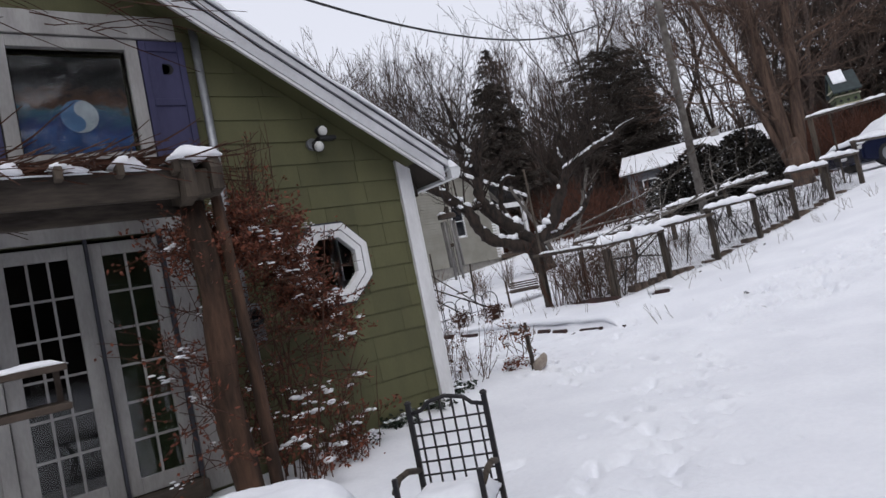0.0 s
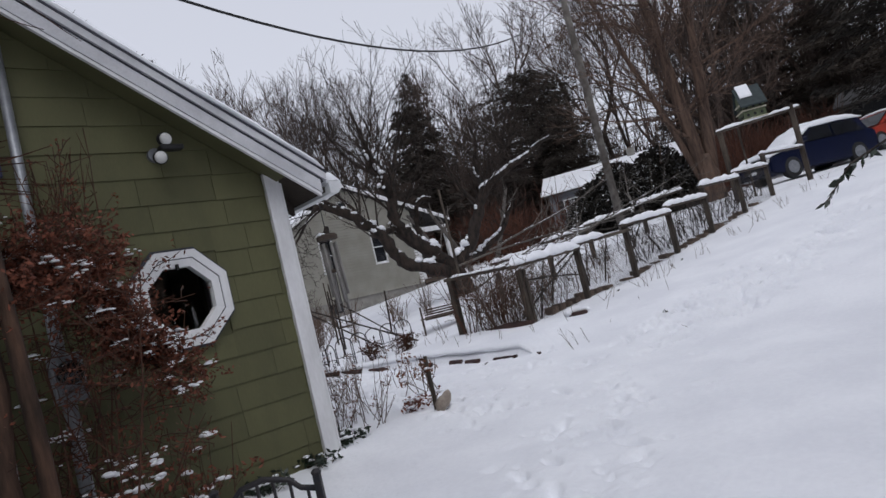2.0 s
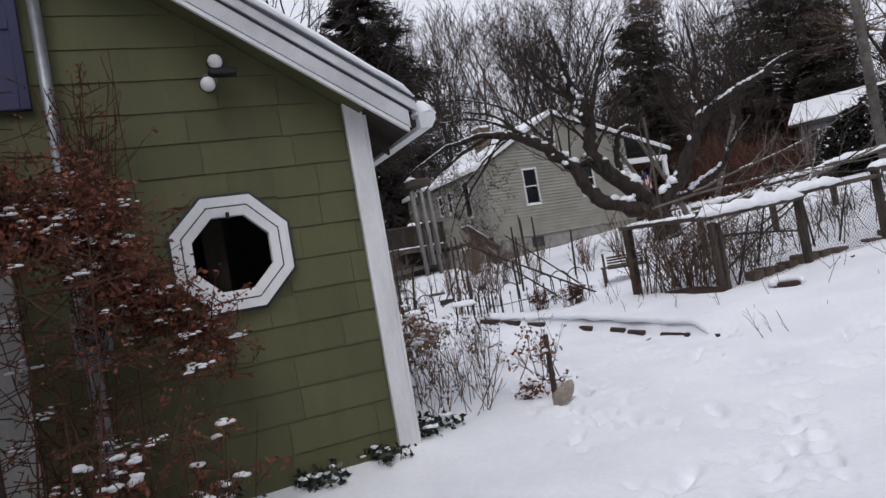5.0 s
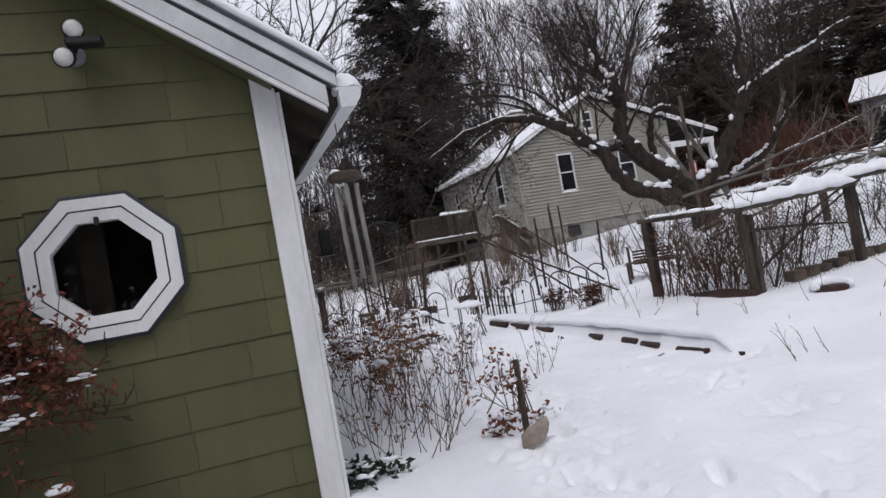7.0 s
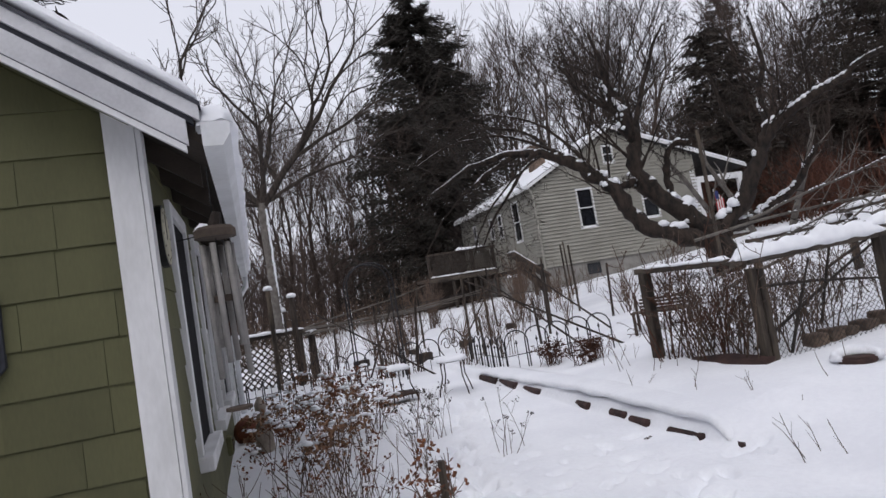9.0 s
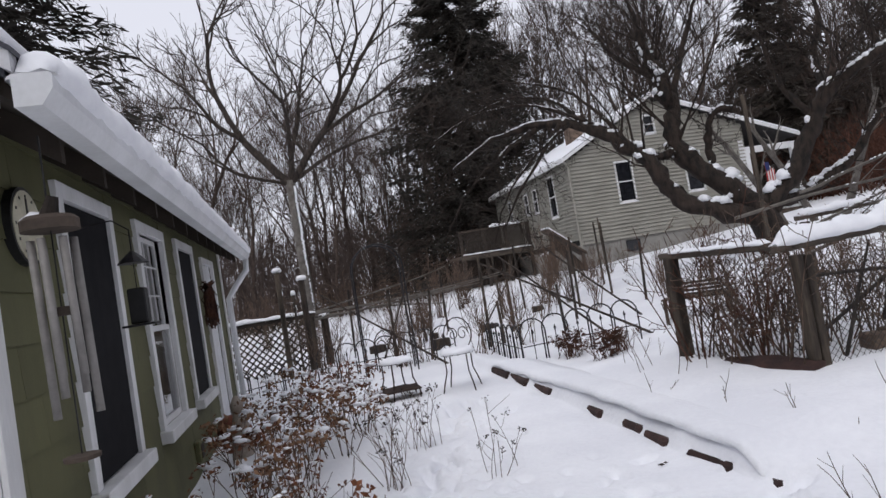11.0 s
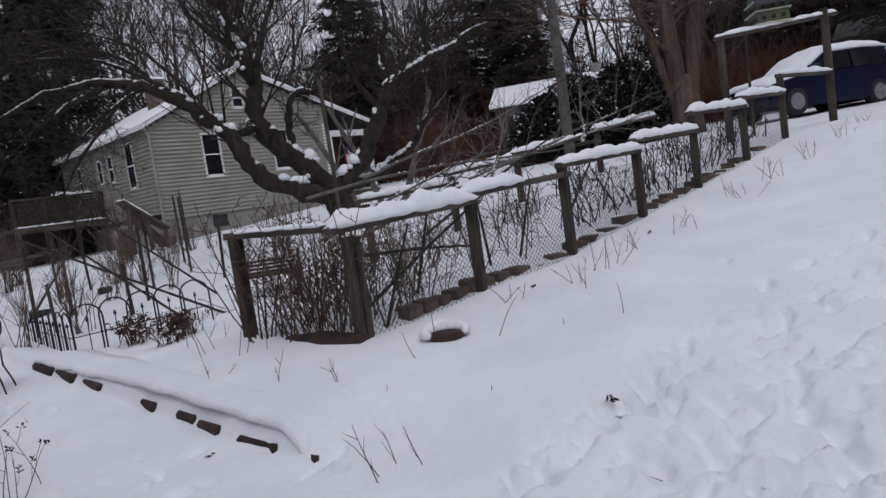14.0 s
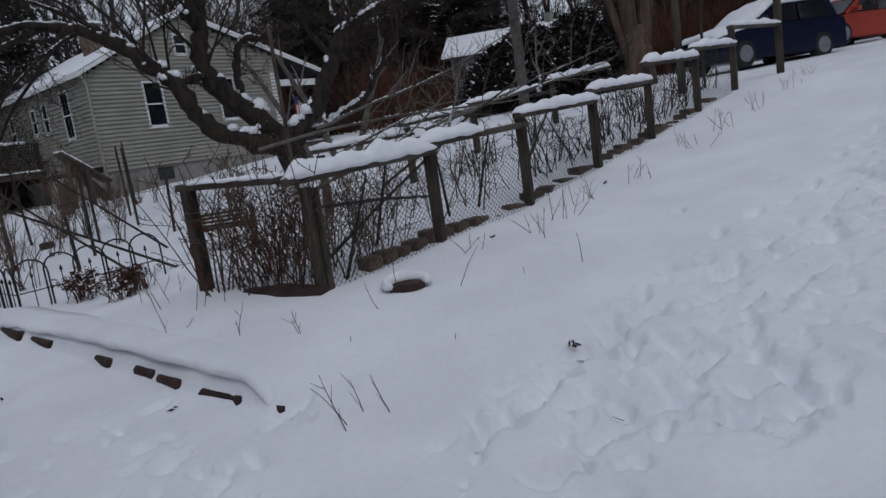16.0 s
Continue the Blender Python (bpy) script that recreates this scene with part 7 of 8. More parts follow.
# ---- flower bed at the corner ----
dead_shrub("leafy_stick_shrub", "short-stemmed shrub with hanging brown leaves", (1.24, 0.16, gz(1.24, 0.16) + 0.22), 61, 12, 0.22, 0.42, 0.9, 13, 0.035, "leaf", 12, 0.024, 0.35, "twig", 0.005, 5)
stk = thing("shrub_stake", "stout brown stake among the shrub stems", "stake", (1.22, 0.06, gz(1.22, 0.06)))
part("stake", Tubes().add([(0, 0, -0.15), (0.02, 0.02, 0.52)], [0.026, 0.02], 8).data, "weathered", stk)
dead_shrub("leaf_heap", "heap of brown leaves and snow at the stem foot", (1.2, 0.35, gz(1.2, 0.35)), 62, 8, 0.08, 0.2, 1.0, 10, 0.04, "redleaf", 16, 0.026, 0.6, "twig", 0.005, 1)
rng = random.Random(5)
HY = [(0.55, 2.2), (0.95, 2.7), (0.5, 3.1), (1.0, 3.6), (0.6, 4.1), (1.25, 3.2), (1.3, 4.3), (0.85, 1.75), (0.9, 4.7), (1.5, 3.8)]
for i, (x, y) in enumerate(HY):
    dead_shrub("hydrangea", "dead hydrangea with brown flower heads capped in snow", (x, y, gz(x, y)), 70 + i, 9, 0.35, 0.75, 0.38, 11, 0.05, "head" if i % 3 else "leaf", 26, 0.026, 0.8, "twig", 0.006, 1, "dead hydrangeas")
STK = [(0.35, 0.5), (0.6, 0.75), (0.85, 0.55), (0.45, 1.1), (0.75, 1.2), (1.05, 1.0), (0.3, 0.9), (0.95, 1.45), (0.65, 0.35)]
for i, (x, y) in enumerate(STK):
    dead_shrub("stem_clump", "clump of thin bare brown flower stems", (x, y, gz(x, y)), 90 + i, 7, 0.25, 0.75, 0.45, 6, 0.02, "leaf", 9, 0.016, 0.4, "twig", 0.0042, 2, "flower stems", (0.1 * math.sin(i), 0.1 * math.cos(i * 2)))
for i, (x, y) in enumerate(((0.15, 0.25),)):
    dead_shrub("ground_leaves", "low dark frosted leaves by the corner board", (x, y, gz(x, y)), 110 + i, 14, 0.06, 0.18, 0.9, 18, 0.045, "holly", 18, 0.03, 0.6, "twig", 0.004, 1, "frosted leaves")
dead_shrub("seed_stalks", "thin stalks with dark seed heads in the snow", (1.9, 2.9, gz(1.9, 2.9)), 130, 12, 0.3, 0.62, 0.35, 22, 0.014, "bark", 10, 0.014, 0.0, "twig", 0.0035, 2)
dead_shrub("seed_stalks", "thin stalks with dark seed heads in the snow", (2.25, 1.9, gz(2.25, 1.9)), 131, 6, 0.25, 0.6, 0.4, 12, 0.012, "bark", 8, 0.012, 0.0, "twig", 0.0035, 2)
dead_shrub("seed_stalks", "thin stalks with dark seed heads in the snow", (1.55, 2.1, gz(1.55, 2.1)), 132, 14, 0.3, 0.7, 0.5, 20, 0.014, "bark", 8, 0.014, 0.1, "twig", 0.004, 3)

# ---- stone edging of the raised bed ----
rng = random.Random(9)
for y0, y1 in ((5.86, 5.12), (5.11, 4.42), (4.25, 3.68), (2.88, 2.53), (2.2, 1.88), (1.86, 1.52), (1.29, 0.75), (0.54, 0.42)):
    yy, L = (y0 + y1) / 2, y0 - y1
    st = thing("edging_stone", "dark red-brown edging stone under a lip of snow", "edging stone", (3.435 + rng.uniform(-0.012, 0.012), yy, gz(3.30, yy) - 0.008), rng.uniform(-5, 5), group="bed edging")
    bm = bmesh.new()
    box(bm, -0.10, -L / 2 + 0.008, -0.12, 0.10, L / 2 - 0.008, rng.uniform(0.05, 0.07), min(0.02, L * 0.15))
    for v in bm.verts:
        v.co += Vector((noise.noise(v.co * 9 + Vector((yy, 0, 0))), noise.noise(v.co * 9 + Vector((0, yy, 0))), noise.noise(v.co * 9))) * min(0.014, L * 0.03)
    part("stone", bm, "brickr", st)
# the overhanging lip of snow on the raised bed
V, F = [], []
n = 150
for i in range(n + 1):
    y = 6.1 - (6.1 - 0.38) * i / n
    w = 0.028 * noise.noise((y * 2.5, 0, 0)) + 0.018 * noise.noise((y * 9, 3, 0))
    drop = 0.02 * noise.noise((y * 3.3, 7, 0)) + 0.006 + (0.03 * max(0, noise.noise((y * 2.1, 2, 1)))) * (y < 4.6)
    z = gz(3.6, y) - 0.16 * max(0, 1 - (y - 0.38) / 0.45) ** 2 - 0.12 * max(0, 1 - (6.1 - y) / 0.4) ** 2
    for dx, dz in ((-0.01 + w, -0.042 - drop), (-0.042 + w, -0.028 - drop * 0.7), (-0.048 + w, -0.006), (-0.01 + w * 0.5, 0.018), (0.10, 0.032), (0.26, 0.02), (0.5, -0.03), (0.5, -0.12)):
        V.append((3.42 + dx, y, z + dz))
for i in range(n):
    for k in range(7):
        a = i * 8 + k
        F.append((a, a + 1, a + 9, a + 8))
lip = tagged(part("snow_bank", (V, F), "snow", smooth=True), "soft lip of snow along the raised bed edge", "snow bank", kind="structure")


# ---- hooped border fence ----
def hoop_panel(x0, y0, x1, y1, n, h, seed):
    f = thing("border_fence", "black wire border fence with round hoops and finials", "border fence", (0, 0, 0), group="border fencing")
    a, b = Vector((x0, y0, 0)), Vector((x1, y1, 0))
    rng = random.Random(seed)
    w = (b - a).length / n
    d = (b - a).normalized()
    for i in range(n):
        c = a + d * (w * (i + 0.5))
        z = gz(c.x, c.y)
        q = [c - d * w * 0.56 + Vector((0, 0, z - 0.1)), c - d * w * 0.56 + Vector((0, 0, z + h - w * 0.5))]
        q += [c + d * (-w * 0.56 * math.cos(t)) + Vector((0, 0, z + h - w * 0.5 + w * 0.56 * math.sin(t))) for t in np.linspace(0.3, math.pi - 0.3, 7)]
        q += [c + d * w * 0.56 + Vector((0, 0, z + h - w * 0.5)), c + d * w * 0.56 + Vector((0, 0, z - 0.1))]
        part("hoop", Tubes().add(q, 0.0105, 5, cap=False).data, "iron", f)
        part("finial", Tubes().add([c + Vector((0, 0, z - 0.05)), c + Vector((0, 0, z + h * 0.62)), c + Vector((0, 0, z + h * 0.66)), c + Vector((0, 0, z + h * 0.76))], [0.006, 0.006, 0.02, 0.003], 5).data, "iron", f)
    za, zb = gz(x0, y0) + h * 0.36, gz(x1, y1) + h * 0.36
    part("cross_wire", Tubes().add([(x0, y0, za), (x1, y1, zb)], 0.007, 5).data, "iron", f)
    return f


hoop_panel(3.80, 5.75, 5.15, 5.15, 5, 0.5, 1)
hoop_panel(3.80, 5.85, 3.87, 8.0, 7, 0.44, 2)
hoop_panel(3.35, 7.9, 1.2, 8.3, 7, 0.5, 3)
hoop_panel(0.9, 8.2, -0.1, 7.8, 4, 0.45, 4)
for i, (x, y) in enumerate(((4.28, 5.32), (4.32, 4.35), (4.62, 4.6))):
    dead_shrub("low_shrub", "small rounded brown shrub with dead leaves", (x, y, gz(x, y)), 140 + i, 30, 0.18, 0.36, 0.5, 40 if i < 2 else 12, 0.03, "vine", 18, 0.02, 0.15, "vine", 0.005, 2, "low shrubs")


# ---- iron chairs in the garden ----
def iron_chair(x, y, rz, lower):
    c = thing("iron_chair", "small rusty iron garden chair with snow on the seat", "chair", (x, y, gz(x, y)), rz, group="iron garden chairs")
    part("seat", Tubes().add([(0, 0, 0.41), (0, 0, 0.425)], 0.20, 18).data, "rusty", c)
    for k, (sx, sy) in enumerate(((-1, -1), (1, -1), (1, 1), (-1, 1))):
        part("leg", Tubes().add([(0.13 * sx, 0.13 * sy, 0.41), (0.13 * sx, 0.13 * sy, 0.22), (0.17 * sx, 0.17 * sy, 0.08), (0.20 * sx, 0.20 * sy, -0.06)], 0.009, 6).data, "rusty", c)
    ring = [(0.17 * math.cos(t), 0.17, 0.62 + 0.20 * math.sin(t)) for t in np.linspace(-1.2, math.pi + 1.2, 14)]
    part("backrest", Tubes().add([(0.16, 0.15, 0.41)] + ring + [(-0.16, 0.15, 0.41)], 0.008, 6).data, "rusty", c)
    for s in (-1, 1):
        part("back_scroll", Tubes().add([(s * (0.015 + 0.055 * (1 - t / 9)) * math.cos(t) + s * 0.06, 0.17, 0.62 + (0.02 + 0.07 * (1 - t / 9)) * math.sin(t)) for t in np.linspace(0, 7.5, 16)], 0.006, 5).data, "rusty", c)
    if lower:
        part("foot_rail", Tubes().add([(-0.17, -0.17, 0.1), (0.17, -0.17, 0.1), (0.17, 0.17, 0.1), (-0.17, 0.17, 0.1), (-0.17, -0.17, 0.1)], 0.012, 5).data, "rusty", c)
    snow_mound(-0.21, -0.21, 0.21, 0.21, 0.425, 0.065, x, c, True, 14)
    return c


iron_chair(2.08, 5.42, 20, True)
iron_chair(2.78, 5.10, -25, False)
ch1 = thing("iron_table", "low rusty iron stand with snow-covered shelf", "stand", (2.0, 5.32, gz(2.0, 5.32)))
part("shelf", bx(-0.22, -0.2, 0.10, 0.3, 0.2, 0.12, 0.004), "rusty", ch1)
for sx, sy in ((-0.2, -0.18), (0.28, -0.18), (0.28, 0.18), (-0.2, 0.18)):
    part("leg", Tubes().add([(sx, sy, -0.06), (sx, sy, 0.12)], 0.009, 5).data, "rusty", ch1)
# tall arched trellis
ar = thing("arch_trellis", "thin black iron arch trellis standing in the garden", "trellis", (2.27, 7.4, gz(2.27, 7.4)))
for dy in (0.0, 0.35):
    q = [(-0.38, dy, -0.1), (-0.38, dy, 1.6)] + [(-0.38 * math.cos(t), dy, 1.6 + 0.36 * math.sin(t)) for t in np.linspace(0.25, math.pi - 0.25, 9)] + [(0.38, dy, 1.6), (0.38, dy, -0.1)]
    part("arch_frame", Tubes().add(q, 0.012, 6).data, "iron", ar)
for z in (0.3, 0.7, 1.1, 1.5):
    for sx in (-1, 1):
        part("rung", Tubes().add([(sx * 0.38, 0, z), (sx * 0.38, 0.35, z)], 0.006, 5).data, "iron", ar)

# ---- lattice screen, posts and far garden rails ----
lt = thing("lattice_screen", "weathered diamond lattice screen with snowy top rail", "lattice screen", (-0.55, 10.2, gz(0.2, 10.2)))
for i in range(17):
    x = -0.6 + i * 0.13
    for s in (0, 1):
        a, b = (x, x + 0.95) if s else (x + 0.95, x)
        pts = [(a, 0.05), (a + 0.04, 0.05), (b + 0.04, 1.0), (b, 1.0)]
        if min(a, b) < -0.05 or max(a, b) > 1.72:
            t0 = max(0, (-0.02 - min(a, b)) / 0.95)
            t1 = min(1, (1.70 - min(a, b)) / 0.95)
            if t1 - t0 < 0.12:
                continue
            if s:
                pts = [(a + 0.95 * t0, 0.05 + 0.95 * t0), (a + 0.95 * t0 + 0.04, 0.05 + 0.95 * t0), (a + 0.95 * t1 + 0.04, 0.05 + 0.95 * t1), (a + 0.95 * t1, 0.05 + 0.95 * t1)]
            else:
                pts = [(a - 0.95 * (1 - t1), 0.05 + 0.95 * (1 - t1)), (a - 0.95 * (1 - t1) + 0.04, 0.05 + 0.95 * (1 - t1)), (a - 0.95 * (1 - t0) + 0.04, 0.05 + 0.95 * (1 - t0)), (a - 0.95 * (1 - t0), 0.05 + 0.95 * (1 - t0))]
        part("lattice_slat", prism(pts, 'y', 0.012 * s, 0.012 * s + 0.01), "weathered", lt)
part("top_rail", bx(-0.1, -0.03, 1.0, 1.85, 0.05, 1.08, 0.006), "weatheredx", lt)
part("end_post", bx(1.72, -0.04, -0.3, 1.82, 0.06, 1.0, 0.006), "weathered", lt)
snow_strip((-0.1, 0.01, 1.075), (1.87, 0.01, 1.075), 0.12, 0.06, 71, parent=lt)
for i, (x, y, z1, r) in enumerate(((0.72, 9.8, 2.0, 0.05), (1.13, 9.8, 1.8, 0.06), (0.95, 9.7, 1.55, 0.02), (1.45, 10.4, 1.05, 0.08))):
    p = thing("garden_post", "grey wooden garden post with a cap of snow", "post", (x, y, gz(x, y)), group="garden posts")
    part("post_body", Tubes().add([(0, 0, -0.2), (0.01, 0, z1 - gz(x, y))], [r, r * 0.9], 8).data, "bark" if i % 2 else "weathered", p)
    T = Tubes()
    T.blob((0.01, 0, z1 - gz(x, y) + 0.02), r * 1.6 + 0.02, r * 1.6 + 0.02, 0.07, random.Random(i))
    part("snow", T.data, "snowcap", p, smooth=True)
snags = thing("branch_rail", "long snowy branches laid across garden posts", "branch", (1.3, 10.2, gz(1.3, 10.2) + 0.95))
T = Tubes()
rng = random.Random(13)
for k in range(7):
    q, qr, _ = wander(rng, (rng.uniform(-0.2, 0.6), rng.uniform(-0.2, 0.4), rng.uniform(-0.1, 0.15)), (1, rng.gauss(0, 0.12), rng.gauss(0.04, 0.08)), rng.uniform(2.5, 4.5), 7, 0.022, 0.008, 0.14, 0.0)
    T.add(q, qr, 5, cap=False)
part("twig_mass", T.data, "barkgrey", snags)

pk = thing("garden_plank", "tall thin grey plank standing beside the apple tree", "plank", (9.34, 7.85, gz(9.34, 7.85)), 20)
part("plank", bx(-0.05, -0.015, -0.2, 0.05, 0.015, 3.8 - gz(9.34, 7.85), 0.004), "weathered", pk)

# stakes, canes and string lines over the vegetable beds
rng = random.Random(23)
STAKES = [(3.0, 8.2, 1.1), (3.98, 8.0, 1.5), (5.15, 7.6, 0.75), (4.2, 7.9, 0.7), (2.6, 9.4, 1.2), (4.8, 9.2, 1.3), (5.7, 8.4, 1.2), (6.3, 9.6, 1.4), (3.4, 10.6, 1.3), (5.2, 11.2, 1.4), (6.9, 8.1, 1.0), (7.4, 10.4, 1.5), (2.0, 11.5, 1.3), (4.3, 12.8, 1.5), (6.2, 12.6, 1.5), (8.2, 12.4, 1.5), (3.7, 14.5, 1.4), (9.3, 14.4, 1.6)]
for i, (x, y, h) in enumerate(STAKES):
    s = thing("garden_stake", "weathered wooden garden stake stuck in the snow", "stake", (x, y, gz(x, y)), group="garden stakes")
    part("stake", Tubes().add([(0, 0, -0.2), (rng.gauss(0, 0.06), rng.gauss(0, 0.06), h)], [0.026, 0.022], 6).data, "weathered" if i % 2 else "bark", s)
for i, ((x, y), (x2, y2, z2)) in enumerate((((5.5, 5.2), (3.7, 6.9, 1.25)), ((5.3, 6.2), (4.4, 8.2, 1.35)), ((3.2, 7.2), (1.4, 9.3, 1.35)), ((6.1, 6.6), (5.1, 7.7, 1.2)), ((2.2, 8.6), (3.0, 8.9, 1.5)), ((4.2, 9.8), (5.6, 10.2, 1.6)))):
    s = thing("leaning_pole", "thin brown pole leaning over the garden beds", "pole", (x, y, gz(x, y)), group="leaning poles")
    part("pole", Tubes().add([(0, 0, -0.1), (x2 - x, y2 - y, z2)], [0.018, 0.013], 6).data, "bark", s)
for i in range(44):
    x, y = rng.uniform(0.6, 9.5), rng.uniform(7.0, 17)
    if 8.6 < x < 10.8 and 7.3 < y < 9.6 or (x > 5.2 and y < 7.2):
        continue
    dead_shrub("bare_bush", "leggy leafless brown garden bush", (x, y, gz(x, y)), 200 + i, rng.randint(9, 20), 0.45, rng.uniform(0.8, 1.5), 0.35, 0, stem="twig", r=0.007, fork=4, group="bare garden bushes")
for i in range(7):
    x, y = rng.uniform(-1.5, 9.0), rng.uniform(15, 19)
    dead_shrub("brush_clump", "tall tangled brown brush clump", (x, y, gz(x, y)), 260 + i, 26, 0.9, 2.0, 0.35, 0, stem="twig", r=0.009, fork=5, group="brush clumps")
for i, (x, y) in enumerate(((3.4, 9.2), (4.6, 10.2), (2.4, 10.6), (5.9, 10.9), (3.8, 12.0))):
    b = thing("planter_box", "small dark planter box in the snow", "planter", (x, y, gz(x, y)), 20 * i, group="planter boxes")
    part("box_body", bx(-0.15, -0.1, -0.05, 0.15, 0.1, 0.14, 0.01), "dark", b)
for i, (a, b) in enumerate((((1.13, 9.8, 1.35), (4.0, 8.0, 1.35)), ((4.0, 8.0, 1.3), (6.9, 8.1, 1.2)), ((2.0, 11.5, 1.1), (5.2, 11.2, 1.2)))):
    cable("string_line", "thin string line stretched over the garden beds", a, b, 0.08, 0.004, 12)

# ---- brambles, sticks and stones inside the fence ----
def bramble(loc, seed, n, h0, h1, label, sx, sy, r=0.006, mat_="twig"):
    t = thing("bramble", label, "bramble", loc, group="brambles")
    rng = random.Random(seed)
    T = Tubes()
    for _ in range(n):
        p = (rng.uniform(-sx, sx), rng.uniform(-sy, sy), -0.1)
        q, qr, _ = wander(rng, p, (rng.gauss(0, 0.25), rng.gauss(0, 0.25), 1), rng.uniform(h0, h1), 6, r * rng.uniform(0.6, 1.6), r * 0.4, 0.25, -0.02)
        T.add(q, qr, 4, cap=False)
        branch_out(T, rng, q, qr, 2, (4, 3), 0.32, 0.7, 0.1)
    part("cane_tangle", T.data, mat_, t)


for i, (x, y) in enumerate(((4.46, 2.7), (4.55, 2.35), (4.62, 2.05), (4.72, 1.85), (4.85, 2.5))):
    bramble((x, y, gz(x, y)), 300 + i, 10, 0.6, 1.5, "dense upright brown bramble canes at the fence corner", 0.14, 0.2, 0.007, "twig" if i % 2 else "vine")
for i, (x, y, n) in enumerate(((5.0, 2.4, 26), (5.4, 2.9, 22), (6.2, 3.0, 20), (6.8, 2.6, 18), (8.0, 2.8, 20), (5.9, 3.8, 16), (7.0, 4.2, 18), (8.4, 4.8, 18), (5.2, 2.0, 26), (5.6, 2.3, 22), (6.3, 2.1, 14), (7.6, 2.0, 14), (8.6, 1.9, 22), (9.4, 1.8, 24), (10.4, 1.7, 24), (11.2, 1.6, 24), (12.2, 1.5, 20), (7.2, 3.2, 16), (9.0, 3.2, 18), (10.6, 3.2, 18), (12.6, 2.6, 18), (13.6, 1.6, 16))):
    bramble((x, y, gz(x, y)), 320 + i, int(n * (1.1 if x < 5.8 else 0.6 if x < 8.5 else 0.9)), 0.5 if x < 8.5 else 0.3, 1.1 if x < 8.5 else 0.9, "tangle of brown bramble canes behind the netting", 0.45, 0.3, 0.006 if x < 8.5 else 0.009, "twig" if x < 8.5 else "bark")
STICKS = [((4.8, 1.9, 0.4), (6.6, 1.75, 1.35)), ((4.75, 1.72, 0.98), (6.2, 1.7, 0.85)), ((5.6, 1.9, 0.5), (5.75, 1.75, 1.3)), ((6.5, 1.75, 0.6), (6.35, 1.7, 1.3)), ((7.05, 1.8, 0.6), (7.25, 1.7, 1.35)), ((6.1, 2.2, 1.0), (8.2, 1.9, 1.9)), ((5.0, 1.7, 0.3), (5.6, 1.9, 1.15)), ((8.1, 1.9, 0.8), (8.6, 1.7, 1.6))]
for i, (a, b) in enumerate(STICKS):
    s = thing("pole_stick", "bare brown stick leaning in the fence", "stick", a, group="sticks in the fence")
    d = Vector(b) - Vector(a)
    part("stick", Tubes().add([(0, 0, 0), tuple(d * 0.5 + Vector((0, 0, 0.02))), tuple(d)], [0.016, 0.015, 0.010], 6).data, "bark", s)
rng = random.Random(77)
x = 4.95
while x < 12.6:
    L = rng.uniform(0.14, 0.3)
    y = 1.65 - 0.1 * (x - 4.73) + 0.12
    s = thing("fence_stone", "brown concrete block along the fence foot", "stone", (x + L / 2, y, float(np.interp(x + L / 2, [p[0] for p in FX], [p[2] for p in FX])) - 0.01), rng.uniform(-28, 20), group="fence foot stones")
    bm = bmesh.new()
    box(bm, -L / 2, -0.09, -0.15, L / 2, 0.09, rng.uniform(0.08, 0.17) if 5.1 < x < 6.4 else rng.uniform(0.0, 0.09), 0.012)
    for v in bm.verts:
        v.co += Vector((noise.noise(v.co * 8 + Vector((x, 0, 0))), noise.noise(v.co * 8 + Vector((0, x, 0))), noise.noise(v.co * 8))) * 0.013
    part("stone", bm, "stone", s)
    x += L + (rng.uniform(0.0, 0.02) if x < 6.5 else rng.uniform(0.0, 0.12))
bl = thing("sill_log", "dark rotten log at the foot of the fence corner", "log", (4.60, 2.0, 0.25), 103)
part("log_body", Tubes().add([(-0.42, 0, 0), (0, 0.02, 0.02), (0.42, 0, 0)], [0.12, 0.135, 0.115], 10).data, "brickr", bl, smooth=True)
# second row of rails behind, with long fallen branches
for i, (a, b) in enumerate((((7.3, 4.6, 1.45), (8.9, 4.35, 1.52)), ((8.75, 4.3, 1.66), (10.3, 4.2, 1.78)), ((10.2, 4.15, 1.85), (12.0, 4.0, 2.0)), ((12.0, 3.7, 2.1), (13.6, 3.4, 2.25)))):
    fence_rail(a, b, 80 + i, 0.8)
    fence_post(a[0] + 0.05, a[1], gz(a[0], a[1]), a[2] - 0.085, 0.09, False, i)
FB = [((6.6, 4.9, 1.55), (10.4, 2.4, 2.25)), ((7.7, 5.0, 1.75), (9.7, 2.8, 2.05)), ((8.2, 3.4, 1.5), (12.6, 2.0, 2.35)), ((9.0, 3.9, 1.6), (13.2, 2.4, 2.55)), ((6.9, 3.4, 1.3), (9.9, 3.9, 2.0)), ((9.8, 2.6, 1.8), (12.0, 3.6, 2.3)), ((5.6, 3.2, 0.9), (8.9, 3.0, 1.7)), ((6.2, 4.2, 1.0), (9.2, 3.2, 1.8)), ((7.4, 2.6, 1.2), (10.2, 4.6, 1.9))]
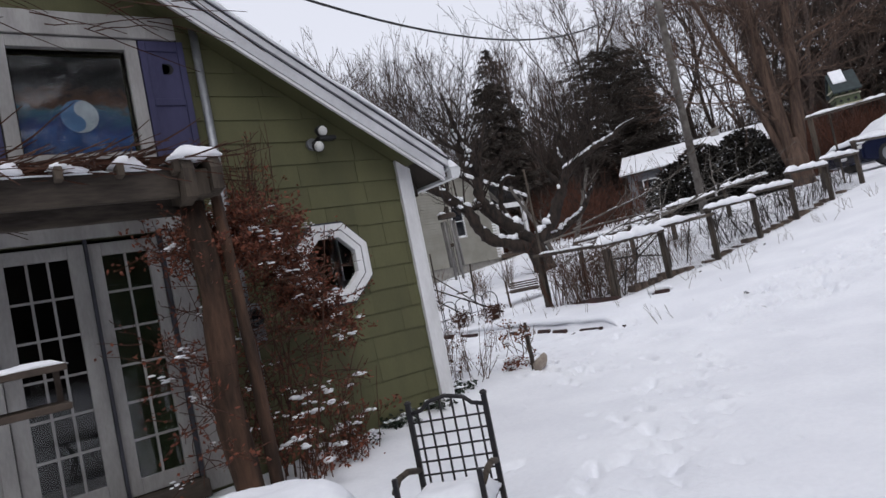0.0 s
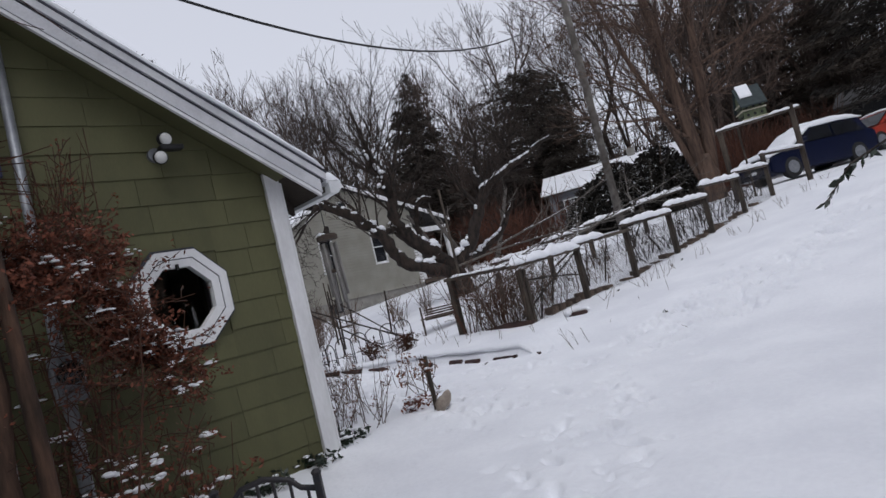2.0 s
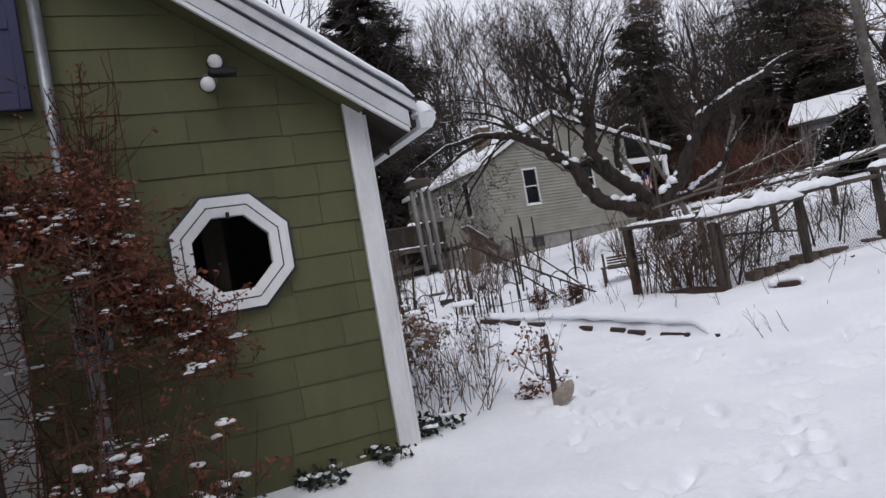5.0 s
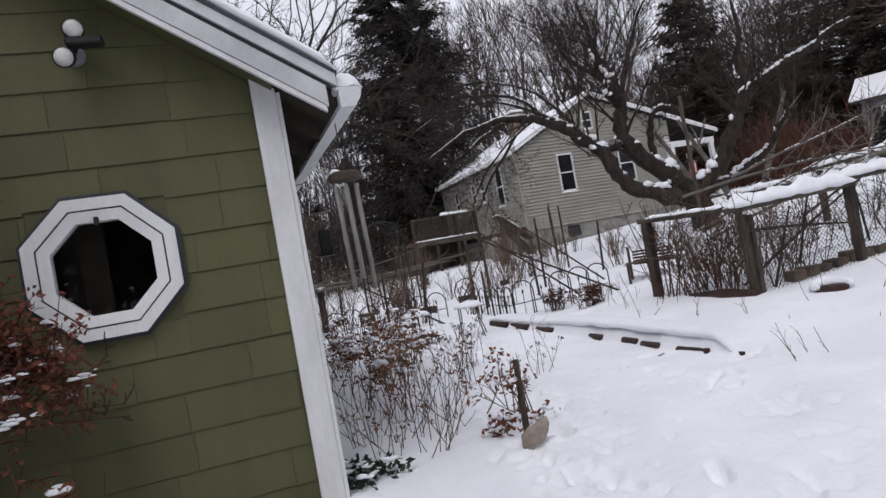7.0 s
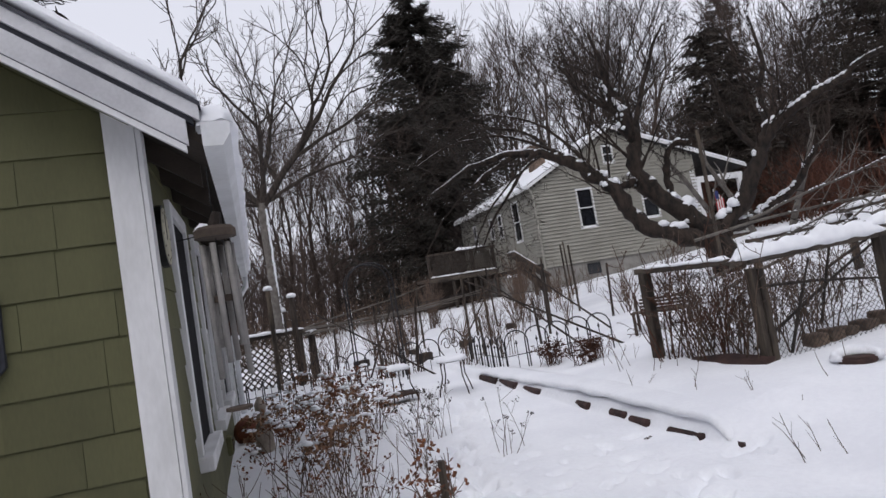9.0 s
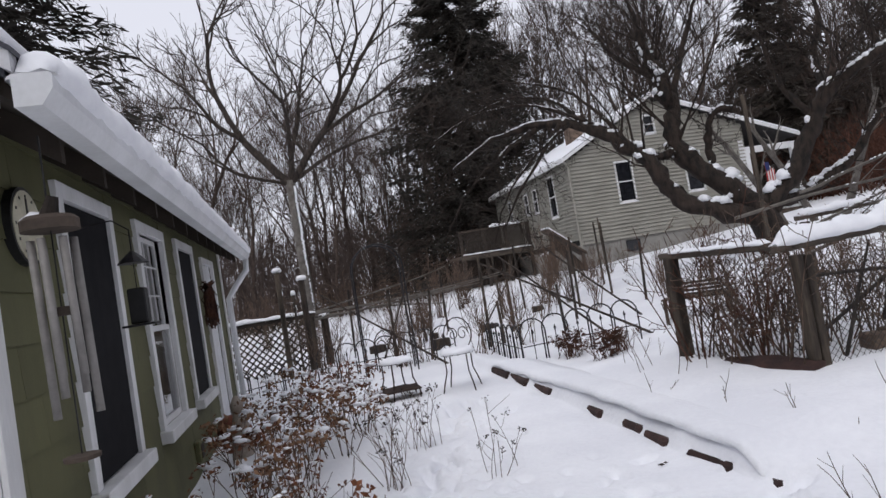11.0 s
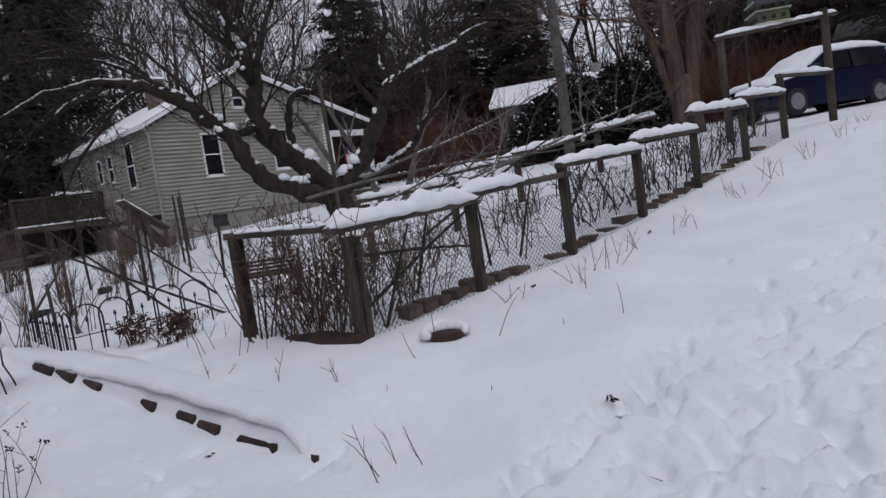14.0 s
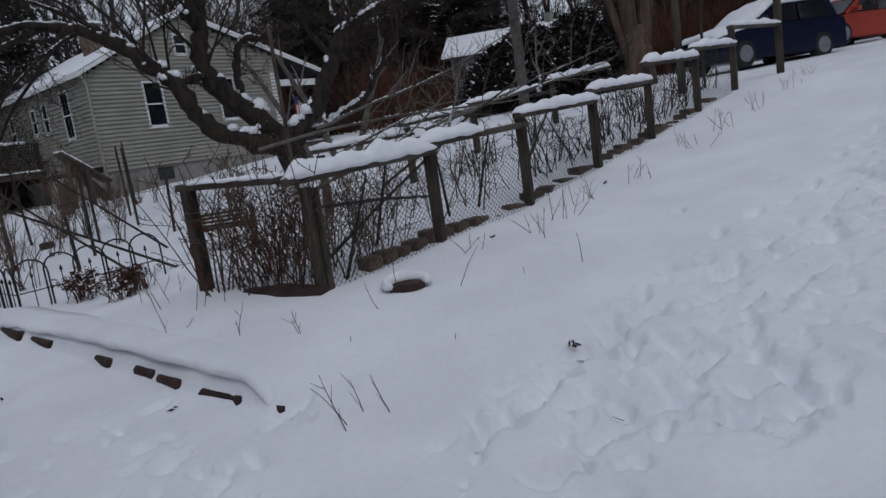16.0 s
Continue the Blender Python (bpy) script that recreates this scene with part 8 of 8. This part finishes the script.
for i, (a, b) in enumerate(FB):
    f = thing("fallen_branch", "long bare fallen branch dusted with snow", "branch", a, group="fallen branches")
    rng = random.Random(150 + i)
    T, S = Tubes(), Tubes()
    d = Vector(b) - Vector(a)
    q, qr, _ = wander(rng, (0, 0, 0), d, d.length, 12, 0.024, 0.007, 0.5, 0.0)
    T.add(q, qr, 6)
    branch_out(T, rng, q, qr, 2, (9, 4), 0.28, 0.6, 0.15)
    for k in range(8):
        for u in (0, 0.2, 0.4, 0.6, 0.8):
            if noise.noise((k * 0.9 + u, i * 3.7, 1)) > 0.02:
                S.blob(q[k].lerp(q[k + 1], u) + Vector((rng.gauss(0, 0.008), rng.gauss(0, 0.008), 0.014)), rng.uniform(0.018, 0.04), rng.uniform(0.012, 0.024), rng.uniform(0.007, 0.014), rng)
    part("branch", T.data, "barkgrey", f)
    part("snow_dust", S.data, "snowcap", f, smooth=True)

# slatted garden seat beyond the fence
sb = thing("slatted_bench", "small brown slatted garden bench in the snow", "bench", (6.22, 5.41, gz(6.22, 5.41)), -40)
for k in range(5):
    part("back_slat", bx(-0.32, 0.0, 0.20 + k * 0.05, 0.32, 0.02, 0.232 + k * 0.05), "deck", sb)
for k in range(4):
    part("seat_slat", bx(-0.42, -0.4 + k * 0.095, 0.24, 0.42, -0.32 + k * 0.095, 0.26), "deck", sb)
for sx in (-0.38, 0.38):
    for sy in (-0.37, 0.03):
        part("leg", bx(sx - 0.02, sy - 0.02, -0.1, sx + 0.02, sy + 0.02, 0.25 if sy < 0 else 0.5), "deck", sb)

# ---- odds and ends on the lawn ----
pt = thing("sunken_pot", "half-buried brown pot with a ring of snow", "pot", (4.93, 0.93, gz(4.93, 0.93)))
part("pot_body", Tubes().add([(0, 0, -0.2), (0, 0, -0.02), (0, 0, 0.025), (0, 0, 0.03), (0, 0, -0.01), (0, 0, -0.06)], [0.11, 0.135, 0.15, 0.13, 0.12, 0.11], 18).data, "brickr", pt, smooth=True)
T = Tubes()
for k in range(24):
    a = 0.95 + (k - 11.5) * 0.17
    w_ = 0.035 + 0.045 * (1 - abs(k - 11.5) / 12)
    T.blob((0.155 * math.cos(a), 0.155 * math.sin(a), 0.02), w_, w_, w_ * 1.1, random.Random(k))
part("snow_dust", T.data, "snowcap", pt, smooth=True)
rng = random.Random(61)
W = [(3.42, -0.12, 0.40, 4), (4.45, 0.75, 0.45, 1), (5.02, 0.62, 0.5, 1), (4.75, 0.78, 0.35, 1), (4.0, 0.5, 0.16, 1), (4.3, -0.1, 0.12, 1), (3.9, 0.95, 0.3, 2), (3.75, 1.6, 0.28, 2), (3.7, 2.2, 0.3, 2), (4.1, 2.35, 0.45, 3), (5.6, -0.1, 0.3, 1), (5.3, 0.15, 0.12, 1), (6.4, 0.6, 0.3, 5), (6.9, 0.7, 0.35, 6), (7.5, 0.75, 0.3, 6), (8.2, 0.5, 0.28, 5), (9.4, 0.4, 0.3, 7), (10.3, 0.3, 0.32, 7), (11.2, 0.1, 0.3, 6), (12.3, 0.0, 0.3, 6), (13.4, -0.1, 0.3, 6), (3.15, -0.5, 0.1, 1), (3.9, -1.2, 0.08, 1), (5.9, 1.0, 0.2, 4), (4.2, 3.4, 0.4, 4), (4.05, 2.9, 0.6, 3)]
for i, (x, y, h, n) in enumerate(W):
    dead_shrub("dry_weed", "dry brown weed stalks poking through the snow", (x, y, gz(x, y)), 400 + i, n, h * 0.6, h, 0.5, 0, stem="twig", r=0.0034, fork=2 if n > 1 else 0, group="dry weeds", lean=(0.15 * math.sin(i * 2.2), 0.15 * math.cos(i * 3.1)))
for i, (x, y) in enumerate(((4.36, -0.8), (6.1, 0.95), (8.0, 0.8), (3.1, 1.2))):
    N = Tubes()
    leafy(N, random.Random(i), (0, 0, 0.012), 7, 0.012, 0.02)
    tagged(part("dead_leaf", N.data, "bark"), "small dark curled leaf lying on the snow", "leaf", "fallen leaves").matrix_basis = pose(x, y, gz(x, y) + 0.01)

# conifer rising behind the green house
plant_conifer("hemlock_tree", "ragged hemlock rising behind the green house", (-4.6, 13.5, -0.3), 91, 15.0, 4.6, 24, 8, 70, "needle", droop=0.3, bare=0.42, tuft=0.17, tip=0.2)

# evergreen branch arching over the lawn edge
eb = thing("evergreen_branch", "arching glossy dark-leaved evergreen branch", "shrub", (2.9, -5.0, gz(2.9, -5.0)))
rng = random.Random(19)
T, N = Tubes(), Tubes()
q = [Vector((0, 0, -0.1)), Vector((-0.25, 0.2, 0.7)), Vector((-0.6, 0.5, 1.25)), Vector((-1.0, 0.85, 1.38)), Vector((-1.3, 1.08, 1.25)), Vector((-1.46, 1.21, 1.06))]
T.add(q, [0.03, 0.022, 0.015, 0.010, 0.006, 0.004], 6)
for i in range(3, 5):
    for u in np.linspace(0, 1, 9):
        c = q[i].lerp(q[i + 1], float(u))
        for _ in range(2):
            d = Vector((rng.gauss(-0.4, 0.5), rng.gauss(0.3, 0.5), rng.uniform(-1.2, -0.2))).normalized() * 0.045
            N.quad(c + d, d, d.cross(Vector((rng.gauss(0, 1), rng.gauss(0, 1), 0.3))).normalized() * 0.016)
part("stem", T.data, "bark", eb)
part("foliage", N.data, "holly", eb)


# ---- painted shingle courses, piece by piece ----
def clip_rake(poly, lim):
    """Keep the part of a wall polygon (x, z) under the roof line."""
    out = []
    n = len(poly)
    for i in range(n):
        a, b = poly[i], poly[(i + 1) % n]
        da, db = roof_under(a[0]) - lim - a[1], roof_under(b[0]) - lim - b[1]
        if da >= 0:
            out.append(a)
        if (da >= 0) != (db >= 0):
            t = da / (da - db)
            out.append((a[0] + (b[0] - a[0]) * t, a[1] + (b[1] - a[1]) * t))
    return out


COURSE = 0.2164


def shingle(poly, zb, parent, side):
    """One lapped shingle: thick at its lower edge, thin at the top."""
    bm = bmesh.new()
    zs = [p[1] for p in poly]
    A, B = [], []
    for u, z in poly:
        f = 0.013 - 0.010 * min(1, max(0, (z - zb) / COURSE))
        if side:
            A.append(bm.verts.new((-0.012 + f, u, z)))
            B.append(bm.verts.new((-0.0125, u, z)))
        else:
            A.append(bm.verts.new((u, 0.02 - f, z)))
            B.append(bm.verts.new((u, 0.0205, z)))
    n = len(poly)
    bm.faces.new(A)
    bm.faces.new(B[::-1])
    for i in range(n):
        bm.faces.new((A[i], B[i], B[(i + 1) % n], A[(i + 1) % n]))
    return part("shingle", bm, "green", parent)


rng = random.Random(4)
ox, oz, orad = OCT
k = 0
z = 0.341 - 5 * COURSE
while z < 3.9:
    x = -1.95 - rng.uniform(0, 0.3)
    while x < -0.135:
        w = rng.choice((0.61, 0.61, 0.61, 0.40))
        xa, xb = max(x + 0.0015, -2.36), min(x + w - 0.0015, -0.137)
        x += w
        if xb - xa < 0.02 or z + COURSE < -0.4:
            continue
        zt = z + COURSE - 0.004
        wob = rng.uniform(-0.003, 0.002)
        pieces = [[(xa, z + wob), (xb, z + wob + rng.uniform(-0.002, 0.002)), (xb, zt), (xa, zt)]]
        h = orad * 0.93
        if xa < ox + h and xb > ox - h and z < oz + h and zt > oz - h:
            pieces = []
            if xa < ox - h:
                pieces.append([(xa, z), (ox - h, z), (ox - h, zt), (xa, zt)])
            if xb > ox + h:
                pieces.append([(ox + h, z), (xb, z), (xb, zt), (ox + h, zt)])
            ca, cb = max(xa, ox - h), min(xb, ox + h)
            if z < oz - h:
                pieces.append([(ca, z), (cb, z), (cb, oz - h), (ca, oz - h)])
            if zt > oz + h:
                pieces.append([(ca, oz + h), (cb, oz + h), (cb, zt), (ca, zt)])
        for p in pieces:
            p = clip_rake(p, 0.03)
            if len(p) > 2:
                shingle(p, z, wall_s, False)
    z += COURSE
z = 0.341 - 5 * COURSE
zone = [(a - 0.08, b + 0.08, WZ[0] - 0.08, WZ[1] + 0.08) for a, b in WINS] + [(FDOOR[0] - 0.07, FDOOR[1] + 0.07, -1, 2.13)]
while z < 2.3:
    zt = min(z + COURSE - 0.001, 2.37)
    cuts = sorted((s[0], s[1]) for s in zone if s[2] < zt and s[3] > z)
    pos, segs = 0.10, []
    for c0, c1 in cuts:
        if c0 > pos:
            segs.append((pos, c0))
        pos = max(pos, c1)
    segs.append((pos, LEN - 0.1))
    for a, b in segs:
        y = a - rng.uniform(0, 0.5)
        while y < b:
            ya, yb = max(a, y + 0.0015), min(b, y + 0.6085)
            y += 0.61
            if yb - ya > 0.02:
                shingle([(ya, z), (yb, z), (yb, zt), (ya, zt)], z, wall_e, True)
    z += COURSE
